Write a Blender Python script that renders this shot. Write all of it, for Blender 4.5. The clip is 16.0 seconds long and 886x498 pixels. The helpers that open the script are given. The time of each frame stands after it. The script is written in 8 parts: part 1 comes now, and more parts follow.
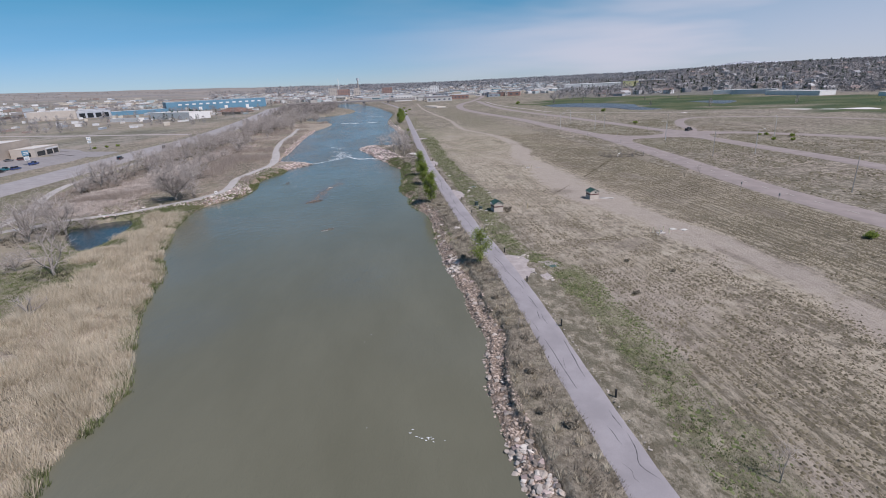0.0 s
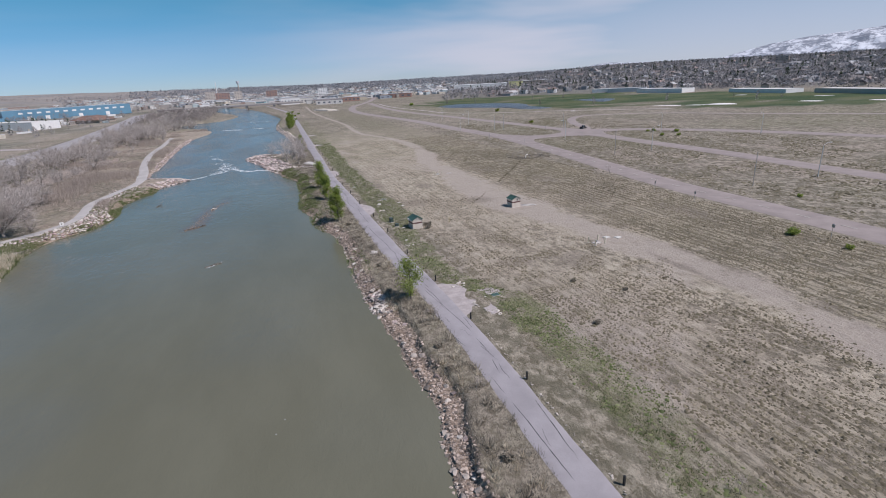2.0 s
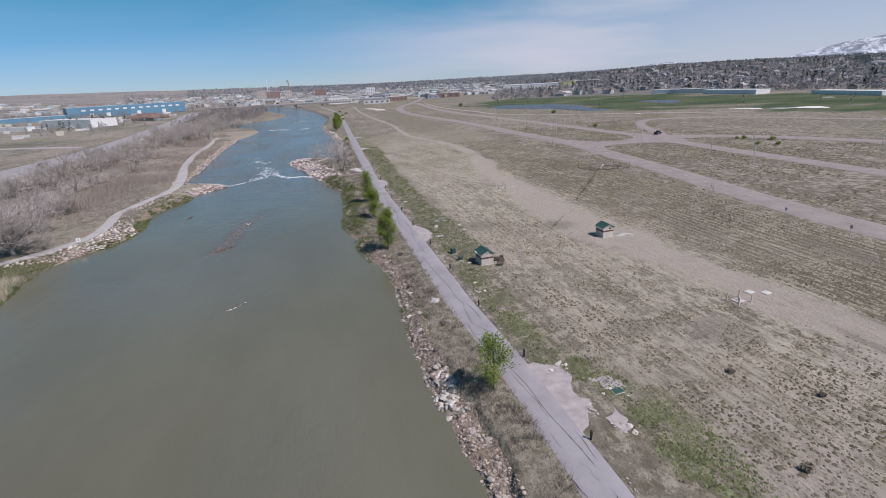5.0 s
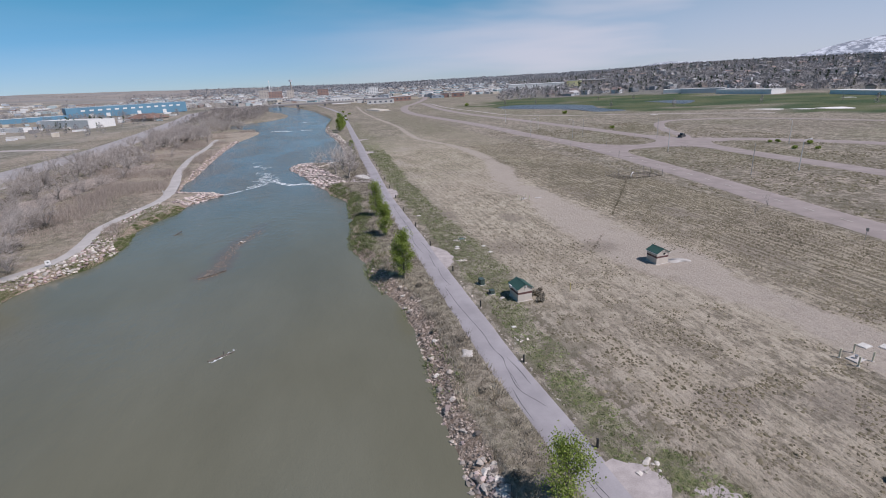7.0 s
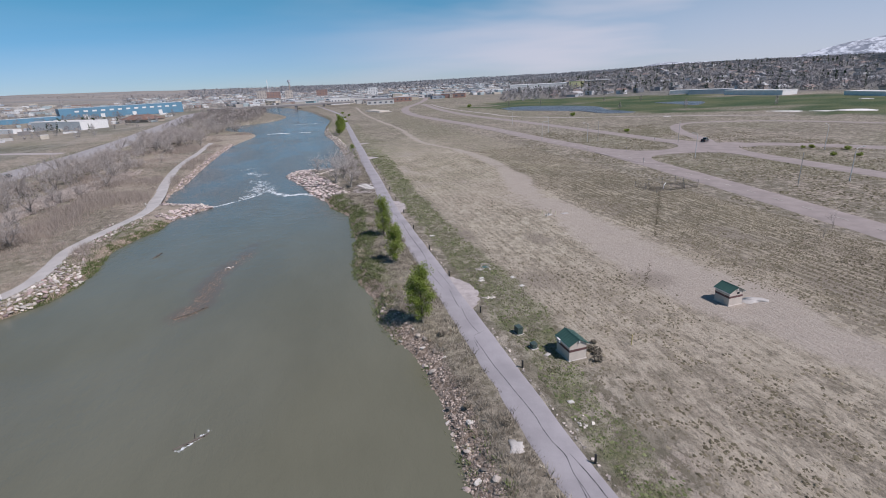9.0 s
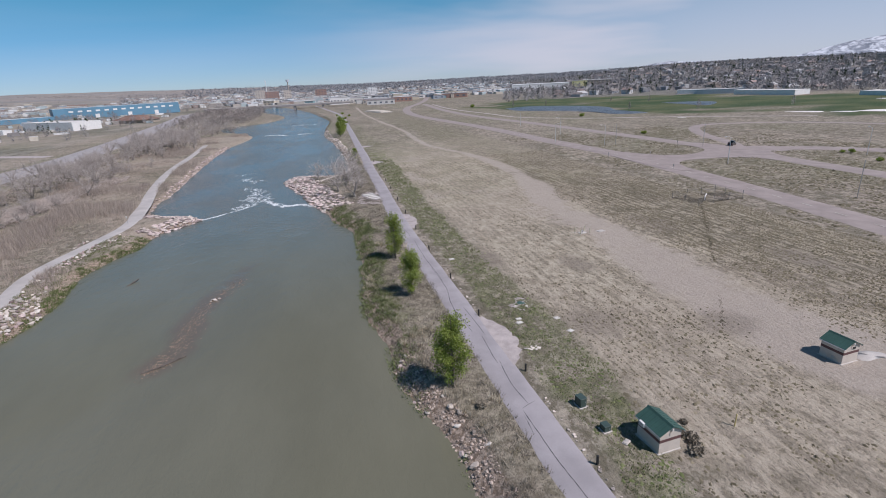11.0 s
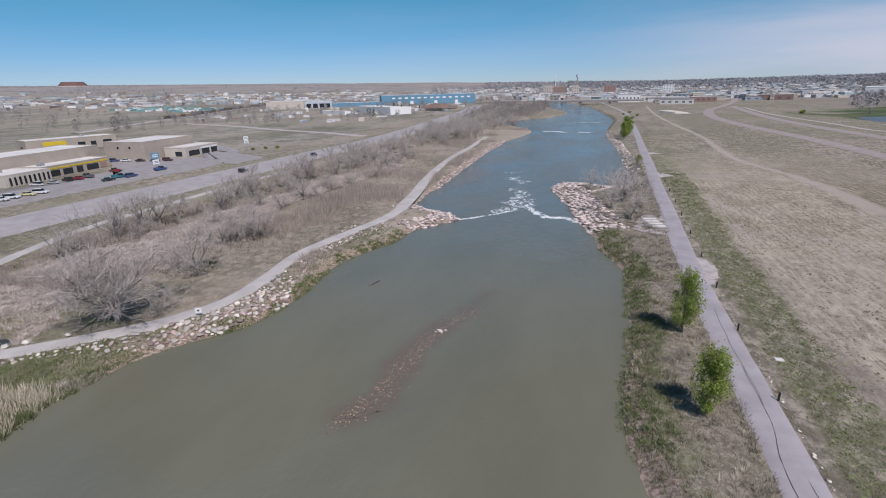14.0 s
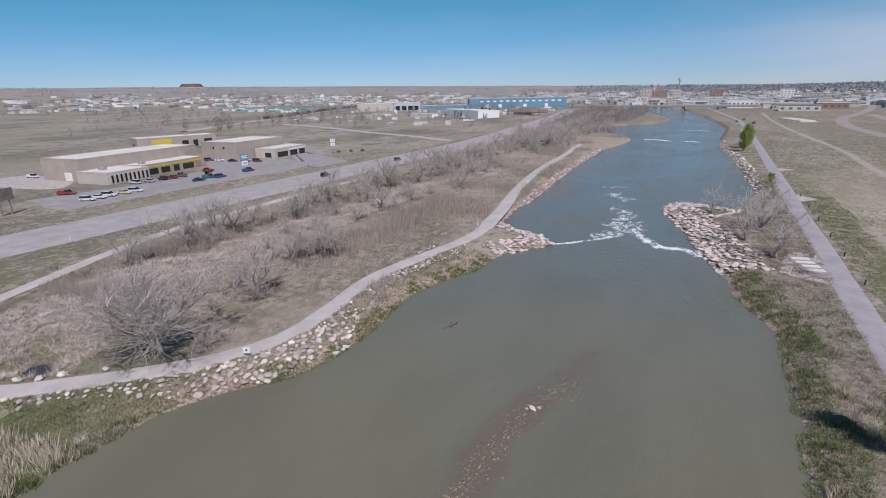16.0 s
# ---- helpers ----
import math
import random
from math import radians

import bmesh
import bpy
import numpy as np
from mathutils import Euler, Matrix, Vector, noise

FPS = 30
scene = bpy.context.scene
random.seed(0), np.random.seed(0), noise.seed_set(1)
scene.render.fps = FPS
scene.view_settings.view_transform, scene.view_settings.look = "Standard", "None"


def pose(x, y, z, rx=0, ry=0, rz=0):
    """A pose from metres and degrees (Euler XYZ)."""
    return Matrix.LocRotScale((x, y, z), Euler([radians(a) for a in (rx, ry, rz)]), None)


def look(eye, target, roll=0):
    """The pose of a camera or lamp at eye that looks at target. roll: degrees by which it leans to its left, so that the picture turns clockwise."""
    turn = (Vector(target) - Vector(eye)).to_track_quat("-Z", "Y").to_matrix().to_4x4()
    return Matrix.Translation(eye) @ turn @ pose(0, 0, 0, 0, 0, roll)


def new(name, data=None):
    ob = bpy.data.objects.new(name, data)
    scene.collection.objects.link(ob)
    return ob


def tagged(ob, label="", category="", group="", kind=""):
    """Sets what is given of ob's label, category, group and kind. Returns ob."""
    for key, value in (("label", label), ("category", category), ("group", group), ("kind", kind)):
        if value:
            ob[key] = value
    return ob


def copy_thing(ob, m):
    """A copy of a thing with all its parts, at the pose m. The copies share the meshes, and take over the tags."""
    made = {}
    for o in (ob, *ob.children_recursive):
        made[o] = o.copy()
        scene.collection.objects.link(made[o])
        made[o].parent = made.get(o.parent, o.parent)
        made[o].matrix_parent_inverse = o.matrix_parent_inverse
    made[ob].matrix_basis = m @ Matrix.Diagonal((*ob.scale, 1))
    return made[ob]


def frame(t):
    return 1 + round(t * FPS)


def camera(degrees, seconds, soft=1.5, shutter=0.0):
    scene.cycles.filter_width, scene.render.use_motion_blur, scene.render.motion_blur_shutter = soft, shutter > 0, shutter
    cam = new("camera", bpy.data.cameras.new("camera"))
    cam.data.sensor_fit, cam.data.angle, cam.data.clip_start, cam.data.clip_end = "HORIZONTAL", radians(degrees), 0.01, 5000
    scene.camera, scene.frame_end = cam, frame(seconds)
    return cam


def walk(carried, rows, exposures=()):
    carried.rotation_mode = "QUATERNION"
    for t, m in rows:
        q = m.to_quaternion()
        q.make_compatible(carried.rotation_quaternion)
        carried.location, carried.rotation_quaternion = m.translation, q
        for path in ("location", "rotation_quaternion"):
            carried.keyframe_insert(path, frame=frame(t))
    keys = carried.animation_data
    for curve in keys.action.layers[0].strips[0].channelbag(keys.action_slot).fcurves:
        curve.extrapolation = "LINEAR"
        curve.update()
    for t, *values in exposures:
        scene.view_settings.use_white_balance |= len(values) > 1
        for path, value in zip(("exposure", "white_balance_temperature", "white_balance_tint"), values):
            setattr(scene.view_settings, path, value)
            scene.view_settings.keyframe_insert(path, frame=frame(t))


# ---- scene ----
cam = camera(84.1, 16.0, soft=0.95)
METRES, EYE, TILT, LEAN, TURN = 127.06, 31.0, 0.0, 0.0, -6.6
ROWS = [
    (0.0, 0.0, 0.0, 0.0, -0.84, -18.71, 2.47),
    (0.5, -0.0077, 0.0307, 0.0008, -10.62, -19.0, 2.85),
    (1.0, -0.0138, 0.061, 0.0011, -12.42, -19.06, 2.92),
    (1.5, -0.0174, 0.0911, 0.0007, -12.89, -19.08, 2.94),
    (2.0, -0.0192, 0.121, 0.0001, -13.13, -19.13, 2.96),
    (2.5, -0.0197, 0.1517, -0.0003, -12.97, -19.16, 2.96),
    (3.0, -0.0199, 0.1829, -0.0005, -12.8, -19.17, 2.92),
    (3.5, -0.0204, 0.2153, -0.0009, -10.7, -19.09, 2.77),
    (4.0, -0.021, 0.2474, -0.0011, -9.02, -19.02, 2.7),
    (6.5, -0.0362, 0.4016, 0.0006, -7.76, -18.86, 2.8),
    (7.0, -0.0398, 0.4321, 0.0008, -7.78, -18.93, 2.8),
    (7.5, -0.0431, 0.4631, 0.0017, -7.82, -18.95, 2.81),
    (8.0, -0.0459, 0.4949, 0.0024, -7.84, -18.96, 2.78),
    (8.5, -0.049, 0.5266, 0.0032, -7.87, -18.96, 2.75),
    (9.0, -0.0527, 0.5581, 0.0038, -7.91, -18.91, 2.76),
    (11.5, -0.0717, 0.7118, 0.0043, -8.06, -18.97, 2.76),
    (12.0, -0.0749, 0.7422, 0.0037, -8.1, -18.98, 2.71),
    (12.5, -0.0786, 0.773, 0.004, -3.69, -18.85, 2.56),
    (13.0, -0.0822, 0.804, 0.0035, 5.1, -18.6, 2.25),
    (13.5, -0.0877, 0.8347, 0.0033, 14.1, -18.43, 1.84),
    (14.0, -0.0958, 0.8657, 0.0019, 23.18, -18.26, 1.38),
    (14.5, -0.1073, 0.8961, 0.0009, 30.04, -18.15, 1.06),
    (15.0, -0.1228, 0.9248, 0.001, 31.75, -18.03, 0.97),
    (15.5, -0.1421, 0.95, 0.0022, 32.78, -17.86, 0.91),
    (16.0, -0.1624, 0.9727, 0.0032, 32.95, -17.74, 1.07),
]
walk(cam, [(t, pose(0, 0, EYE, TILT, LEAN, TURN) @ pose(METRES * x, METRES * y, METRES * z, 90 + pitch, roll, yaw)) for t, x, y, z, yaw, pitch, roll in ROWS], [(0.0, 0.12, 6370, 19), (16.0, 0.12, 6370, 19)])

# ---- world, sun, exposure ----
SUN_DIR = Vector((0.50, -0.55, 1.0)).normalized()          # towards the sun
SUN_EL = math.asin(SUN_DIR.z)
sun_data = bpy.data.lights.new("sun", "SUN")
sun_data.energy, sun_data.angle, sun_data.color = 3.65, radians(0.55), (0.99, 0.965, 0.94)
sun = new("sun", sun_data)
sun.matrix_world = look(SUN_DIR * 200, (0, 0, 0))


def link(nt, a, b):
    nt.links.new(a, b)


def feed(nt, socket, value):
    """Plug a socket, a number or a colour into an input."""
    if isinstance(value, bpy.types.NodeSocket):
        nt.links.new(value, socket)
    elif isinstance(value, (tuple, list)) and len(value) == 3 and socket.type == "RGBA":
        socket.default_value = (*value, 1)
    else:
        socket.default_value = value


def n_coord(nt, scale=(1, 1, 1), kind="Object", rot=(0, 0, 0)):
    c, m = nt.nodes.new("ShaderNodeTexCoord"), nt.nodes.new("ShaderNodeMapping")
    m.inputs["Scale"].default_value = scale
    m.inputs["Rotation"].default_value = rot
    link(nt, c.outputs[kind], m.inputs["Vector"])
    return m.outputs["Vector"]


def n_noise(nt, vec, scale, detail=3.0, rough=0.55, distort=0.0):
    n = nt.nodes.new("ShaderNodeTexNoise")
    feed(nt, n.inputs["Vector"], vec)
    n.inputs["Scale"].default_value, n.inputs["Detail"].default_value = scale, detail
    n.inputs["Roughness"].default_value, n.inputs["Distortion"].default_value = rough, distort
    return n.outputs["Fac"]


def n_math(nt, op, a, b=0.0, clamp=False):
    n = nt.nodes.new("ShaderNodeMath")
    n.operation, n.use_clamp = op, clamp
    feed(nt, n.inputs[0], a)
    feed(nt, n.inputs[1], b)
    return n.outputs[0]


def n_range(nt, v, lo, hi, a=0.0, b=1.0):
    n = nt.nodes.new("ShaderNodeMapRange")
    n.interpolation_type = "SMOOTHSTEP"
    for name, val in (("Value", v), ("From Min", lo), ("From Max", hi), ("To Min", a), ("To Max", b)):
        feed(nt, n.inputs[name], val)
    return n.outputs["Result"]


def n_mix(nt, fac, a, b, kind="MIX"):
    n = nt.nodes.new("ShaderNodeMix")
    n.data_type, n.blend_type = "RGBA", kind
    feed(nt, n.inputs[0], fac)
    feed(nt, n.inputs[6], a)
    feed(nt, n.inputs[7], b)
    return n.outputs[2]


def n_attr(nt, name):
    n = nt.nodes.new("ShaderNodeAttribute")
    n.attribute_name = name
    return n.outputs["Fac"]


def n_random(nt):
    return nt.nodes.new("ShaderNodeObjectInfo").outputs["Random"]


def n_island(nt):
    return nt.nodes.new("ShaderNodeNewGeometry").outputs["Random Per Island"]


def n_bump(nt, height, strength, distance):
    n = nt.nodes.new("ShaderNodeBump")
    feed(nt, n.inputs["Height"], height)
    n.inputs["Strength"].default_value, n.inputs["Distance"].default_value = strength, distance
    return n.outputs["Normal"]


def n_sep(nt, vec):
    n = nt.nodes.new("ShaderNodeSeparateXYZ")
    link(nt, vec, n.inputs[0])
    return n.outputs


def material(name):
    m = bpy.data.materials.new(name)
    m.use_nodes = True
    return m, m.node_tree, m.node_tree.nodes["Principled BSDF"]


def plain(name, col, rough=0.7, metal=0.0, vary=0.12, scale=1.5, bump=0.0, random_by=None, kind="Object"):
    """A surface with two scales of tone variation and a little relief."""
    m, nt, p = material(name)
    v = n_coord(nt, kind=kind)
    big, fine = n_noise(nt, v, scale * 0.25, 3), n_noise(nt, v, scale * 4, 4, 0.65)
    tone = n_math(nt, "ADD", n_math(nt, "MULTIPLY", big, 0.6), n_math(nt, "MULTIPLY", fine, 0.4))
    if random_by == "object":
        tone = n_math(nt, "ADD", n_math(nt, "MULTIPLY", tone, 0.5), n_math(nt, "MULTIPLY", n_random(nt), 0.5))
    elif random_by == "island":
        tone = n_math(nt, "ADD", n_math(nt, "MULTIPLY", tone, 0.4), n_math(nt, "MULTIPLY", n_island(nt), 0.6))
    dark = tuple(c * (1 - 2 * vary) for c in col)
    light = tuple(min(1, c * (1 + 1.6 * vary)) for c in col)
    feed(nt, p.inputs["Base Color"], n_mix(nt, n_range(nt, tone, 0.25, 0.75), dark, light))
    p.inputs["Roughness"].default_value, p.inputs["Metallic"].default_value = rough, metal
    if bump:
        link(nt, n_bump(nt, fine, 0.6, bump), p.inputs["Normal"])
    return m


# the sky: clear blue with thin streaks of high cloud
world = bpy.data.worlds.new("sky")
scene.world = world
world.use_nodes = True
wt = world.node_tree
back = wt.nodes["Background"]
sky = wt.nodes.new("ShaderNodeTexSky")
sky.sky_type, sky.sun_disc = "NISHITA", False
sky.sun_elevation, sky.sun_rotation = SUN_EL, math.atan2(SUN_DIR.x, SUN_DIR.y)
sky.altitude, sky.air_density, sky.dust_density, sky.ozone_density = 1600, 1.0, 0.1, 3.0
wv = n_coord(wt, (1.0, 1.0, 8.0), "Generated", (0, radians(-9), 0))
streak = n_noise(wt, wv, 1.25, 4, 0.5, 0.2)
wz = n_sep(wt, n_coord(wt, kind="Generated"))
east = n_range(wt, wz[0], -0.1, 0.5, 0.12, 1.0)
low = n_range(wt, wz[2], 0.36, 0.02, 0.0, 1.0)
veil = n_math(wt, "MULTIPLY", n_math(wt, "MULTIPLY", n_range(wt, streak, 0.38, 0.72), east), low)
deep = n_mix(wt, n_range(wt, wz[2], 0.21, 0.0), (0.225, 0.70, 0.70), (0.42, 0.565, 0.765))
deep = n_mix(wt, n_range(wt, wz[2], 0.28, 0.65), deep, (0.60, 0.74, 0.74))
air = n_mix(wt, 1.0, sky.outputs["Color"], deep, "MULTIPLY")
haze = n_math(wt, "MULTIPLY", n_range(wt, wz[0], 0.1, 0.75, 0.0, 0.62), n_range(wt, wz[2], 0.30, 0.02, 0.0, 1.0))
cover = n_math(wt, "MAXIMUM", n_math(wt, "MULTIPLY", veil, 0.92), haze)
cloudy = n_mix(wt, cover, air, (5.35, 5.6, 6.2))
link(wt, cloudy, back.inputs["Color"])
back.inputs["Strength"].default_value = 0.10

# ---- plan ----
WATER = -1.5
RIGHT_BANK = [(12, -260), (10, -60), (9.5, 0), (9.5, 31), (9.6, 38), (9.6, 46), (10.8, 52), (12, 57), (11, 63), (11.3, 72), (11, 80), (10.2, 89),
              (10.6, 100), (11, 110), (10.7, 115), (10.4, 123), (8.7, 131), (7.3, 138), (7, 147), (5.6, 155), (6, 164), (7, 175), (7.6, 190),
              (7.6, 200), (4, 211), (1.5, 224), (-1.2, 233), (-6.5, 258), (-10.8, 278), (-8, 284), (1, 282), (10, 279), (13.5, 300), (14, 348),
              (12.5, 390), (8.5, 450), (10, 500), (17, 600), (10, 700), (0, 808), (-30, 980), (-66, 1150)]
LEFT_BANK = [(-30, -260), (-31, 0), (-32, 38), (-33, 44), (-32, 49), (-31.7, 54), (-34, 60.5), (-37.5, 69), (-40, 77), (-43, 93), (-48, 106),
             (-52, 121), (-55, 136), (-55.8, 145), (-54.6, 151), (-52.5, 156), (-50, 159.5), (-47, 164), (-45, 170.5), (-44.6, 176), (-46, 190),
             (-44, 200), (-41, 206), (-39.3, 219), (-32, 229.5), (-36, 235), (-44, 239), (-48.8, 277), (-50.6, 324), (-51, 405), (-45, 492),
             (-72, 545), (-80, 598), (-45, 640), (-32, 690), (-60, 860), (-84, 980), (-120, 1150)]
POND = [(-83, 136), (-77, 141), (-71, 142.5), (-67.5, 137), (-67, 129), (-66.5, 121), (-68, 114), (-74, 120), (-80, 129)]
POND_2 = [(-77.6, 149.0), (-79.0, 150.7), (-78.3, 152.6), (-76.5, 152.6), (-74.0, 150.9), (-74.7, 149.2)]
TRAIL = [(19.6, -260), (19.2, 0), (18.9, 30), (19.2, 46), (19.7, 59), (19.8, 74), (19.6, 89), (18.9, 104), (18.8, 119), (18.7, 150), (18.6, 170), (18.5, 191),
         (19.0, 215), (20.0, 240), (21.0, 280), (22.6, 318), (23.8, 360), (26.5, 440), (29.5, 540), (32, 673), (22, 850), (10, 1000)]
LEFT_TRAIL = [(-140, 100), (-98, 132), (-84, 141.5), (-72.5, 146), (-68.9, 149), (-62.2, 155), (-56.1, 162), (-53, 168.6), (-53, 178), (-54.6, 192), (-51.6, 209), (-48.6, 224),
              (-50.5, 245), (-55.7, 275), (-61.5, 325), (-63, 375), (-66, 430)]
FOOTPATH = [(-96, 40), (-99, 110), (-102, 140), (-107.5, 162), (-113.5, 178), (-119.5, 201), (-120, 226), (-120.5, 257), (-117, 300)]
HIGHWAY = [(-154, -300), (-150, 60), (-146, 130), (-143, 188), (-141, 222), (-138, 280), (-135.5, 345), (-132, 394), (-134.5, 460), (-146, 605), (-162, 767), (-190, 1000), (-230, 1400)]
ROAD_A = [(80, -200), (96, 20), (101.5, 63), (102.4, 95), (103.2, 120), (106, 145), (109, 165), (112, 188), (114.6, 210), (116.5, 228), (118, 248), (118.3, 268), (117.3, 292), (115.6, 322), (115.2, 362), (113.4, 412), (109, 464), (103, 530), (101, 590), (107, 660), (124, 745), (156, 835), (196, 965), (235, 1120)]
ROAD_B = [(152, -300), (154, 96), (155.4, 130), (157, 150), (157.5, 174), (157.5, 196), (158, 214), (159, 232), (160, 250), (159.6, 268), (159, 285), (158.4, 302), (156, 340), (150.5, 420), (144, 490), (142, 583), (146, 655), (154, 740), (163, 820)]
LINK_ROAD = [(118, 243), (130, 243), (140, 242.5), (150, 243), (164, 246)]
JUNCTION = [(118, 219), (120.6, 226), (123.2, 232.6), (128.5, 237.2), (138, 237), (148, 234), (153.6, 227), (155, 220), (160, 219), (163, 228), (167.5, 236.5), (176, 237), (179, 249), (172, 254), (167, 262), (163.5, 274), (157, 274), (155.4, 262), (153.6, 256), (147.6, 250.4), (139, 248), (132.4, 250.6), (127, 258), (123, 268), (119, 276), (114.5, 262), (113.5, 240), (114, 226)]
ROAD_C = [(160, 246), (170, 246), (180, 241.5), (190, 233.5), (198, 222), (205, 212), (216, 190), (228, 160), (243, 115), (262, 40)]
TURNOUTS = [[(20.0, 85.6), (22.2, 84.6), (24.5, 82.8), (24.6, 80.4), (23.9, 78.4), (24.2, 76.4), (23.3, 74.2), (22.4, 73.2), (20.0, 70.8), (20.0, 78)], [(18.8, 148), (21.2, 145.2), (22.8, 142), (23.1, 139), (21.8, 135), (18.8, 131.5), (18.8, 138)],
            [(19.4, 208), (21.4, 206), (22.7, 202), (22.4, 197), (21, 194.5), (19.2, 193), (19.0, 200)], [(22.0, 302), (25, 301), (28, 297), (25, 293), (22, 292)], [(23.5, 360), (29, 359), (31, 357), (27, 354), (23.5, 352)],
            [(10.5, 224), (14, 221.5), (17.6, 221), (18.2, 228), (18.4, 237), (15, 238.5), (11.5, 232)]]
SIDE_PATH = [(168, 790), (157, 650), (162, 527), (166, 470), (190, 430), (242, 388), (300, 330)]
SERVICE = [(163, 252), (171, 258), (176, 267), (184, 288), (196, 310), (208, 325), (221, 332), (236, 328), (258, 314), (274, 292), (286, 266), (330, 190)]
TRACK = [(66, 850), (58, 638), (59, 514), (61, 426), (58, 369), (58, 336), (65, 306), (68.2, 275), (68, 252), (64, 225), (58, 200), (58, 178), (55.5, 150), (55, 135), (57, 113), (60, 98), (62.5, 78), (62, 53), (61, 0), (60, -200)]


def spline(points, step=4.0):
    """A smooth line through the points, sampled about every step metres; its tangents allow for uneven spacing."""
    p = np.array(points, float)
    gap = np.maximum(np.linalg.norm(np.diff(p, axis=0), axis=1), 1e-6)
    slope = np.diff(p, axis=0) / gap[:, None]
    inner = (slope[:-1] * gap[1:, None] + slope[1:] * gap[:-1, None]) / (gap[:-1] + gap[1:])[:, None]
    tangent = np.vstack([slope[:1], inner, slope[-1:]])
    out = []
    for k, length in enumerate(gap):
        a, b, ta, tb = p[k], p[k + 1], tangent[k] * length, tangent[k + 1] * length
        n = max(2, int(length / step))
        for t in np.arange(n) / n:
            out.append(a * (2 * t**3 - 3 * t**2 + 1) + ta * (t**3 - 2 * t**2 + t) + b * (3 * t**2 - 2 * t**3) + tb * (t**3 - t**2))
    out.append(p[-1])
    return np.array(out)


def line_distance(xy, line):
    """Distance of many points from a polyline."""
    best = np.full(len(xy), 1e9)
    for a, b in zip(line, line[1:]):
        d = b - a
        s = np.clip(((xy - a) @ d) / max(d @ d, 1e-9), 0, 1)
        best = np.minimum(best, np.hypot(*(xy - a - s[:, None] * d).T))
    return best


def inside(xy, ring):
    hit = np.zeros(len(xy), bool)
    for a, b in zip(ring, np.roll(ring, -1, 0)):
        if a[1] == b[1]:
            continue
        cross = (a[1] > xy[:, 1]) != (b[1] > xy[:, 1])
        hit ^= cross & (xy[:, 0] < (b[0] - a[0]) * (xy[:, 1] - a[1]) / (b[1] - a[1]) + a[0])
    return hit


def smooth(v, lo, hi):
    s = np.clip((v - lo) / (hi - lo), 0, 1)
    return s * s * (3 - 2 * s)


def value_noise(xy, size, seed=0):
    """Smooth value noise on the plane, 0 to 1."""
    rng = np.random.RandomState(seed)
    table = rng.rand(256, 256)
    ang = 0.4 + 0.77 * seed
    u = np.asarray(xy, float) @ np.array([[math.cos(ang), -math.sin(ang)], [math.sin(ang), math.cos(ang)]]) / size
    i = np.floor(u).astype(int)
    f = u - i
    f = f * f * (3 - 2 * f)
    x0, y0, x1, y1 = i[:, 0] % 256, i[:, 1] % 256, (i[:, 0] + 1) % 256, (i[:, 1] + 1) % 256
    return (table[x0, y0] * (1 - f[:, 0]) + table[x1, y0] * f[:, 0]) * (1 - f[:, 1]) + (table[x0, y1] * (1 - f[:, 0]) + table[x1, y1] * f[:, 0]) * f[:, 1]


right_line, left_line = spline(RIGHT_BANK, 3.0), spline(LEFT_BANK, 3.0)
_wob = lambda line, seed: line + 0.9 * np.stack([value_noise(line, 3.1, seed) - 0.5, value_noise(line, 3.7, seed + 1) - 0.5], 1) * (line[:, 1:2] < 420)
right_line, left_line = _wob(right_line, 3), _wob(left_line, 5)
river_ring = np.vstack([right_line, left_line[::-1]])
pond_ring, pond2_ring = spline(POND + POND[:1], 2.0)[:-1], spline(POND_2 + POND_2[:1], 1.0)[:-1]
trail_line, left_trail_line, foot_line = spline(TRAIL), spline(LEFT_TRAIL, 3.0), spline(FOOTPATH)
high_line, road_a_line, road_b_line = spline(HIGHWAY, 8), spline(ROAD_A, 6), spline(ROAD_B, 6)
link_line, road_c_line, service_line, track_line = spline(LINK_ROAD, 4), spline(ROAD_C, 6), spline(SERVICE, 6), spline(TRACK, 5)


def green_band(xy):
    """How far inside the green strip beside the trail the points lie: 1 in its middle, 0 outside."""
    x, y = xy.T
    lo = np.interp(y, [-50, 20, 50, 72, 79, 84, 92, 107, 118, 130, 200, 300, 420], [23, 23.5, 26, 27, 25.5, 22.4, 21.8, 21.8, 22, 22.3, 22, 24, 27])
    hi = np.interp(y, [-50, 20, 50, 72, 79, 84, 92, 107, 118, 130, 200, 300, 420], [29, 31, 32.8, 33, 30.5, 27, 26.4, 26.4, 28, 30.5, 29, 33, 36])
    wob = 1.6 * (value_noise(xy, 4.2, 101) - 0.5) + 1.0 * (value_noise(xy, 1.4, 102) - 0.5)
    return smooth(x + wob, lo - 0.5, lo + 0.7) * (1 - smooth(x + wob, hi - 0.8, hi + 0.6))


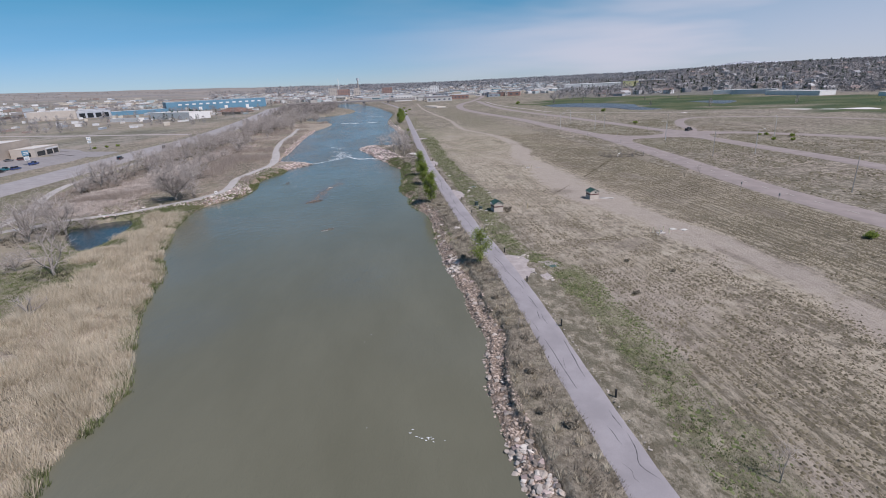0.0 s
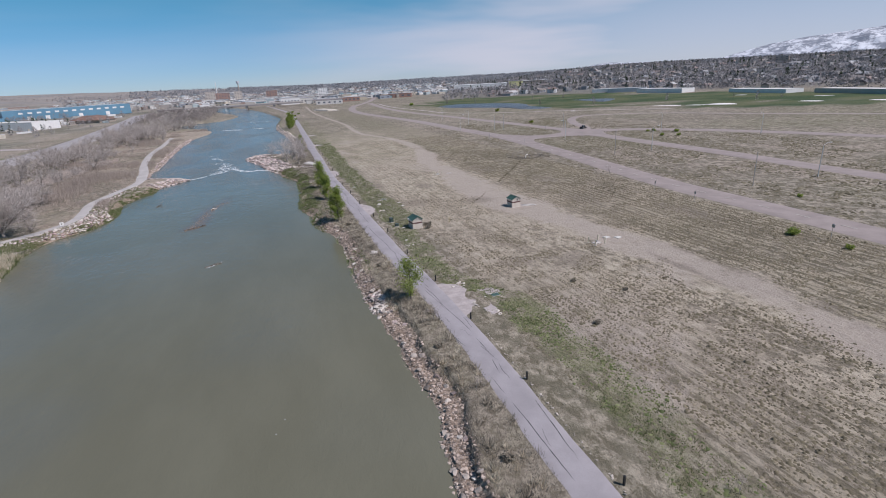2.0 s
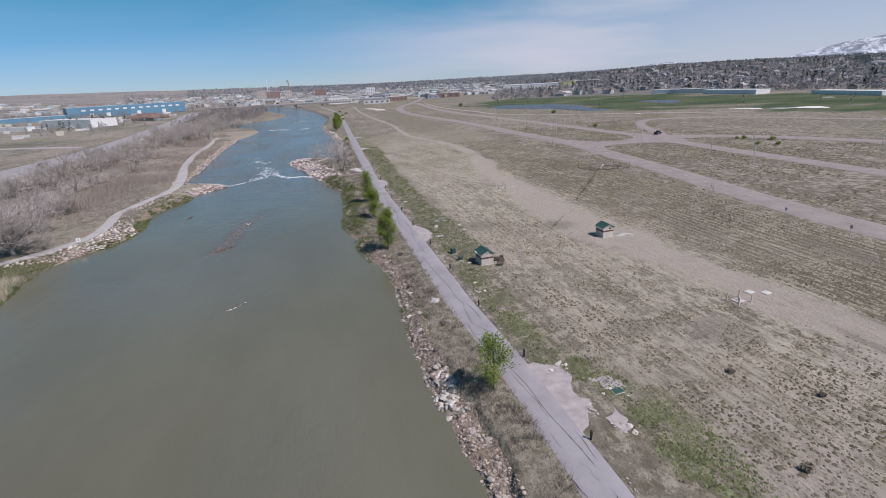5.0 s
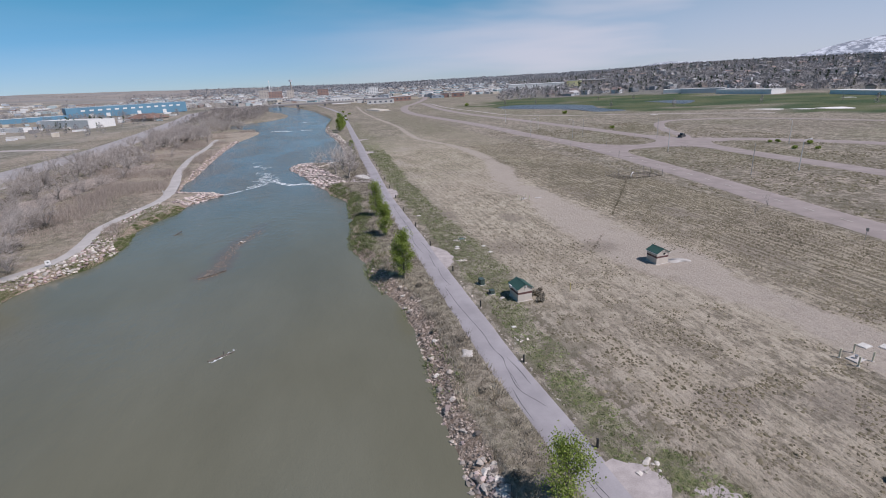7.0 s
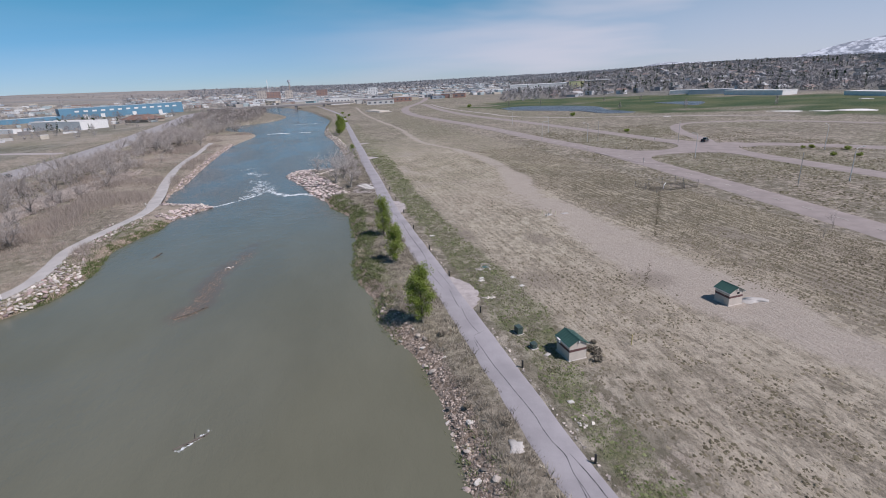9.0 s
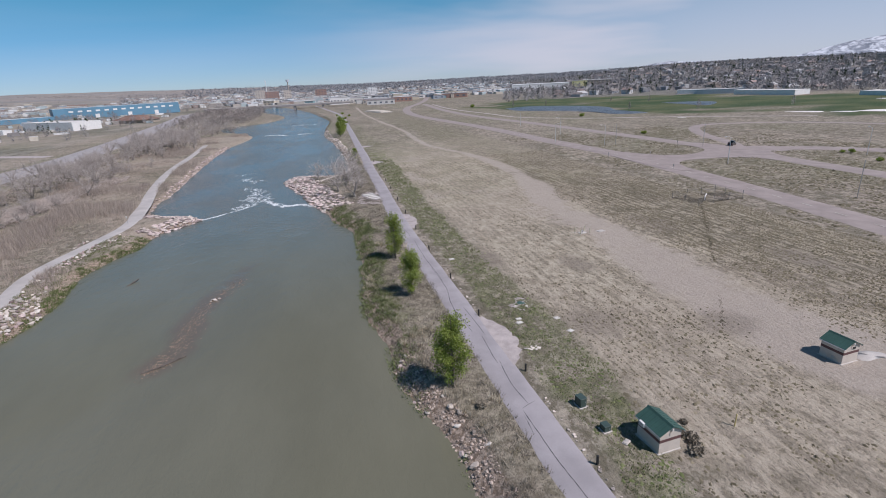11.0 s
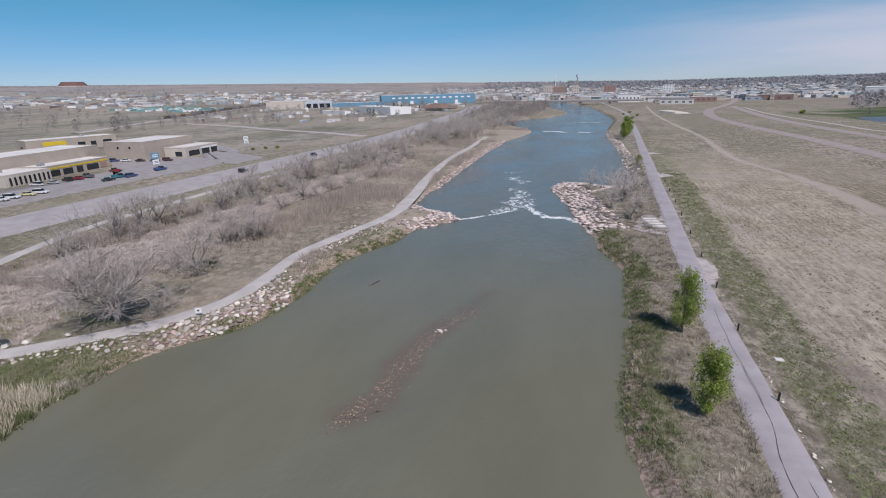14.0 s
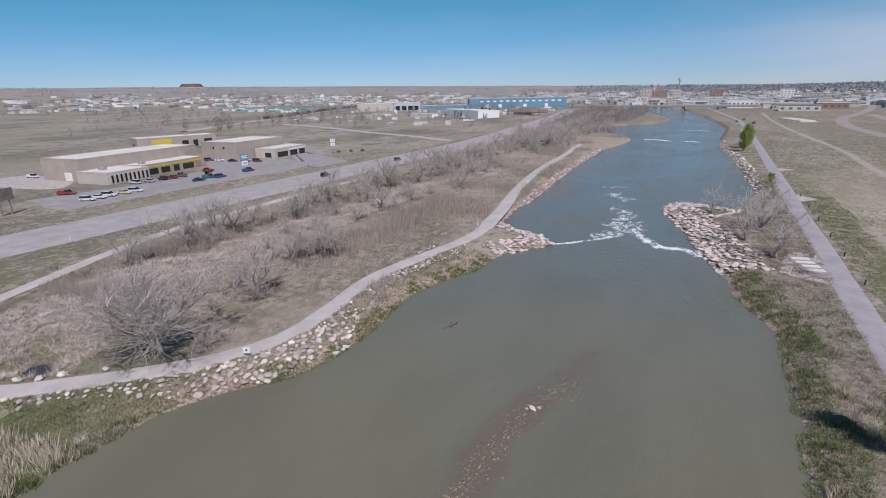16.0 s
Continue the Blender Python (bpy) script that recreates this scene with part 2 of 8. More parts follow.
def far_rise(xy):
    """The land far off: it climbs gently to low hills, most on the hillside of houses."""
    d = xy - np.array([0.0, 110.0])
    r, az = np.hypot(d[:, 0], d[:, 1]), np.degrees(np.arctan2(-d[:, 0], d[:, 1]))
    el = np.interp(az, [-180, -75, -55, -42, -30, -15, -5, 6, 14, 30, 48, 66, 180], [0.3, 0.3, 0.42, 0.40, 0.13, 0.06, 0.02, 0.25, 0.42, 0.66, 0.9, 0.95, 0.4])
    top = 31 + 4700 * np.tan(np.radians(el))
    ridge = 1 + 0.10 * (value_noise(np.stack([az * 40, r * 0.2], 1), 90, 11) - 0.5) + 0.05 * (value_noise(np.stack([az * 40, r * 0.2], 1), 22, 12) - 0.5)
    z = top * ridge * smooth(r, 1700, 4800)
    plain_rise = smooth(az, 8, 24) * (1 - smooth(az, 110, 150)) * np.interp(r, [800, 1200, 1800, 2900, 4800], [0, 9, 36, 76, 86]) * np.clip(el / 0.95, 0, 1.1)
    z = np.maximum(z, plain_rise * ridge)
    hill = smooth(-az, 22, 40) * (1 - smooth(-az, 120, 150))
    z = np.maximum(z, hill * (30 + 12 * value_noise(xy, 420, 4)) * smooth(r, 640, 2000))
    return z


def ground_height(xy):
    """The height of the ground, with the river bed, the banks and the pond let into it."""
    d = line_distance(xy, right_line)
    d2 = line_distance(xy, left_line)
    wet = inside(xy, river_ring)
    n1, n2 = value_noise(xy, 2.3, 7), value_noise(xy, 9.0, 8)
    right = d < d2
    rise = np.where(right, 2.5 + 1.9 * n2, 4.0 + 3.0 * n2)
    spit = ((xy[:, 1] > 226) & (xy[:, 1] < 292) & right) | ((xy[:, 1] > 214) & (xy[:, 1] < 243) & ~right)
    rise = np.where(spit, 9.0, rise)
    reeds = (xy[:, 0] < -29) & ~right
    rise = np.where(reeds, rise + (14.0 - rise) * (1 - smooth(xy[:, 1], 138, 156)), rise)
    edge = np.minimum(d, d2)
    # a shelf of rubble, then the cut bank
    s = np.clip(edge / rise, 0, 1)
    cut = np.where(right & (xy[:, 1] + 8 * (n2 - 0.5) < 88) & ~spit, 0.50 * smooth(s, -0.2, 0.7) + 0.50 * smooth(s, 0.66 + 0.3 * (n1 - 0.5), 0.76 + 0.3 * (n1 - 0.5)), smooth(s * 0.5 + 0.5, 0, 1) * 2 - 1)
    crevice = np.exp(-((s - 0.64 - 0.3 * (n1 - 0.5)) / 0.05) ** 2) * (right & (xy[:, 1] < 90) & ~spit) * 0.3 * smooth(value_noise(xy, 4.5, 96), 0.45, 0.8) * (1 - 0.75 * smooth(xy[:, 1], 70, 90))
    land = WATER - 0.02 + (0 - WATER) * cut - crevice + 0.16 * (n1 - 0.5) * smooth(edge, 0, 1.5) * (1 - smooth(edge, 4, 12))
    land = np.where(right, np.maximum(land, WATER + 0.5 * smooth(edge, 0.05, 0.7) - 0.02), land)
    bed = WATER - 0.05 - 2.2 * smooth(edge, 0, 7)
    z = np.where(wet, bed, land)
    for ring in (pond_ring, pond2_ring):
        closed = np.vstack([ring, ring[:1]])
        near = np.abs(xy - ring.mean(0)).max(1) < 60
        if near.any():
            e = line_distance(xy[near], closed)
            isin = inside(xy[near], ring)
            e = np.where(isin, e, np.maximum(e, 7 - 7 * smooth(line_distance(xy[near], left_trail_line), 1.6, 5)))
            z[near] = np.where(isin, np.minimum(z[near], WATER - 1.0 * smooth(e, 0, 3) - 0.05), np.minimum(z[near], WATER + 0.05 + 1.6 * smooth(e, 0, 7)))
    return z + far_rise(xy) * smooth(edge, 20, 60)


def mesh_np(name, verts, faces):
    """A mesh from arrays of vertices and of triangles or quads."""
    me = bpy.data.meshes.new(name)
    verts, faces = np.asarray(verts, np.float32), np.asarray(faces, np.int32)
    me.vertices.add(len(verts))
    me.vertices.foreach_set("co", verts.ravel())
    me.loops.add(faces.size)
    me.loops.foreach_set("vertex_index", faces.ravel())
    me.polygons.add(len(faces))
    me.polygons.foreach_set("loop_start", np.arange(0, faces.size, faces.shape[1], dtype=np.int32))
    me.update(calc_edges=True)
    return me


def shade(me, flat=False):
    me.polygons.foreach_set("use_smooth", np.full(len(me.polygons), not flat))
    return me


def ribbon(name, line, width, z, mat, label, category, thick=0.10, level=None, wob=0.0, flare=0.5):
    """A paved strip with a crown and real edges along a line."""
    t = np.gradient(line, axis=0)
    t /= np.linalg.norm(t, axis=1)[:, None]
    side = np.stack([t[:, 1], -t[:, 0]], 1)
    rng = np.random.RandomState(len(line))
    cols = []
    for f, dz in ((-0.5, -thick), (-0.5, 0), (-0.25, 0.007), (0, 0.01), (0.25, 0.007), (0.5, 0), (0.5, -thick)):
        jit = wob * (rng.rand(len(line), 1) - 0.5) if abs(f) == 0.5 else 0
        p = line + side * (f * width + jit + math.copysign(flare if dz == -thick else 0.0, f))
        h = np.full(len(line), z) if level is None else level(line) + z
        cols.append(np.column_stack([p, h + dz]))
    n, k = len(line), len(cols)
    v = np.stack(cols, 1).reshape(-1, 3)
    i = np.arange(n - 1)[:, None] * k + np.arange(k - 1)[None]
    i = i.ravel()
    me = mesh_np(name, v, np.stack([i, i + 1, i + k + 1, i + k], 1)[:, ::-1])
    ob = new(name, me)
    me.materials.append(mat)
    return tagged(ob, label, category, kind="structure")


# ---- materials ----
def ground_material():
    m, nt, p = material("ground")
    v = n_coord(nt)
    dirt, green, plough, golf, straw, stony = (n_attr(nt, a) for a in ("dirt", "green", "plough", "golf", "straw", "stony"))
    big, mid, fine = n_noise(nt, v, 0.045, 4, 0.6), n_noise(nt, v, 0.35, 5, 0.65), n_noise(nt, v, 3.0, 4, 0.7)
    vrow = n_coord(nt, (1.0, 0.16, 1.0), rot=(0, 0, radians(-2)))
    row, rowfine = n_noise(nt, vrow, 0.75, 4, 0.6), n_noise(nt, vrow, 2.3, 4, 0.65)
    olive = n_attr(nt, "olive")
    clump = n_noise(nt, n_coord(nt, (1.0, 0.7, 1.0)), 2.1, 5, 0.75)
    vast, broad = n_noise(nt, n_coord(nt, (1, 1.6, 1)), 0.011, 4, 0.6), n_noise(nt, v, 0.10, 4, 0.65)
    col = n_mix(nt, n_range(nt, mid, 0.3, 0.7), (0.262, 0.228, 0.18), (0.40, 0.353, 0.286))
    col = n_mix(nt, n_math(nt, "MULTIPLY", n_range(nt, vast, 0.42, 0.6, 0.0, 0.75), n_math(nt, "SUBTRACT", 1.0, plough)), col, (0.25, 0.213, 0.172))
    col = n_mix(nt, n_range(nt, broad, 0.48, 0.62, 0.0, 0.8), col, (0.17, 0.15, 0.112))
    drift = n_noise(nt, n_coord(nt, (1, 0.45, 1), rot=(0, 0, radians(35))), 0.035, 5, 0.68)
    col = n_mix(nt, n_range(nt, drift, 0.49, 0.58, 0.0, 0.65), col, (0.40, 0.335, 0.28))
    col = n_mix(nt, n_math(nt, "MULTIPLY", olive, 0.55), col, (0.235, 0.21, 0.145))
    soil = n_mix(nt, n_range(nt, mid, 0.32, 0.68), (0.37, 0.318, 0.24), (0.54, 0.47, 0.365))
    col = n_mix(nt, n_math(nt, "MULTIPLY", plough, 0.9), col, soil)
    col = n_mix(nt, n_math(nt, "MULTIPLY", n_math(nt, "MULTIPLY", olive, plough), 0.55), col, (0.262, 0.23, 0.165))
    wide_patch, small_patch = n_noise(nt, n_coord(nt, (1.0, 0.42, 1.0), rot=(0, 0, radians(-3))), 0.13, 4, 0.62), n_noise(nt, n_coord(nt, (1.0, 0.55, 1.0)), 0.8, 5, 0.7)
    weedy = n_range(nt, n_math(nt, "ADD", n_math(nt, "MULTIPLY", wide_patch, 0.45), n_math(nt, "MULTIPLY", small_patch, 0.55)), 0.492, 0.548)
    stubble = n_mix(nt, n_range(nt, clump, 0.40, 0.62), (0.12, 0.103, 0.075), (0.275, 0.238, 0.18))
    col = n_mix(nt, n_math(nt, "MULTIPLY", n_math(nt, "MULTIPLY", weedy, n_attr(nt, "stubble")), plough), col, stubble)
    sway = n_math(nt, "MULTIPLY", n_noise(nt, n_coord(nt, (0.35, 0.06, 1.0)), 1.0, 3, 0.6), 9.0)
    furrow = n_math(nt, "SINE", n_math(nt, "ADD", n_math(nt, "MULTIPLY", n_sep(nt, v)[0], 4.1), sway))
    ridge = n_math(nt, "ADD", n_math(nt, "MULTIPLY", furrow, 0.065), n_math(nt, "ADD", n_math(nt, "MULTIPLY", row, 0.5), n_math(nt, "MULTIPLY", rowfine, 0.5)))
    much = n_math(nt, "MULTIPLY", plough, n_math(nt, "ADD", n_math(nt, "MULTIPLY", olive, 0.55), 0.30))
    col = n_mix(nt, n_math(nt, "MULTIPLY", n_range(nt, ridge, 0.52, 0.42), much), col, (0.125, 0.108, 0.074))
    col = n_mix(nt, n_math(nt, "MULTIPLY", n_range(nt, ridge, 0.55, 0.66), n_math(nt, "MULTIPLY", plough, 0.55)), col, (0.47, 0.405, 0.32))
    tuft = n_math(nt, "ADD", n_math(nt, "MULTIPLY", rowfine, 0.3), n_math(nt, "MULTIPLY", clump, 0.7))
    col = n_mix(nt, n_range(nt, tuft, 0.465, 0.41, 0.0, 0.7), col, (0.105, 0.092, 0.062))
    col = n_mix(nt, n_range(nt, tuft, 0.56, 0.64, 0.0, 0.55), col, (0.42, 0.365, 0.285))
    speck = n_noise(nt, n_coord(nt, (1.0, 0.6, 1.0)), 0.75, 5, 0.72)
    off_field = n_math(nt, "SUBTRACT", 1.0, plough)
    col = n_mix(nt, n_math(nt, "MULTIPLY", n_range(nt, speck, 0.485, 0.44, 0.0, 0.7), off_field), col, (0.125, 0.107, 0.07))
    col = n_mix(nt, n_math(nt, "MULTIPLY", n_range(nt, speck, 0.53, 0.58, 0.0, 0.6), off_field), col, (0.44, 0.385, 0.30))
    scrub = n_noise(nt, v, 0.24, 5, 0.7)
    col = n_mix(nt, n_math(nt, "MULTIPLY", n_range(nt, scrub, 0.52, 0.44, 0.0, 0.6), n_math(nt, "SUBTRACT", 1.0, plough)), col, (0.15, 0.135, 0.095))
    # Distance haze put into the ground colour: far land fades to grey.
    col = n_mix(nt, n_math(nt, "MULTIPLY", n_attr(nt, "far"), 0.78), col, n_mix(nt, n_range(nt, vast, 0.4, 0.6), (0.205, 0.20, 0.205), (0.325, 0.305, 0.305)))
    sheet = n_noise(nt, n_coord(nt, (1.0, 0.32, 1.0), rot=(0, 0, radians(62))), 0.02, 5, 0.65)
    steppe = n_mix(nt, n_range(nt, sheet, 0.40, 0.60), (0.175, 0.170, 0.128), (0.335, 0.302, 0.262))
    tufts = n_math(nt, "ADD", n_math(nt, "MULTIPLY", n_noise(nt, v, 0.085, 5, 0.7), 0.6), n_math(nt, "MULTIPLY", n_noise(nt, v, 0.45, 4, 0.7), 0.4))
    steppe = n_mix(nt, n_range(nt, tufts, 0.51, 0.43, 0.0, 0.85), steppe, (0.105, 0.105, 0.07))
    steppe = n_mix(nt, n_range(nt, tufts, 0.55, 0.64, 0.0, 0.5), steppe, (0.40, 0.36, 0.31))
    col = n_mix(nt, n_math(nt, "MULTIPLY", n_attr(nt, "steppe"), 0.8), col, steppe)
    thatch = n_mix(nt, n_range(nt, n_noise(nt, v, 1.1, 5, 0.7), 0.40, 0.60), (0.18, 0.154, 0.115), (0.345, 0.30, 0.235))
    col = n_mix(nt, n_math(nt, "MULTIPLY", n_attr(nt, "bank"), 0.85), col, thatch)
    straws = n_math(nt, "MULTIPLY", straw, n_range(nt, mid, 0.25, 0.6))
    col = n_mix(nt, n_math(nt, "MULTIPLY", n_attr(nt, "wooded"), 0.85), col, n_mix(nt, n_range(nt, broad, 0.4, 0.6), (0.13, 0.125, 0.125), (0.24, 0.225, 0.215)))
    col = n_mix(nt, straws, col, n_mix(nt, n_range(nt, fine, 0.3, 0.7), (0.30, 0.25, 0.19), (0.43, 0.365, 0.30)))
    greens = n_math(nt, "MULTIPLY", green, n_range(nt, n_math(nt, "ADD", n_math(nt, "MULTIPLY", mid, 0.6), n_math(nt, "MULTIPLY", fine, 0.4)), 0.42, 0.56))
    col = n_mix(nt, n_math(nt, "MULTIPLY", greens, 0.66), col, n_mix(nt, n_range(nt, clump, 0.4, 0.6), (0.085, 0.108, 0.036), (0.19, 0.205, 0.085)))
    mould = n_range(nt, n_math(nt, "ADD", n_attr(nt, "scorch"), n_math(nt, "MULTIPLY", n_math(nt, "SUBTRACT", mid, 0.5), 1.1)), 0.30, 0.85)
    edge = n_range(nt, n_math(nt, "ADD", dirt, n_math(nt, "MULTIPLY", n_math(nt, "SUBTRACT", n_math(nt, "ADD", n_math(nt, "MULTIPLY", mid, 0.5), n_math(nt, "MULTIPLY", broad, 0.5)), 0.5), 2.2)), 0.25, 0.95)
    bare = n_mix(nt, n_range(nt, fine, 0.3, 0.7), (0.37, 0.316, 0.264), (0.45, 0.388, 0.33))
    col = n_mix(nt, n_math(nt, "MULTIPLY", edge, 0.85), col, bare)
    col = n_mix(nt, n_math(nt, "MULTIPLY", mould, 0.58), col, n_mix(nt, n_range(nt, fine, 0.3, 0.7), (0.17, 0.143, 0.115), (0.27, 0.23, 0.188)))
    rubble = n_mix(nt, n_range(nt, n_noise(nt, v, 2.2, 3, 0.6), 0.4, 0.6), (0.23, 0.172, 0.128), (0.41, 0.325, 0.258))
    col = n_mix(nt, stony, col, rubble)
    turf = n_mix(nt, n_range(nt, n_noise(nt, v, 0.02, 3), 0.4, 0.62), (0.055, 0.085, 0.038), (0.115, 0.125, 0.062))
    col = n_mix(nt, golf, col, turf)
    feed(nt, p.inputs["Base Color"], col)
    p.inputs["Roughness"].default_value = 0.95
    p.inputs["Specular IOR Level"].default_value = 0.2
    h = n_math(nt, "ADD", n_math(nt, "MULTIPLY", fine, 0.5), n_math(nt, "MULTIPLY", rowfine, n_math(nt, "MULTIPLY", plough, 0.8)))
    link(nt, n_bump(nt, n_math(nt, "ADD", h, n_math(nt, "MULTIPLY", clump, 0.9)), 0.9, 0.3), p.inputs["Normal"])
    return m


def water_material():
    m, nt, p = material("river_water")
    v = n_coord(nt)
    silt = n_noise(nt, n_coord(nt, (1, 0.4, 1)), 0.05, 4, 0.6)
    col = n_mix(nt, n_range(nt, silt, 0.3, 0.7), (0.137, 0.133, 0.092), (0.163, 0.159, 0.113))
    bar = n_attr(nt, "shoal")
    shoal = n_range(nt, n_math(nt, "ADD", bar, n_math(nt, "MULTIPLY", n_math(nt, "SUBTRACT", n_noise(nt, v, 0.5, 4, 0.6), 0.5), 0.5)), 0.25, 0.9)
    col = n_mix(nt, n_math(nt, "MULTIPLY", shoal, 0.42), col, (0.138, 0.085, 0.068))
    # Bluish tint upstream: reflected sky painted into the water's base colour.
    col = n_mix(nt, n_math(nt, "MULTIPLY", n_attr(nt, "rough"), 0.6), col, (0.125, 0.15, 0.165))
    col = n_mix(nt, n_attr(nt, "still"), col, (0.022, 0.034, 0.048))
    vf = n_coord(nt, (1.0, 0.7, 1.0))
    bubbles = n_math(nt, "ADD", n_math(nt, "MULTIPLY", n_noise(nt, vf, 0.55, 4, 0.65, 0.8), 0.55), n_math(nt, "MULTIPLY", n_noise(nt, v, 2.6, 5, 0.7, 0.5), 0.45))
    white = n_range(nt, n_math(nt, "ADD", bubbles, n_math(nt, "MULTIPLY", n_attr(nt, "foam"), 0.52)), 0.70, 0.82)
    col = n_mix(nt, white, col, (0.74, 0.76, 0.76))
    feed(nt, p.inputs["Base Color"], col)
    feed(nt, p.inputs["Roughness"], n_range(nt, white, 0.0, 1.0, 0.10, 0.7))
    p.inputs["IOR"].default_value = 1.33
    rip = n_math(nt, "ADD", n_math(nt, "MULTIPLY", n_noise(nt, n_coord(nt, (1, 0.55, 1)), 0.9, 5, 0.65, 0.4), 0.7), n_math(nt, "MULTIPLY", n_noise(nt, v, 0.13, 3), 0.8))
    gust = n_range(nt, n_noise(nt, n_coord(nt, (1, 0.5, 1)), 0.045, 4, 0.6), 0.38, 0.62, 0.35, 1.25)
    strength = n_math(nt, "ADD", n_math(nt, "MULTIPLY", n_math(nt, "MULTIPLY", n_attr(nt, "rough"), gust), 0.84), 0.14)
    b = nt.nodes.new("ShaderNodeBump")
    feed(nt, b.inputs["Height"], rip)
    feed(nt, b.inputs["Strength"], strength)
    b.inputs["Distance"].default_value = 0.6
    link(nt, b.outputs["Normal"], p.inputs["Normal"])
    return m


def paving_material(name, col, crack=0.5):
    m, nt, p = material(name)
    v = n_coord(nt)
    mid, fine = n_noise(nt, v, 0.22, 4, 0.6), n_noise(nt, v, 9, 4, 0.7)
    c = n_mix(nt, n_range(nt, mid, 0.3, 0.7), tuple(x * 0.86 for x in col), tuple(x * 1.1 for x in col))
    c = n_mix(nt, n_math(nt, "MULTIPLY", n_range(nt, fine, 0.35, 0.7), 0.3), c, tuple(x * 0.7 for x in col))
    feed(nt, p.inputs["Base Color"], c)
    p.inputs["Roughness"].default_value = 0.85
    link(nt, n_bump(nt, fine, 0.4, 0.01), p.inputs["Normal"])
    return m


M_GROUND, M_WATER = ground_material(), water_material()
M_TRAIL = paving_material("lilac_grey_asphalt", (0.345, 0.318, 0.322))
M_CONC = paving_material("pale_concrete_path", (0.47, 0.435, 0.405))
M_HIGHWAY = paving_material("worn_grey_asphalt", (0.37, 0.34, 0.33))
M_ROAD = paving_material("pinkish_chip_seal", (0.325, 0.272, 0.248))
M_GRAVEL = plain("pale_gravel", (0.425, 0.372, 0.35), 0.9, vary=0.17, scale=2.4, bump=0.03)
M_LOT = paving_material("parking_asphalt", (0.31, 0.285, 0.275))


# ---- ground and water ----
def axis(parts, grow, limit):
    """Coordinates with the given fine stretches, growing coarser outward."""
    out = []
    for a, b, step in parts:
        out += list(np.arange(a, b, step))
    out.append(parts[-1][1])
    lo, hi, step_lo, step_hi = out[0], out[-1], parts[0][2], parts[-1][2]
    head, tail = [], []
    while lo > -limit:
        step_lo *= grow
        lo -= step_lo
        head.append(lo)
    while hi < limit:
        step_hi *= grow
        hi += step_hi
        tail.append(hi)
    return np.array(head[::-1] + out + tail)


def build_ground():
    xs = axis([(-160, -95, 3.0), (-95, -60, 1.2), (-60, -30, 0.8), (-30, 0, 1.6), (0, 8, 0.9), (8, 17, 0.3), (17, 36, 0.6), (36, 110, 1.5), (110, 170, 4)], 1.12, 4850)
    ys = axis([(-60, 15, 8), (15, 25, 1.2), (25, 140, 0.7), (140, 300, 1.0), (300, 500, 3.0), (500, 800, 8)], 1.1, 4850)
    gx, gy = np.meshgrid(xs, ys)
    xy = np.column_stack([gx.ravel(), gy.ravel()])
    z = ground_height(xy)
    x, y = xy.T
    edge = np.minimum(line_distance(xy, right_line), line_distance(xy, left_line))
    d_trail = line_distance(xy, trail_line)
    paved = np.min([d_trail - 1.95, line_distance(xy, left_trail_line) - 1.6, line_distance(xy, foot_line) - 1.2, line_distance(xy, high_line) - 13.5,
                    line_distance(xy, road_a_line) - 4.6, line_distance(xy, road_b_line) - 4.2, line_distance(xy, link_line) - 5.5, line_distance(xy, road_c_line) - 4], axis=0)
    z += 0.09 * (value_noise(xy, 1.7, 21) - 0.5) * smooth(paved, 0.3, 2) * (edge > 6) * (y < 400)
    z -= 0.065 * (1 - smooth(paved, -0.5, 0.3))
    for outline in TURNOUTS:
        ring = np.array(outline)
        ring = ring.mean(0) + (ring - ring.mean(0)) * 0.93
        z = np.where(inside(xy, ring), np.minimum(z, -0.09), z)
    wob = value_noise(xy, 14, 31) - 0.5
    d_track = line_distance(xy, track_line)
    wide = np.interp(y, [-200, 60, 100, 130, 160, 200, 260, 320, 700], [5, 5.5, 6, 9, 8, 5.5, 3.2, 2.2, 1.9])
    dirt = 0.95 * (1 - smooth(d_track + np.interp(y, [180, 260], [5, 1.0]) * wob, wide * 0.35, wide * 1.3))
    field = smooth(x, 27, 33) * (1 - smooth(x, 93, 99)) * (1 - smooth(y + 60 * wob, 250, 420))
    pale = smooth(value_noise(xy, 26, 33) + 0.5 * wob, 0.52, 0.85) * field * (x < 62)
    dirt = np.maximum(dirt, 0.62 * pale)
    dirt = np.maximum(dirt, 0.9 * (1 - smooth(np.hypot(x - 56, y - 122), 4, 10)))
    lush = np.interp(y, [-50, 40, 52, 60, 105, 118, 200, 300, 420, 520], [0.35, 0.45, 0.8, 1.0, 1.0, 0.7, 0.7, 0.75, 0.55, 0.0])
    green = green_band(xy) * lush * (0.55 + 0.75 * value_noise(xy, 5, 103))
    bank_r = (x > 3) & (d_trail < 16) & (x < 19)
    green = np.maximum(green, bank_r * (0.2 + 0.7 * smooth(y, 132, 152) * (1 - smooth(edge, 3.5, 6.5))) * smooth(value_noise(xy, 5, 36), 0.25, 0.6))
    green = np.maximum(green, 0.62 * smooth(y, 195, 235) * (1 - smooth(y, 470, 620)) * smooth(x, 22, 25) * (1 - 0.5 * smooth(x + 10 * wob, 34, 44)) * (1 - smooth(x, 80, 100)) * smooth(value_noise(xy, 7, 108) * 0.6 + value_noise(xy, 2.6, 109) * 0.4, 0.32, 0.6))
    green = np.maximum(green, 0.95 * ((x < -52) & (y < 160) & (y > 40)) * smooth(value_noise(xy, 11, 37), 0.3, 0.6))
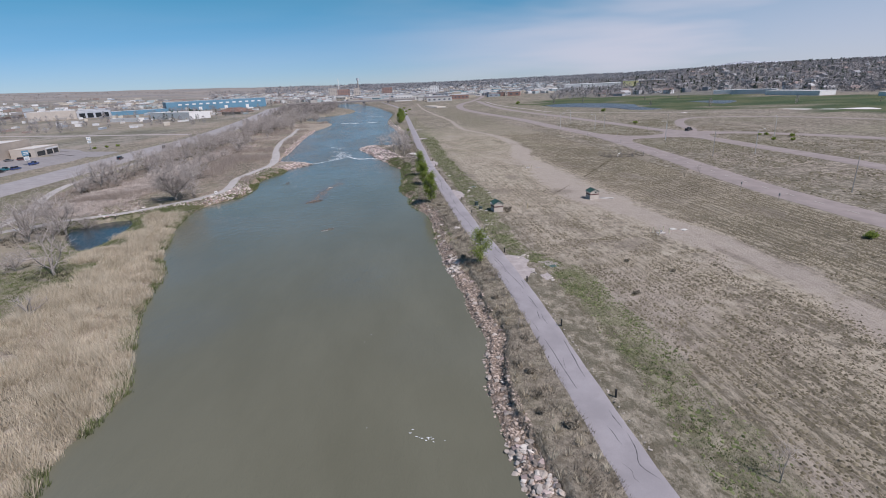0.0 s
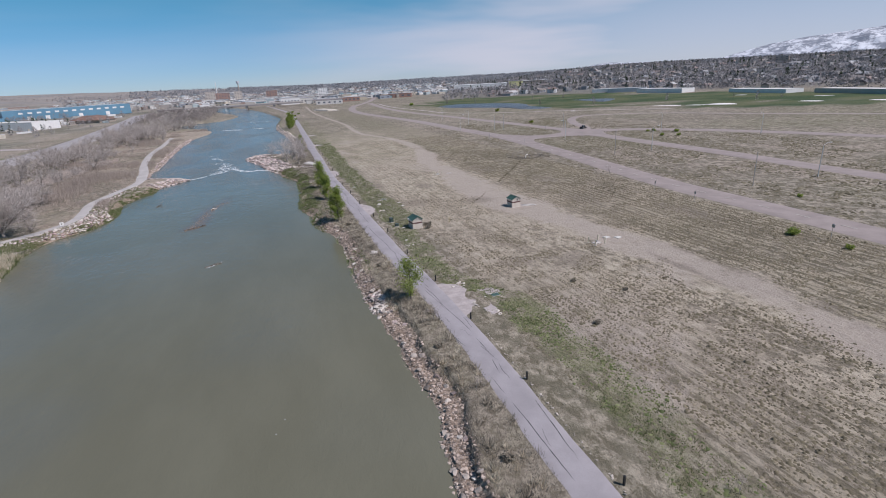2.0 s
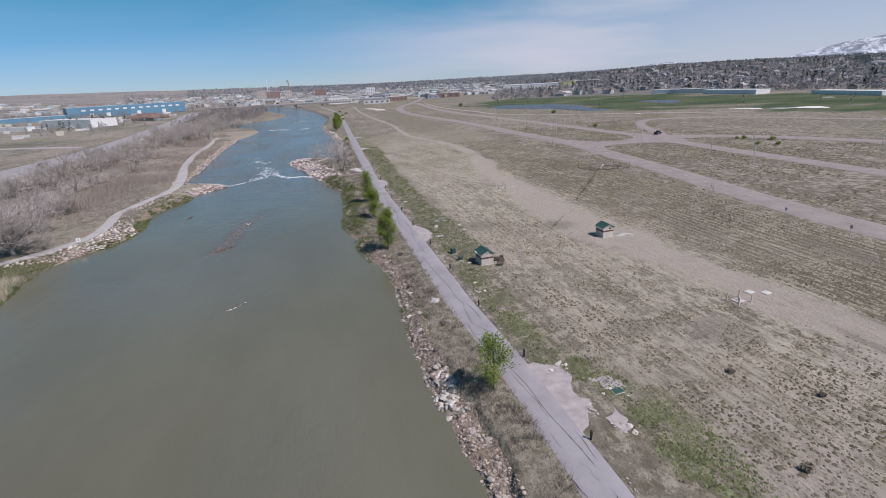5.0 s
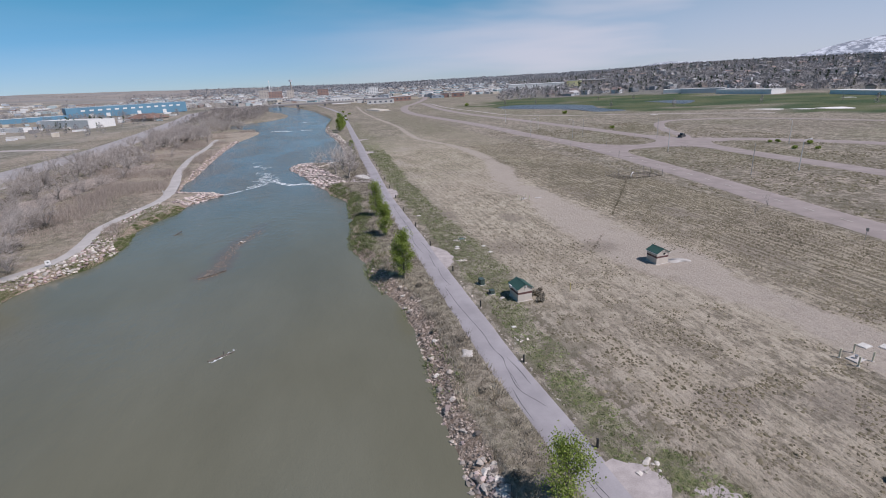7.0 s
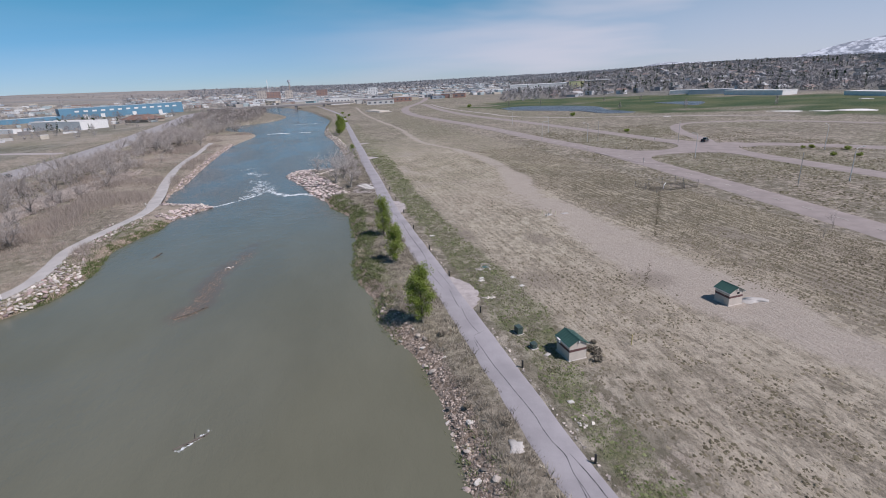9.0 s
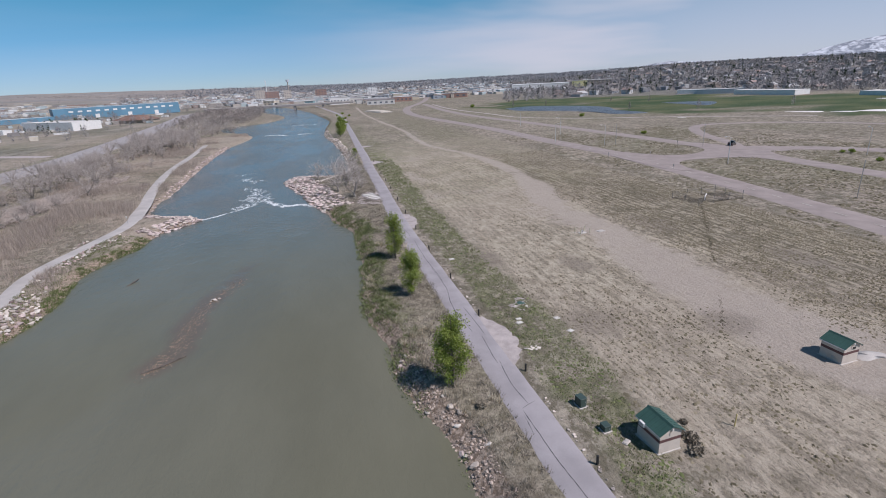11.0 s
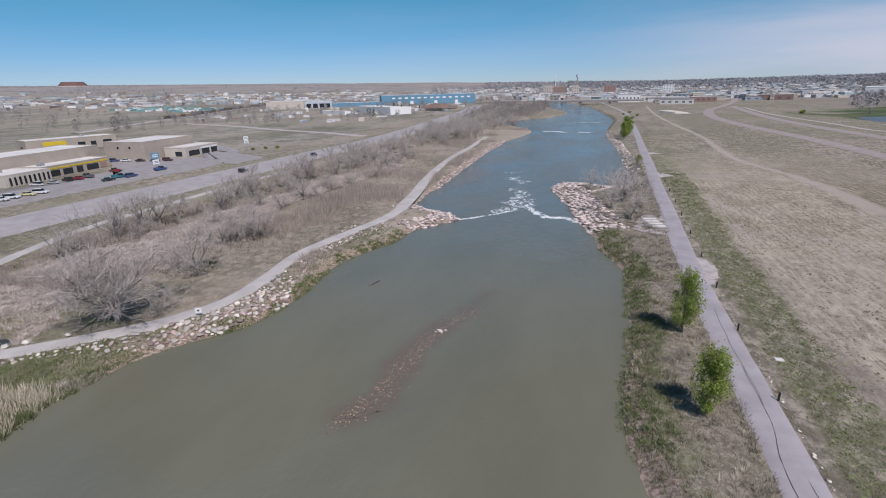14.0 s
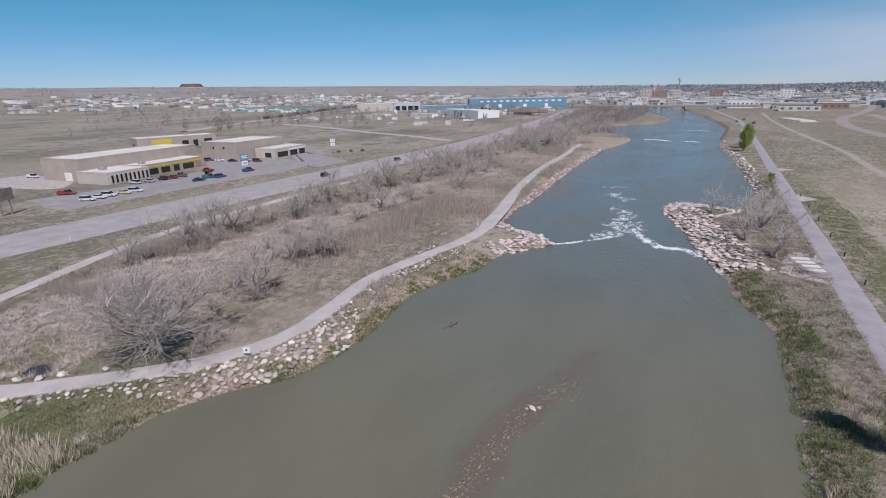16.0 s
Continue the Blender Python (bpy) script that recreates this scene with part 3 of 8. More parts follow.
    green = np.maximum(green, 0.42 * (x < -56) * (y < 600) * smooth(value_noise(xy, 22, 38), 0.45, 0.75))
    green = np.maximum(green, 0.45 * (x > 110) * smooth(value_noise(xy, 40, 39), 0.4, 0.8))
    green = np.maximum(green, 0.8 * (x < -94) * (x > -150) * (y > 120) * (y < 420) * smooth(value_noise(xy, 9, 48) * 0.6 + value_noise(xy, 3.5, 106) * 0.4, 0.38, 0.62))
    low_bank = (x < -48) & (x > -90) & (y > 134) & (y < 160)
    green = np.maximum(green, 0.95 * low_bank * smooth(value_noise(xy, 4, 47), 0.15, 0.4))
    straw = ((x < -28) & (x > -125)) * smooth(value_noise(xy, 16, 41), 0.25, 0.6) * (y < 520)
    straw = np.maximum(straw, 0.55 * (x < -150) * smooth(value_noise(xy, 60, 42), 0.25, 0.6))
    straw = np.maximum(straw, 0.4 * field * smooth(value_noise(xy, 30, 43), 0.4, 0.8))
    olive = np.maximum(smooth(x + 6 * wob, 62, 72) * (1 - smooth(x, 93, 99)), (1 - smooth(x + 8 * wob, 36, 48)) * (1 - smooth(y, 65, 90))) * (x > 20)
    # Mask of the painted haze, growing with distance.
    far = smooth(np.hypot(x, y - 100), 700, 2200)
    az = np.degrees(np.arctan2(x, y - 110))
    wooded = smooth(az, 18, 30) * (1 - smooth(az, 100, 130)) * smooth(np.hypot(x, y - 110), 640, 760) * (1 - smooth(np.hypot(x, y - 110), 4200, 4700))
    steppe = (1 - smooth(x, -185, -165)) * (0.6 + 0.4 * smooth(y, 200, 420)) * (1 - 0.85 * smooth(np.hypot(x, y - 100), 1300, 2400))
    stubble = np.where(x < 62, np.interp(y, [20, 90, 130, 180, 300], [0.95, 0.9, 0.6, 0.45, 0.45]), np.interp(y, [60, 200, 300], [0.85, 0.8, 0.7]))
    bank = (x > 0) * (x < 19) * smooth(edge, 0.6, 1.6) * (1 - smooth(y, 330, 400)) * (1 - smooth(y, 218, 226) * (1 - smooth(y, 290, 300)) * smooth(-x, -12, -6))
    scorch = np.zeros(len(xy))
    for cx, cy, rx, ry in ((34.5, 139.5, 5.5, 5), (50, 133.5, 5, 4.5), (65.6, 54.3, 1.8, 3.2), (66.6, 96.6, 1.6, 3.0), (60, 74, 1.2, 9), (37, 88, 5, 3), (73, 120, 4, 9), (47, 84, 5, 5), (70, 176, 5, 10), (30, 168, 2.5, 6), (43, 160, 3, 6), (79, 148, 4, 8), (86, 100, 4, 12)):
        scorch = np.maximum(scorch, np.exp(-(((x - cx) / rx) ** 2 + ((y - cy) / ry) ** 2)))
    stony = (edge < 4) * (1 - smooth(edge, 1.6, 2.9)) * np.where((x < -28) & (y > 243), 0.6, 1.0) * (y < 420) * np.where((x < -28) & (y < 146), 0.0, 1.0)
    course = np.array([(165, 690), (195, 560), (243, 436), (323, 293), (420, 170), (640, 190), (545, 430), (490, 600), (320, 780)], float)
    c_in, c_edge = inside(xy, course), line_distance(xy, np.vstack([course, course[:1]]))
    golf = c_in * smooth(c_edge + 14 * wob, 2, 9) * smooth(0.6 * value_noise(xy, 55, 45) + 0.4 * value_noise(xy, 17, 46) + 0.003 * c_edge, 0.41, 0.58)
    ny, nx = gx.shape
    i = (np.arange(ny - 1)[:, None] * nx + np.arange(nx - 1)[None]).ravel()
    me = mesh_np("ground", np.column_stack([xy, z]), np.stack([i, i + 1, i + nx + 1, i + nx], 1))
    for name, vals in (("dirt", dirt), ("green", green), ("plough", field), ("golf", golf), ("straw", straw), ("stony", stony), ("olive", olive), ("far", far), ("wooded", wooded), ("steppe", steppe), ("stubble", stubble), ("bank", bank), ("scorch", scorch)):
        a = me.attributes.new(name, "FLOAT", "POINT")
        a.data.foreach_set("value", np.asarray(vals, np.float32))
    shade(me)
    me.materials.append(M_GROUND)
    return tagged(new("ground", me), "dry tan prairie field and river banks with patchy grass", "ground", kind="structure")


ground = build_ground()

BAR = spline([(-12.5, 190), (-15, 178), (-18.3, 170), (-20.2, 160), (-20.6, 154), (-22.5, 149)], 2)


FOAM = [([(-32.3, 229.5), (-29, 231.5), (-27, 233.5), (-24.5, 236), (-22, 238.5), (-20, 241.5)], 0.95, 0.62), ([(-15.5, 246.5), (-13.5, 241.8), (-11.5, 238.8), (-9.5, 236.4), (-6.5, 236.8), (-4, 235.8), (-2.2, 233.6)], 1.9, 0.60), ([(-10.5, 237.4), (-8, 236.6), (-5.5, 237)], 1.5, 0.70),
        ([(-23.5, 241), (-19, 245.5), (-15.5, 250)], 3.8, 0.47), ([(-20, 246), (-17, 256)], 5.0, 0.44), ([(-22, 252), (-19.5, 262), (-23.5, 271)], 5.0, 0.43), ([(-22, 284), (-24.5, 288), (-27.5, 292)], 4.8, 0.46), ([(-31, 303), (-26, 306)], 3.6, 0.41),
        ([(-34, 486), (-27, 485.5), (-19, 478)], 2.2, 0.9), ([(-9, 479), (-2, 477)], 2.0, 0.95), ([(-17, 577), (4, 572)], 2.2, 0.7), ([(-16.6, 115.4), (-14.6, 116.2), (-12.8, 118.6)], 0.45, 0.62)]


def build_water():
    xs, ys = np.arange(-92, 24, 1.0), np.concatenate([np.arange(-250, 20, 15.0), np.arange(20, 110, 3.0), np.arange(110, 320, 1.0), np.arange(320, 600, 3.0), np.arange(600, 1200, 12.0)])
    gx, gy = np.meshgrid(xs, ys)
    xy = np.column_stack([gx.ravel(), gy.ravel()])
    d = line_distance(xy, BAR)
    shoal = (1 - smooth(d, 0.0, 5.6)) * (0.5 + 0.8 * value_noise(xy, 3.5, 97)) * (0.45 + 0.55 * smooth(-xy[:, 0], 13, 19))
    # Drives the ripples and also the painted sky tint upstream.
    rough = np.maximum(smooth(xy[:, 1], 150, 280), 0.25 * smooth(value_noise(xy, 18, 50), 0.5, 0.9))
    shoal = np.maximum(shoal, 0.55 * (1 - smooth(line_distance(xy, np.array([(-16.0, 395.0), (-10.0, 330.0)])), 1, 11)))
    foam = np.zeros(len(xy))
    for line, wide, much in FOAM:
        foam = np.maximum(foam, much * (1 - smooth(line_distance(xy, spline(line, 1.0)), 0.0, wide * 1.6)))
    swell = 0.10 * smooth(foam, 0.2, 0.9) * (value_noise(xy, 1.9, 91) - 0.2)
    ny, nx = gx.shape
    i = (np.arange(ny - 1)[:, None] * nx + np.arange(nx - 1)[None]).ravel()
    me = mesh_np("river", np.column_stack([xy, WATER + swell]), np.stack([i, i + 1, i + nx + 1, i + nx], 1))
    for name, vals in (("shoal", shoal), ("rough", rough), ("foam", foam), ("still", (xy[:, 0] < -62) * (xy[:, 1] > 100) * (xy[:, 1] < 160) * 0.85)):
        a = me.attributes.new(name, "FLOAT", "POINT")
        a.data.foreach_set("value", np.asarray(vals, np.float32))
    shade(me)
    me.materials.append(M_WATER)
    return tagged(new("river", me), "murky olive-brown river with ripples, foam and shoal", "river", kind="structure")


river = build_water()

# ---- roads and paths ----
ribbon("trail", trail_line + np.array([-0.18, 0.0]), 3.4, 0.012, M_TRAIL, "cracked lilac-grey asphalt riverside trail", "path", wob=0.22, flare=0.3)
ribbon("left_trail", left_trail_line, 2.9, -0.03, M_CONC, "pale concrete trail along the riprap bank", "path", level=None)
ribbon("footpath", foot_line, 2.2, 0.05, M_CONC, "narrow pale path beside the highway", "path")
ribbon("highway", high_line, 21.0, 0.04, M_HIGHWAY, "wide worn grey highway", "road")
ribbon("road_near", road_a_line, 8.4, 0.03, M_ROAD, "pinkish chip-sealed empty road across the field", "road")
ribbon("road_far", road_b_line, 7.5, 0.05, M_ROAD, "pinkish chip-sealed side road", "road")
ribbon("road_bend", road_c_line, 8.0, 0.08, M_ROAD, "pinkish road bending away from the junction", "road")
ribbon("service_road", service_line, 5.0, 0.05, M_ROAD, "narrow worn service track by the golf course", "road")
ribbon("golf_path", spline(SIDE_PATH, 6), 2.6, 0.06, M_GRAVEL, "thin pale path along the golf course", "path")

# ---- building kit ----
def empty(name, x, y, z, turn=0.0, label="", category="", group=""):
    ob = new(name)
    ob.matrix_basis = pose(x, y, z, 0, 0, turn)
    ob.empty_display_size = 0.3
    return tagged(ob, label, category, group)


def part(name, bm, mat, parent, label="", smooth_it=False):
    me = bpy.data.meshes.new(name)
    bm.normal_update()
    bm.to_mesh(me)
    bm.free()
    if smooth_it:
        shade(me)
    me.materials.append(mat)
    ob = new(name, me)
    ob.parent = parent
    return tagged(ob, label)


def child(name, me, parent, m=None):
    ob = new(name, me)
    ob.parent = parent
    if m is not None:
        ob.matrix_basis = m
    return ob


def add_box(bm, size, at, bevel=0.0, turn=0.0):
    m = Matrix.Translation(at) @ Matrix.Rotation(turn, 4, "Z") @ Matrix.Diagonal((*size, 1))
    made = bmesh.ops.create_cube(bm, size=1.0, matrix=m)
    if bevel:
        edges = list({e for v in made["verts"] for e in v.link_edges})
        bmesh.ops.bevel(bm, geom=edges, offset=bevel, segments=1, affect="EDGES")
    return bm


def box(size, at=(0, 0, 0), bevel=0.0, turn=0.0):
    return add_box(bmesh.new(), size, at, bevel, turn)


def add_tube(bm, a, b, r0, r1, seg=8, caps=True):
    a, b = Vector(a), Vector(b)
    m = Matrix.Translation((a + b) / 2) @ (b - a).to_track_quat("Z", "Y").to_matrix().to_4x4()
    bmesh.ops.create_cone(bm, cap_ends=caps, segments=seg, radius1=r0, radius2=r1, depth=(b - a).length, matrix=m)
    return bm


def tube(a, b, r0, r1=None, seg=8):
    return add_tube(bmesh.new(), a, b, r0, r0 if r1 is None else r1, seg)


def add_prism(bm, outline, y0, y1):
    """An outline in x and z, drawn out along y."""
    lo = [bm.verts.new((x, y0, z)) for x, z in outline]
    hi = [bm.verts.new((x, y1, z)) for x, z in outline]
    bm.faces.new(lo)
    bm.faces.new(hi[::-1])
    n = len(outline)
    for i in range(n):
        bm.faces.new((lo[i], hi[i], hi[(i + 1) % n], lo[(i + 1) % n]))
    bmesh.ops.recalc_face_normals(bm, faces=bm.faces)
    return bm


def gz(x, y):
    return float(ground_height(np.array([[x, y]], float))[0])


def stuff(name, verts, faces, mat, label, category, tone=None, parent=None, flat=True):
    me = shade(mesh_np(name, verts, faces), flat)
    if tone is not None:
        a = me.attributes.new("tone", "FLOAT", "POINT")
        a.data.foreach_set("value", np.asarray(tone, np.float32))
    me.materials.append(mat)
    ob = new(name, me)
    if parent is not None:
        ob.parent = parent
        return tagged(ob, label, kind="stuff")
    return tagged(ob, label, category, kind="stuff")


def blade_arrays(at, height, spread, count, width, lean, rng, up=0.0):
    """Tufts of single blades: places, heights and spreads by tuft. Returns vertices, triangles and a tone by tuft."""
    n = len(at)
    height, spread = np.broadcast_to(height, n), np.broadcast_to(spread, n)
    base = np.repeat(at, count, 0)
    h, s = np.repeat(height, count) * (0.6 + 0.5 * rng.rand(n * count)), np.repeat(spread, count)
    a, r = rng.rand(n * count) * 2 * np.pi, np.sqrt(rng.rand(n * count)) * s * 0.5
    out = np.stack([np.cos(a), np.sin(a), 0 * a], 1)
    root = base + out * r[:, None]
    b = rng.rand(n * count) * np.pi
    side = np.stack([np.cos(b), np.sin(b), 0 * b], 1) * (width * (0.6 + 0.8 * rng.rand(n * count)))[:, None] * 0.5
    tip = root + out * (lean * h * (0.3 + rng.rand(n * count)))[:, None] + np.array([0, 0, 1.0]) * h[:, None]
    root[:, 2] -= 0.05
    v = np.stack([root - side, root + side, tip], 1).reshape(-1, 3)
    f = np.arange(len(v)).reshape(-1, 3)
    return v, f, np.repeat(np.repeat(rng.rand(n), count), 3)


def leaf_material(name, dark, mid, light, rough=0.7, through_light=0.0):
    """Foliage with a tone by clump and by leaf."""
    m, nt, p = material(name)
    tone = n_math(nt, "ADD", n_math(nt, "MULTIPLY", n_attr(nt, "tone"), 0.65), n_math(nt, "MULTIPLY", n_island(nt), 0.35))
    c = n_mix(nt, n_range(nt, tone, 0.1, 0.55), dark, mid)
    c = n_mix(nt, n_range(nt, tone, 0.55, 0.95), c, light)
    feed(nt, p.inputs["Base Color"], c)
    p.inputs["Roughness"].default_value = rough
    p.inputs["Specular IOR Level"].default_value = 0.25
    if through_light:
        tr, mix = nt.nodes.new("ShaderNodeBsdfTranslucent"), nt.nodes.new("ShaderNodeMixShader")
        feed(nt, tr.inputs["Color"], c)
        mix.inputs[0].default_value = through_light
        out = nt.nodes["Material Output"]
        link(nt, p.outputs[0], mix.inputs[1])
        link(nt, tr.outputs[0], mix.inputs[2])
        link(nt, mix.outputs[0], out.inputs["Surface"])
    return m


M_LEAF = leaf_material("fresh_leaves", (0.15, 0.20, 0.037), (0.28, 0.35, 0.075), (0.44, 0.50, 0.15), 0.5, 0.45)
M_CONIFER = leaf_material("dark_conifer", (0.025, 0.04, 0.02), (0.04, 0.06, 0.03), (0.07, 0.09, 0.04))
M_REED = leaf_material("dry_reeds", (0.35, 0.295, 0.205), (0.57, 0.49, 0.37), (0.74, 0.667, 0.525))
M_CATTAIL = leaf_material("matted_cattail", (0.34, 0.28, 0.245), (0.56, 0.48, 0.425), (0.70, 0.62, 0.55))
M_WEED = leaf_material("dry_weeds", (0.085, 0.072, 0.046), (0.165, 0.142, 0.092), (0.33, 0.285, 0.195))
M_VERGE = leaf_material("olive_weeds", (0.085, 0.074, 0.046), (0.15, 0.13, 0.084), (0.25, 0.22, 0.145))
M_BUSH = leaf_material("dark_dry_bush", (0.14, 0.12, 0.09), (0.25, 0.218, 0.168), (0.40, 0.35, 0.27))
M_TURF = leaf_material("lush_turf", (0.10, 0.13, 0.05), (0.18, 0.22, 0.085), (0.30, 0.335, 0.16), 0.7, 0.25)
M_GRASS = leaf_material("spring_grass", (0.092, 0.115, 0.046), (0.168, 0.198, 0.08), (0.295, 0.315, 0.155), 0.7, 0.25)
M_SAGE = leaf_material("grey_brush", (0.125, 0.11, 0.086), (0.265, 0.232, 0.185), (0.49, 0.432, 0.345))
M_WILLOW = leaf_material("willow_stems", (0.25, 0.205, 0.18), (0.42, 0.355, 0.30), (0.58, 0.50, 0.42))
M_FARWOOD = leaf_material("far_bare_woods", (0.17, 0.15, 0.14), (0.29, 0.255, 0.235), (0.40, 0.36, 0.32))
M_HILLWOOD = leaf_material("hillside_woods", (0.185, 0.175, 0.175), (0.30, 0.28, 0.275), (0.42, 0.39, 0.37))
# Hillside woods made paler and bluer: aerial haze painted into the leaf tones.
M_HAZY_RIDGE = leaf_material("hazed_ridge_woods", (0.20, 0.205, 0.22), (0.27, 0.275, 0.285), (0.335, 0.335, 0.34))
M_TWIG = plain("grey_twigs", (0.47, 0.415, 0.375), 0.85, vary=0.2, scale=3)
M_BARK = plain("rough_bark", (0.20, 0.165, 0.135), 0.9, vary=0.2, scale=4, bump=0.03)
M_GREYBARK = plain("grey_cottonwood_bark", (0.33, 0.295, 0.265), 0.9, vary=0.25, scale=3, bump=0.03)
M_ROCK = plain("pale_riprap_stone", (0.50, 0.435, 0.375), 0.85, vary=0.15, scale=2.0, bump=0.05, random_by="object")
M_ROCKS = plain("pale_rubble_stone", (0.51, 0.44, 0.385), 0.85, vary=0.25, scale=2.0, bump=0.05, random_by="island")
M_PINK = plain("pink_quartzite", (0.45, 0.36, 0.33), 0.85, vary=0.24, scale=2.0, bump=0.05, random_by="object")
M_TANS = plain("tan_rubble_stone", (0.36, 0.29, 0.24), 0.88, vary=0.3, scale=2.0, bump=0.05, random_by="island")
M_PINKS = plain("pink_rubble_stone", (0.46, 0.375, 0.345), 0.85, vary=0.28, scale=2.0, bump=0.05, random_by="island")
M_TANROCK = plain("grey_tan_stone", (0.33, 0.285, 0.245), 0.88, vary=0.28, scale=2.0, bump=0.05, random_by="object")
M_REDROCK = plain("red_brown_quartzite", (0.37, 0.27, 0.25), 0.85, vary=0.24, scale=2.0, bump=0.05, random_by="object")
M_WETSTONE = plain("wet_brown_gravel", (0.29, 0.185, 0.12), 0.6, vary=0.3, scale=3, bump=0.02, random_by="object")
M_WETSTONES = plain("wet_brown_gravel_bed", (0.28, 0.18, 0.12), 0.6, vary=0.35, scale=3, bump=0.02, random_by="island")
M_WHITEROCK = plain("white_limestone", (0.57, 0.515, 0.455), 0.85, vary=0.16, scale=2.0, bump=0.04, random_by="object")
M_SLAB = plain("cast_concrete", (0.50, 0.46, 0.42), 0.8, vary=0.12, scale=2, bump=0.01)
M_WHITE = plain("white_paint", (0.78, 0.76, 0.73), 0.5, vary=0.06, scale=2)
M_LID = plain("chalky_lid_concrete", (0.62, 0.59, 0.54), 0.8, vary=0.1, scale=3)
M_BEIGE = plain("beige_block_wall", (0.56, 0.49, 0.42), 0.85, vary=0.07, scale=3, bump=0.01)
M_BROWN = plain("brown_block_band", (0.13, 0.065, 0.06), 0.85, vary=0.1, scale=3)
M_GREENROOF = plain("green_metal_roof", (0.045, 0.105, 0.085), 0.5, metal=0.0, vary=0.12, scale=2)
M_GREENBOX = plain("dull_green_enamel", (0.05, 0.08, 0.07), 0.5, vary=0.1, scale=3)
M_BLACK = plain("black_post_paint", (0.02, 0.02, 0.02), 0.6, vary=0.15, scale=5)
M_STEEL = plain("galvanised_steel", (0.46, 0.46, 0.46), 0.42, metal=0.7, vary=0.08, scale=4)
M_LAMPPOST = plain("pale_lamp_post", (0.58, 0.58, 0.57), 0.5, vary=0.08, scale=2)
M_WOODPOLE = plain("weathered_pole_wood", (0.22, 0.18, 0.15), 0.9, vary=0.2, scale=5, bump=0.01)
M_YELLOW = plain("faded_yellow_paint", (0.58, 0.46, 0.20), 0.5, vary=0.1, scale=3)
M_GLASS = plain("dark_window_glass", (0.025, 0.03, 0.035), 0.12, vary=0.1, scale=1)
M_RUBBER = plain("black_rubber", (0.02, 0.02, 0.02), 0.8, vary=0.1, scale=8)
M_RIM = plain("alloy_rim", (0.45, 0.45, 0.46), 0.35, metal=0.8, vary=0.06, scale=8)
M_LAMP = plain("clear_lamp_lens", (0.75, 0.75, 0.72), 0.2, vary=0.05, scale=8)
M_TAIL = plain("red_lamp_lens", (0.35, 0.01, 0.01), 0.25, vary=0.05, scale=8)
M_FOAM = plain("white_river_foam", (0.66, 0.68, 0.68), 0.6, vary=0.08, scale=3, bump=0.05)
M_CRACK = plain("dark_crack_filler", (0.035, 0.033, 0.035), 0.7, vary=0.1, scale=5)
M_MARK = plain("faded_road_paint", (0.58, 0.54, 0.46), 0.7, vary=0.14, scale=3)
M_DRIFT = plain("wet_driftwood", (0.115, 0.095, 0.078), 0.8, vary=0.2, scale=5, bump=0.02)
M_GOLFWATER, _nt, _p = material("golf_pond_water")
feed(_nt, _p.inputs["Base Color"], n_mix(_nt, n_noise(_nt, n_coord(_nt), 0.05, 3), (0.085, 0.10, 0.115), (0.12, 0.135, 0.15)))
_p.inputs["Roughness"].default_value = 0.3
link(_nt, n_bump(_nt, n_noise(_nt, n_coord(_nt), 0.5, 4, 0.6), 1.0, 1.6), _p.inputs["Normal"])
M_SAND = plain("white_bunker_sand", (0.80, 0.77, 0.72), 0.9, vary=0.05, scale=0.4)
M_ROOFWHITE = plain("white_roof_membrane", (0.66, 0.63, 0.58), 0.7, vary=0.10, scale=0.3)
M_TAN = plain("tan_stucco", (0.40, 0.34, 0.285), 0.85, vary=0.07, scale=0.8)
M_TANLIGHT = plain("light_tan_panel", (0.52, 0.46, 0.40), 0.8, vary=0.07, scale=0.8)
M_YELLOWBAND = plain("yellow_fascia", (0.66, 0.47, 0.03), 0.55, vary=0.06, scale=1)
M_BLUEWALL = plain("blue_metal_siding", (0.13, 0.27, 0.37), 0.5, vary=0.08, scale=0.2)
M_BRICK = plain("red_brown_brick_far", (0.34, 0.22, 0.18), 0.9, vary=0.12, scale=0.3)
M_GREYMETAL = plain("grey_metal_siding", (0.47, 0.49, 0.52), 0.5, vary=0.08, scale=0.3)
M_SHINGLE = plain("brown_roof_shingle", (0.22, 0.14, 0.11), 0.9, vary=0.15, scale=0.6)


def hull_rock(seed, flat=0.66, points=21):
    """An angular stone: the hull of scattered points."""
    rng = np.random.RandomState(seed)
    bm = bmesh.new()
    for _ in range(points):
        d = rng.randn(3)
        d *= (0.47 + 0.05 * rng.rand()) / np.linalg.norm(d)
        bm.verts.new((d[0] * (1 + 0.25 * rng.rand()), d[1], d[2] * flat))
    res = bmesh.ops.convex_hull(bm, input=bm.verts)
    loose = [v for v in bm.verts if not v.link_faces]
    bmesh.ops.delete(bm, geom=loose, context="VERTS")
    bmesh.ops.recalc_face_normals(bm, faces=bm.faces)
    me = bpy.data.meshes.new("rock")
    bm.to_mesh(me)
    bm.free()
    return me


ROCK_SHAPES = [hull_rock(s) for s in range(7)]
ROCK_ARRAYS = []
for me in ROCK_SHAPES:
    me.calc_loop_triangles()
    vv = np.array([v.co[:] for v in me.vertices])
    ff = np.array([t.vertices[:] for t in me.loop_triangles])
    ROCK_ARRAYS.append((vv, ff))


def rock_meshes(mats):
    """The stone shapes in each of the given materials."""
    out = []
    for k, mat in enumerate(mats):
        for me in ROCK_SHAPES:
            c = me.copy()
            c.materials.append(mat)
            out.append(c)
    return out


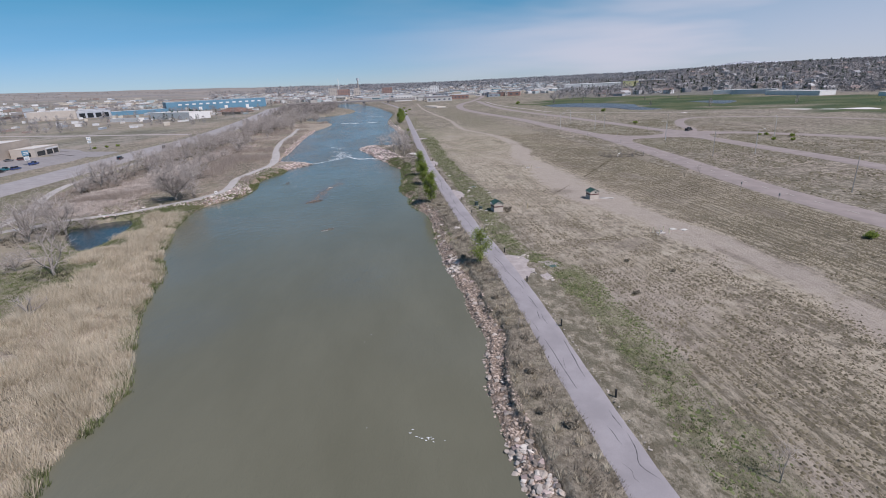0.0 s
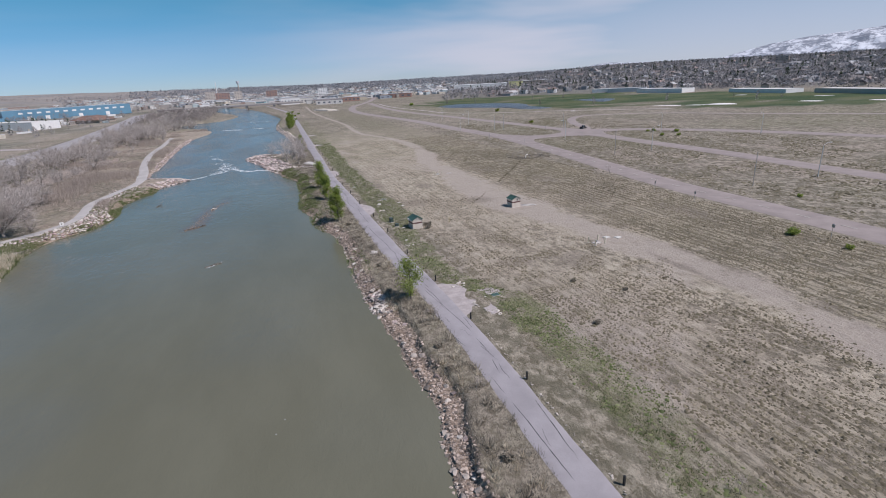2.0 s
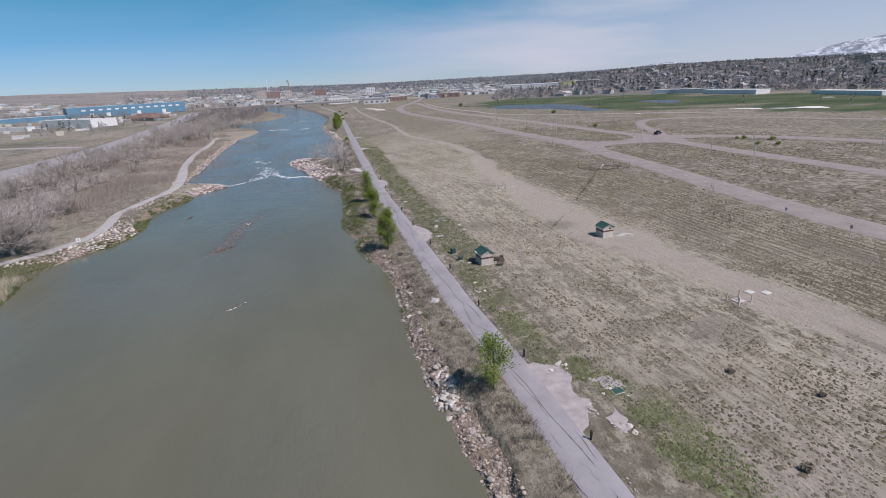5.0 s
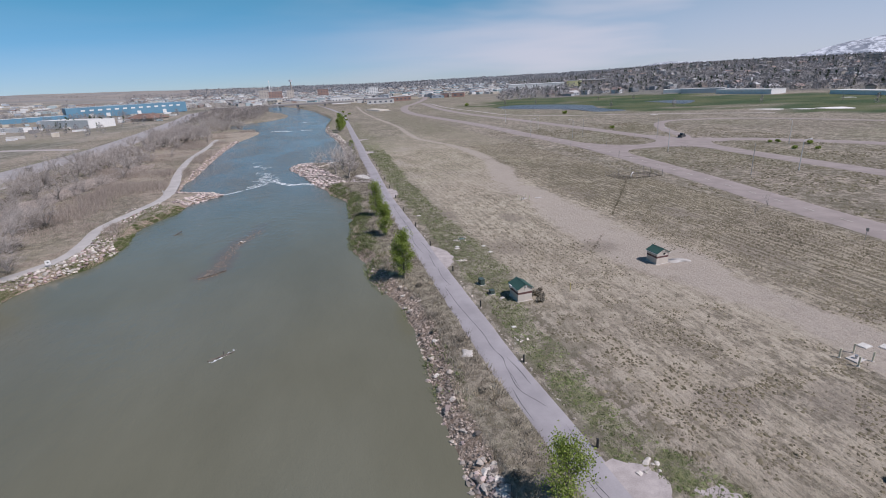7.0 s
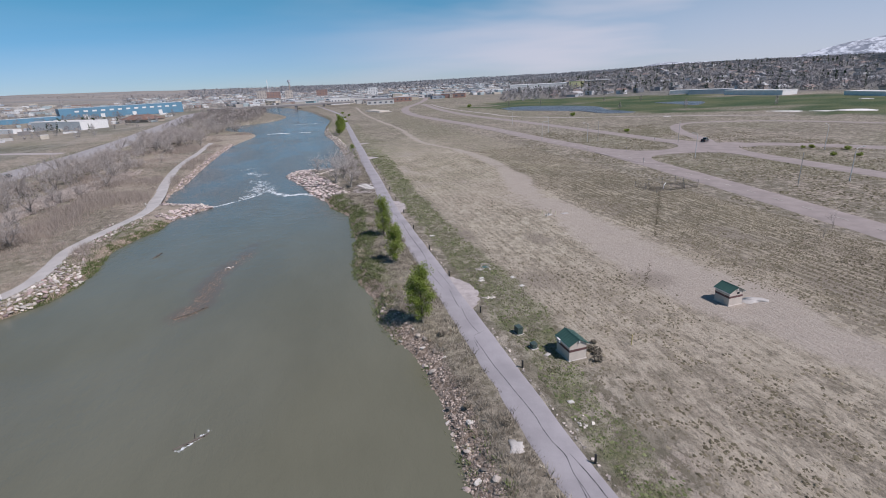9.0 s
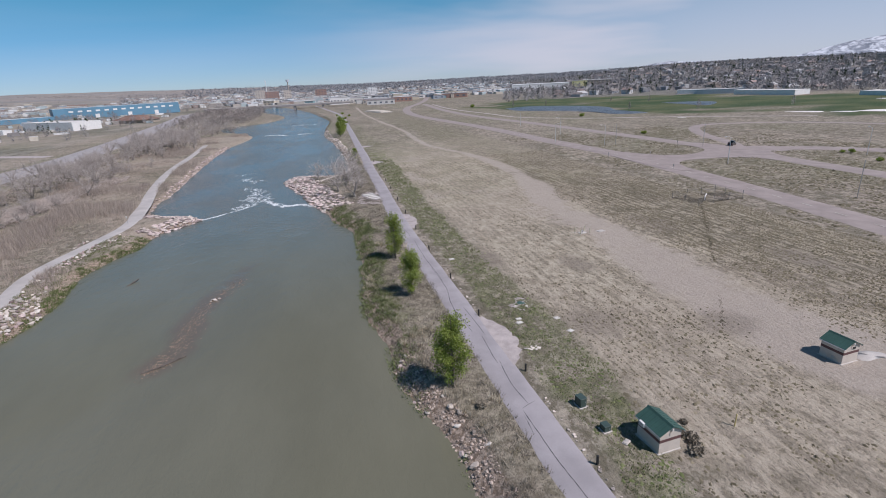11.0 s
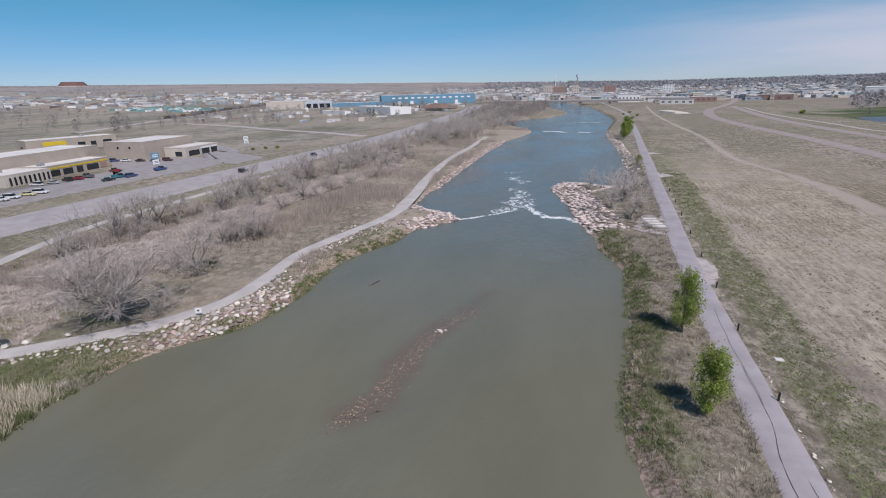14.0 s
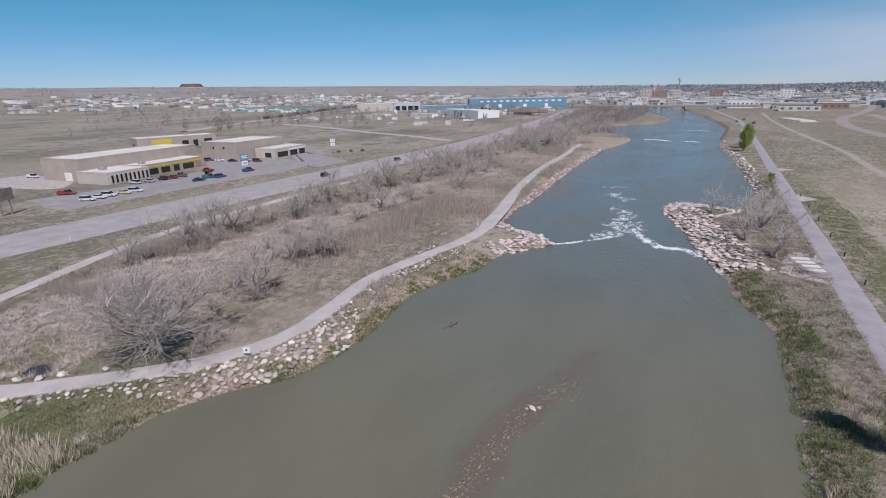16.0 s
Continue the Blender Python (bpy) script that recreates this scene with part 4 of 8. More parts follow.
def stone_pile(name, places, sizes, mats, rest_mat, label, singles=300, seed=0, squash=1.0, order=None):
    """A bank of stones: the first ones are stones of their own, the rest one joined mesh."""
    rng = np.random.RandomState(seed)
    top = empty(name, 0, 0, 0, 0, label, "rocks")
    shapes = rock_meshes(mats)
    n = min(singles, len(places))
    for p, s in zip(places[:n], sizes[:n]):
        m = Matrix.Translation(p) @ Euler((rng.randn() * 0.25, rng.randn() * 0.25, rng.rand() * 6.3)).to_matrix().to_4x4() @ Matrix.Diagonal((s, s * (0.75 + 0.35 * rng.rand()), s * squash, 1))
        child("rock", shapes[rng.randint(len(shapes))], top, m)
    vs, fs, k = [], [], 0
    for p, s in zip(places[n:], sizes[n:]):
        v, f = ROCK_ARRAYS[rng.randint(len(ROCK_ARRAYS))]
        a = rng.rand() * 6.3
        r = np.array([[np.cos(a), -np.sin(a), 0], [np.sin(a), np.cos(a), 0], [0, 0, 1]])
        vs.append(v * (s, s * (0.75 + 0.35 * rng.rand()), s * squash) @ r.T + p)
        fs.append(f + k)
        k += len(v)
    if vs:
        stuff("rubble", np.vstack(vs), np.vstack(fs), rest_mat, "", "", parent=top)
    return top


def shore(line, y0, y1, n, d0, d1, sign, rng, power=1.0):
    """Random places on a strip beside a shoreline, d0 to d1 metres up the land."""
    t = np.gradient(line, axis=0)
    t /= np.linalg.norm(t, axis=1)[:, None]
    ok = np.where((line[:, 1] > y0) & (line[:, 1] < y1))[0]
    i = ok[rng.randint(len(ok), size=n)]
    d = d0 + (d1 - d0) * rng.rand(n) ** power
    nrm = np.stack([t[i, 1], -t[i, 0]], 1) * sign
    xy = line[i] + nrm * d[:, None] + t[i] * (rng.rand(n, 1) - 0.5) * 3.0
    return xy, d


def with_z(xy, lift=0.0):
    return np.column_stack([xy, ground_height(xy) + lift])


# ---- trees ----
def grow(rng, a, d, length, radius, depth, out, spread=0.55, up=0.12, forks=(2, 4), droop=0.0):
    """Limbs as segments of (from, to, radius, radius, depth)."""
    d = d / np.linalg.norm(d)
    bend = d + rng.randn(3) * 0.12
    mid = a + bend / np.linalg.norm(bend) * length * 0.5
    end = mid + (d + rng.randn(3) * 0.15) * length * 0.5
    out.append((a, mid, radius, radius * 0.86, depth))
    out.append((mid, end, radius * 0.86, radius * 0.68, depth))
    if depth == 0:
        return
    for k in range(rng.randint(*forks)):
        nd = d + rng.randn(3) * spread + np.array([0, 0, up - droop])
        at = end if k else mid + (end - mid) * rng.rand()
        grow(rng, at, nd, length * (0.74 + 0.24 * rng.rand()), radius * (0.52 + 0.12 * rng.rand()), depth - 1, out, spread, up, forks, droop)


def segment_arrays(segs, least, seg=3):
    a, b = np.array([s[0] for s in segs]), np.array([s[1] for s in segs])
    r0, r1 = np.maximum([s[2] for s in segs], least), np.maximum([s[3] for s in segs], least * 0.7)
    d = b - a
    d /= np.linalg.norm(d, axis=1)[:, None] + 1e-9
    ref = np.where(np.abs(d[:, 2:3]) < 0.9, [[0, 0, 1.0]], [[1.0, 0, 0]])
    u = np.cross(d, ref)
    u /= np.linalg.norm(u, axis=1)[:, None]
    w = np.cross(d, u)
    vs = []
    for p, r in ((a, r0), (b, r1)):
        for k in range(seg):
            c, s = math.cos(2 * math.pi * k / seg), math.sin(2 * math.pi * k / seg)
            vs.append(p + (u * c + w * s) * np.asarray(r)[:, None])
    v = np.stack(vs, 1).reshape(-1, 3)
    base = np.arange(len(segs))[:, None] * 2 * seg
    quads = np.array([[k, (k + 1) % seg, seg + (k + 1) % seg, seg + k] for k in range(seg)])
    return v, (base[:, None] + quads[None]).reshape(-1, 4)


def limb(rng, a, d, length, r0, r1, pieces, level, out, up=0.0, wander=0.16):
    """A bending limb of several segments; returns its points and directions."""
    d = d / np.linalg.norm(d)
    pts = [(a, d)]
    for k in range(pieces):
        d = d + rng.randn(3) * wander + np.array([0, 0, up])
        d = d / np.linalg.norm(d)
        b = a + d * length / pieces
        ra, rb = r0 + (r1 - r0) * k / pieces, r0 + (r1 - r0) * (k + 1) / pieces
        out.append((a, b, ra, rb, level))
        a = b
        pts.append((a, d))
    return pts


def bare_tree(name, seed, height, label, stems=4, tilt=0.6, branches=8, twigs=6, least=0.017, trunk=0.17, mat=None):
    """A leafless tree: a short bole, spreading limbs, branches and long fine twigs."""
    rng = np.random.RandomState(seed)
    segs, H = [], height
    bole = limb(rng, np.array([0, 0, -0.3]), np.array([rng.randn() * 0.1, rng.randn() * 0.1, 1.0]), 0.16 * H + 0.3, trunk * 1.25, trunk, 3, 3, segs, 0.05, 0.08)
    spin = rng.rand() * 6.283
    for s in range(stems):
        az = spin + 6.283 * s / stems + rng.randn() * 0.3
        t = tilt * (0.45 + 0.8 * rng.rand())
        d = np.array([math.cos(az) * math.sin(t), math.sin(az) * math.sin(t), math.cos(t)])
        start = bole[2 + (s % 2)][0]
        main = limb(rng, start, d, H * (0.62 + 0.26 * rng.rand()), trunk * 0.72, trunk * 0.16, 7, 3, segs, 0.05, 0.13)
        for k in range(branches):
            i = 1 + int(rng.rand() ** 0.8 * 6)
            p, dd = main[i]
            side = np.cross(dd, rng.randn(3))
            side /= np.linalg.norm(side) + 1e-9
            bd = dd * (0.5 + 0.4 * rng.rand()) + side * (0.6 + 0.4 * rng.rand()) + np.array([0, 0, 0.12])
            br = limb(rng, p, bd, H * (0.20 + 0.22 * rng.rand()), trunk * 0.30, trunk * 0.09, 4, 2, segs, 0.03, 0.18)
            for m in range(twigs):
                q, qd = br[1 + rng.randint(4)]
                side = rng.randn(3)
                tw = limb(rng, q, qd * 0.8 + side * 0.55 + np.array([0, 0, 0.1]), H * (0.09 + 0.11 * rng.rand()), trunk * 0.09, trunk * 0.04, 2, 1, segs, 0.02, 0.2)
                for j in range(2):
                    limb(rng, tw[1 + (j % 2)][0], tw[1][1] + rng.randn(3) * 0.6, H * (0.05 + 0.07 * rng.rand()), trunk * 0.05, trunk * 0.03, 1, 0, segs)
    top = max(s[1][2] for s in segs)
    k = height / top
    segs = [(a * k, b * k, r0 * k, r1 * k, lv) for a, b, r0, r1, lv in segs]
    ob = empty(name, 0, 0, 0, 0, label, "tree", "bare trees on the river banks")
    for pname, sel, mt, ns in (("trunk", [s for s in segs if s[4] == 3], M_GREYBARK, 6), ("crown", [s for s in segs if s[4] < 3], mat or M_TWIG, 3)):
        v, f = segment_arrays(sel, least, ns)
        me = mesh_np(pname, v, f)
        me.materials.append(mt)
        child(pname, me, ob)
    return ob


def leafy_tree(name, seed, height, radius, label, leaves=4200, gap=0.0, size=0.165):
    """A young poplar: upright limbs in a pointed crown of many small leaves."""
    rng = np.random.RandomState(seed)
    segs = [(np.array([0, 0, -0.3]), np.array([0.05, 0.02, height * 0.5]), height * 0.018, height * 0.011, 5),
            (np.array([0.05, 0.02, height * 0.5]), np.array([0.0, 0.08, height * 0.96]), height * 0.011, 0.015, 5)]
    tips = []
    limbs = 40
    for i in range(limbs):
        f = 0.10 + 0.80 * (i + rng.rand()) / limbs
        a = rng.rand() * 6.283
        reach = radius * 1.12 * (1.02 - f) ** 0.62 * min(1.0, 0.5 + 3.2 * (f - 0.1)) * (0.6 + 0.55 * rng.rand())
        p0 = np.array([0.03, 0.03, height * f * 0.86])
        p1 = p0 + np.array([math.cos(a) * reach, math.sin(a) * reach, reach * (0.5 + 0.55 * rng.rand()) + 0.10 * height * f])
        p1[2] = min(p1[2], height * (0.99 - 0.05 * rng.rand()))
        mid = (p0 + p1) / 2 + rng.randn(3) * 0.1
        segs += [(p0, mid, 0.035, 0.022, 3), (mid, p1, 0.022, 0.01, 3)]
        tips += [(p0 + (p1 - p0) * s, reach) for s in (0.35, 0.6, 0.8, 1.0)]
    ob = empty(name, 0, 0, 0, 0, label, "tree", "young green trees by the trail")
    v, f = segment_arrays(segs, 0.012, 5)
    me = mesh_np("trunk", v, f)
    me.materials.append(M_BARK)
    child("trunk", me, ob)
    pick = rng.randint(len(tips), size=leaves)
    c = np.array([tips[i][0] for i in pick]) + rng.randn(leaves, 3) * np.array([0.23, 0.23, 0.27]) * (radius / 1.8)
    c[:, 2] = np.clip(c[:, 2], 0.25, height * 1.02)
    u, w = rng.randn(leaves, 3), rng.randn(leaves, 3)
    u /= np.linalg.norm(u, axis=1)[:, None]
    w -= u * (u * w).sum(1)[:, None]
    w /= np.linalg.norm(w, axis=1)[:, None]
    s = size * (0.6 + 0.7 * rng.rand(leaves, 1))
    q = np.stack([c - u * s * 0.6, c + w * s * 0.42, c + u * s * 0.6, c - w * s * 0.42], 1).reshape(-1, 4 * 3).reshape(-1, 3)
    tone = np.repeat(0.25 * rng.rand(leaves) + 0.75 * np.array([((i * 37) % 101) / 101 for i in pick]), 4)
    me = mesh_np("crown", q, np.arange(len(q)).reshape(-1, 4))
    at = me.attributes.new("tone", "FLOAT", "POINT")
    at.data.foreach_set("value", tone.astype(np.float32))
    me.materials.append(M_LEAF)
    child("crown", me, ob)
    return ob


def put(ob, x, y, turn=0.0, scale=1.0, z=None):
    ob.matrix_basis = Matrix.Translation((x, y, gz(x, y) if z is None else z)) @ Matrix.Rotation(radians(turn), 4, "Z")
    ob.scale = (scale,) * 3
    return ob


def again(ob, x, y, turn, scale, z=None):
    made = copy_thing(ob, Matrix.Translation((x, y, gz(x, y) if z is None else z)) @ Matrix.Rotation(radians(turn), 4, "Z"))
    made.scale = (scale,) * 3
    return made


put(leafy_tree("young_poplar", 1, 6.9, 2.3, "sparse yellow-green young poplar leaning over the trail edge", 4200, size=0.15), 16.1, 81.2)
put(leafy_tree("young_poplar", 2, 8.8, 2.25, "full bright green young poplar beside the trail", 8600), 12.6, 131.6)
put(leafy_tree("young_poplar", 3, 7.8, 2.15, "rounded bright green young poplar on the bank", 6600), 13.1, 157.0)
put(leafy_tree("young_poplar", 4, 9.3, 2.2, "tall bright green young poplar near the riverbank", 6800), 13.3, 174.6)
far_poplar = put(leafy_tree("young_poplar", 5, 13.0, 3.6, "dense green poplar clump upstream beside the trail", 3200, size=0.42), 19.5, 432)
again(far_poplar, 17.5, 418, 120, 0.8)
again(far_poplar, 21.5, 446, 220, 0.75)
again(far_poplar, 17.6, 310, 40, 0.42)

bare = [bare_tree("bare_cottonwood", 11, 9.0, "leafless grey cottonwood with a spreading crown", 6, 0.75, 9, 5, trunk=0.24),
        bare_tree("bare_cottonwood", 12, 9.0, "leafless grey cottonwood with several leaning stems", 5, 0.85, 9, 5, trunk=0.24),
        bare_tree("bare_cottonwood", 13, 9.0, "leafless brown-grey cottonwood with a forked trunk", 4, 0.55, 10, 5, trunk=0.27),
        bare_tree("bare_cottonwood", 14, 7.0, "low leafless thicket tree with many stems", 9, 0.9, 7, 5, trunk=0.15)]
big_bare = put(bare_tree("bare_cottonwood", 21, 12.6, "large leafless grey cottonwood spreading over the concrete trail", 10, 0.62, 13, 9, trunk=0.30), -64.3, 159.2, 0, 1.28)
big_bare.matrix_basis = big_bare.matrix_basis @ Matrix.Diagonal((1.28, 1.28, 0.9, 1))
PLACED = [(-68.7, 179.7, 0.97, 0), (-101.9, 178.9, 0.75, 1), (-104.8, 200.8, 1.05, 0), (-102.0, 191.3, 1.05, 1), (-101.8, 209.9, 0.82, 2), (-72.1, 197.8, 0.95, 3), (-73.1, 178.6, 0.5, 3), (-100.8, 214.9, 0.8, 3), (-106.5, 247.4, 0.8, 3),
          (-91.4, 244.4, 0.75, 2), (-108.6, 267.5, 0.85, 0), (-100.4, 271.0, 1.05, 1), (-76.3, 278.7, 0.93, 2), (-115.6, 291.2, 0.85, 1), (-105.3, 310.7, 0.9, 3), (-109.0, 321.9, 1.05, 0), (-97.6, 342.8, 0.97, 0), (-97.6, 390.8, 1.1, 1),
          (-92.6, 442.7, 1.3, 0), (-62.5, 94.5, 0.95, 2), (-72.0, 99.0, 0.6, 3), (-84.0, 133.0, 1.05, 0), (-81.0, 131.0, 0.95, 2), (-86.5, 126.0, 1.0, 2), (-83.0, 121.0, 0.9, 1), (-90.5, 122.0, 0.9, 3), (-79.0, 136.5, 0.7, 3), (-88.5, 130.0, 0.9, 1), (-80.5, 125.5, 0.85, 3), (-86.0, 216.0, 0.7, 3), (-75.0, 205.0, 0.7, 0), (-96.0, 150.0, 0.8, 1), (-105.0, 236.0, 0.9, 0), (-98.0, 224.0, 0.8, 1), (-107.0, 197.0, 0.9, 2), (-103.5, 205.5, 1.0, 1), (-99.0, 195.0, 0.7, 3), (-74.5, 194.0, 0.8, 2), (-70.0, 201.0, 0.7, 0), (-104.0, 184.0, 0.8, 3), (-66.0, 176.5, 0.6, 3), (-60.0, 162.5, 0.6, 3), (-84.0, 197.0, 0.6, 2), (-79.0, 262.0, 0.7, 3), (-83.0, 240.0, 0.8, 0)]
used = set()
for x, y, s, k in PLACED:
    if k not in used:
        used.add(k)
        put(bare[k], x, y, 30 * k, s * 1.15)
    else:
        again(bare[k], x, y, (x * 37 + y * 11) % 360, s * 1.15)
rng = np.random.RandomState(77)
for i in range(165):                                   # the wooded strip between trail and highway
    y = 205 + 330 * rng.rand() ** 0.8
    x = np.interp(y, [200, 260, 340, 430, 520], [-95, -100, -98, -92, -88]) + rng.randn() * np.interp(y, [200, 300, 520], [10, 9, 13])
    again(bare[rng.randint(4)], x, min(y, 535), rng.rand() * 360, 0.55 + 0.5 * rng.rand() + (0.3 if y > 400 else 0))
for i in range(22):
    again(bare[rng.randint(4)], -75 - 35 * rng.rand(), 540 + 300 * rng.rand(), rng.rand() * 360, 0.8 + 0.6 * rng.rand())
for x, y, s, k in [(0.7, 267.7, 0.85, 2), (6.5, 243.6, 1.3, 2), (10.7, 232.6, 1.15, 2), (9.5, 252, 1.15, 0), (12.5, 262, 1.0, 2), (13.5, 281, 0.8, 2), (16, 300, 0.7, 1), (14, 246, 0.6, 3), (15.5, 272, 0.65, 3), (17, 330, 0.6, 3)]:
    again(bare[k], x, y, (x * 91 + y * 7) % 360, s)
UNDER = np.array([(x, y) for x, y, s, k in PLACED])
dead = put(bare_tree("dead_tree", 31, 4.2, "fallen grey dead tree lying in the reeds", 5, 1.2, 5, 3, trunk=0.14), -55.2, 75.9)

# ---- reeds, brush and grass ----
rng = np.random.RandomState(5)
cand = np.column_stack([-30 - 48 * rng.rand(52000), -20 + 168 * rng.rand(52000)])
d_left = line_distance(cand, left_line)
inner = np.interp(cand[:, 1], [-20, 60, 90, 120, 133, 139, 142.5, 144.5], [20, 19, 15, 9, 7, 9, 8, 0])
keep = ~inside(cand, river_ring) & ~inside(cand, pond_ring) & (d_left < inner * (0.6 + 0.8 * value_noise(cand, 6, 61))) & (value_noise(cand, 3.2, 60) + 0.05 * d_left > 0.22) & (line_distance(cand, left_trail_line) > 3)
spots = with_z(cand[keep])
v, f, t = blade_arrays(spots, 0.55 + 1.5 * value_noise(spots[:, :2], 2.4, 62) ** 1.3, 0.85, 9, 0.065, 0.5, rng)
stuff("reed_bed", v, f, M_REED, "tall dry straw-coloured reeds along the water", "reeds", t * 0.5 + 0.5 * np.repeat(np.repeat(value_noise(spots[:, :2], 3.5, 63), 9), 3))

xy, d = shore(left_line, 18, 150, 1500, -0.35, 1.5, -1, rng)
xy = xy[value_noise(xy, 5, 90) > 0.45]
v, f, t = blade_arrays(with_z(xy), 0.55 + 0.4 * rng.rand(len(xy)), 0.7, 8, 0.10, 0.6, rng)
stuff("waterline_grass", v, f, M_GRASS, "ragged green grass where reeds meet the water", "grass", t)
edge_rng = np.random.RandomState(58)
xy, d = shore(right_line, 96, 212, 2300, -0.25, 3.2, 1, edge_rng, 1.6)
xy = xy[(value_noise(xy, 4, 91) + 0.25 * smooth(xy[:, 1], 120, 150) > 0.50) & (edge_rng.rand(len(xy)) < 0.35 + 0.65 * smooth(xy[:, 1], 110, 150))]
v, f, t = blade_arrays(with_z(xy), 0.20 + 0.28 * edge_rng.rand(len(xy)), 0.9, 8, 0.10, 0.9, edge_rng)
stuff("river_edge_grass", v, f, M_TURF, "ragged green grass hanging over the river bank", "grass", 0.25 + 0.75 * t)
xy, d = shore(left_line, 160, 214, 1500, -0.2, 2.4, -1, edge_rng, 1.3)
xy = xy[(value_noise(xy, 4, 92) > 0.42) & (line_distance(xy, left_trail_line) > 2.6)]
v, f, t = blade_arrays(with_z(xy), 0.25 + 0.25 * edge_rng.rand(len(xy)), 0.7, 8, 0.09, 0.6, edge_rng)
stuff("riprap_grass", v, f, M_TURF, "green grass between riprap stones and water", "grass", t)
cand = np.column_stack([-108 + 42 * rng.rand(30000), 144 + 170 * rng.rand(30000)])
mid_x, half = np.interp(cand[:, 1], [146, 170, 190, 230, 270, 306], [-85, -91, -89, -88, -85, -78]), np.interp(cand[:, 1], [144, 150, 175, 190, 240, 270, 310], [3, 11, 11, 7, 6, 7, 4])
keep = (np.abs(cand[:, 0] - mid_x) < half * (0.6 + 0.8 * value_noise(cand, 7, 64))) & (line_distance(cand, left_trail_line) > 2.2) & (line_distance(cand, foot_line) > 4) & ~inside(cand, pond2_ring)
spots = with_z(cand[keep])
lump = value_noise(spots[:, :2], 1.7, 65)
spots[:, 2] += 0.75 * lump ** 1.5
v, f, t = blade_arrays(spots, 0.2 + 0.3 * rng.rand(len(spots)), 1.0, 13, 0.055, 1.4, rng)
stuff("cattail_marsh", v, f, M_CATTAIL, "matted lumpy pale pinkish-brown cattail marsh", "reeds", 0.35 * t + 0.65 * np.repeat(np.repeat(lump, 13), 3))

cand = np.column_stack([-118 + 76 * rng.rand(40000), 165 + 330 * rng.rand(40000) ** 1.3])
keep = (line_distance(cand, left_trail_line) > 2.0) & (line_distance(cand, left_line) > 2.5) & ~inside(cand, river_ring) & (line_distance(cand, foot_line) > 3) & (cand[:, 0] > np.interp(cand[:, 1], [160, 260, 500], [-112, -114, -112]))
dense = value_noise(cand, 14, 66) + 0.35 * np.exp(-(((cand[:, 0] + 67) / 8) ** 2 + ((cand[:, 1] - 224) / 28) ** 2))
keep &= dense > 0.34
spots = with_z(cand[keep])
dk = dense[keep]
v, f, t = blade_arrays(spots, 0.3 + 2.6 * smooth(dk, 0.52, 0.9) * (0.5 + 0.6 * value_noise(spots[:, :2], 2.5, 92)), 1.2, 7, 0.07, 0.35, rng)
M_UNDER = leaf_material("dark_undergrowth", (0.05, 0.045, 0.032), (0.105, 0.092, 0.065), (0.20, 0.172, 0.125))
stuff("willow_brush", v, f, M_WILLOW, "leafless mauve-brown willow brush and dry grass", "brush", t * 0.6 + 0.4 * np.repeat(np.repeat(1 - dk, 7), 3))

hub = UNDER[rng.randint(len(UNDER), size=1500)] + rng.randn(1500, 2) * np.array([1.9, 2.2])
line_y = 168 + 330 * rng.rand(1700)
hub = np.vstack([hub, np.column_stack([np.interp(line_y, [168, 200, 260, 340, 500], [-105, -103, -104, -102, -94]) + rng.randn(1700) * 3.2, line_y])])
hub = hub[(line_distance(hub, left_trail_line) > 2.2) & (line_distance(hub, left_line) > 3) & (line_distance(hub, foot_line) > 2.2) & (value_noise(hub, 6, 105) > 0.35) & ~inside(hub, pond_ring)]
spots = with_z(hub)
v, f, t = blade_arrays(spots, 0.35 + 0.9 * rng.rand(len(spots)) ** 2, 0.95, 22, 0.06, 0.5, rng)
stuff("undergrowth", v, f, M_UNDER, "dark tangled undergrowth round the bare trees", "brush", t)

cand = np.column_stack([-114 + 66 * rng.rand(30000), 138 + 200 * rng.rand(30000)])
keep = (line_distance(cand, left_trail_line) > 1.9) & (line_distance(cand, left_line) > 2.5) & ~inside(cand, river_ring) & ~inside(cand, pond2_ring) & (line_distance(cand, foot_line) > 2)
spots = with_z(cand[keep])
v, f, t = blade_arrays(spots, 0.12 + 0.35 * value_noise(spots[:, :2], 2.2, 79) ** 2, 0.8, 7, 0.07, 0.8, rng)
stuff("dry_meadow", v, f, M_SAGE, "short tufts of dry grey-brown meadow grass", "grass", t * 0.5 + 0.5 * np.repeat(np.repeat(value_noise(spots[:, :2], 5, 80), 7), 3))

cand = np.column_stack([0 + 19 * rng.rand(38000), 5 + 320 * rng.rand(38000)])
d_r, d_t = line_distance(cand, right_line), line_distance(cand, trail_line)
lush = smooth(cand[:, 1] + 14 * (value_noise(cand, 9, 67) - 0.5), 134, 156) * (1 - smooth(d_r, 3.5, 6.5))
keep = ~inside(cand, river_ring) & (d_r > np.where(cand[:, 1] < 140, 1.9, 0.5)) & (d_t > 1.95) & ((cand[:, 1] < 222) | (cand[:, 0] > 9) | (rng.rand(len(cand)) < 0.2))
greenish = keep & (rng.rand(len(cand)) < lush * 0.9 * smooth(value_noise(cand, 3.5, 98), 0.28, 0.55))
spots = with_z(cand[keep & ~greenish])
v, f, t = blade_arrays(spots, 0.10 + 0.85 * value_noise(spots[:, :2], 1.5, 68) ** 3 + 0.1 * rng.rand(len(spots)), 0.75, 8, 0.055, 0.7, rng)
stuff("bank_brush", v, f, M_SAGE, "grey-brown dry brush and weeds on the bank", "brush", t * 0.55 + 0.45 * np.repeat(np.repeat(value_noise(spots[:, :2], 1.9, 69), 8), 3))
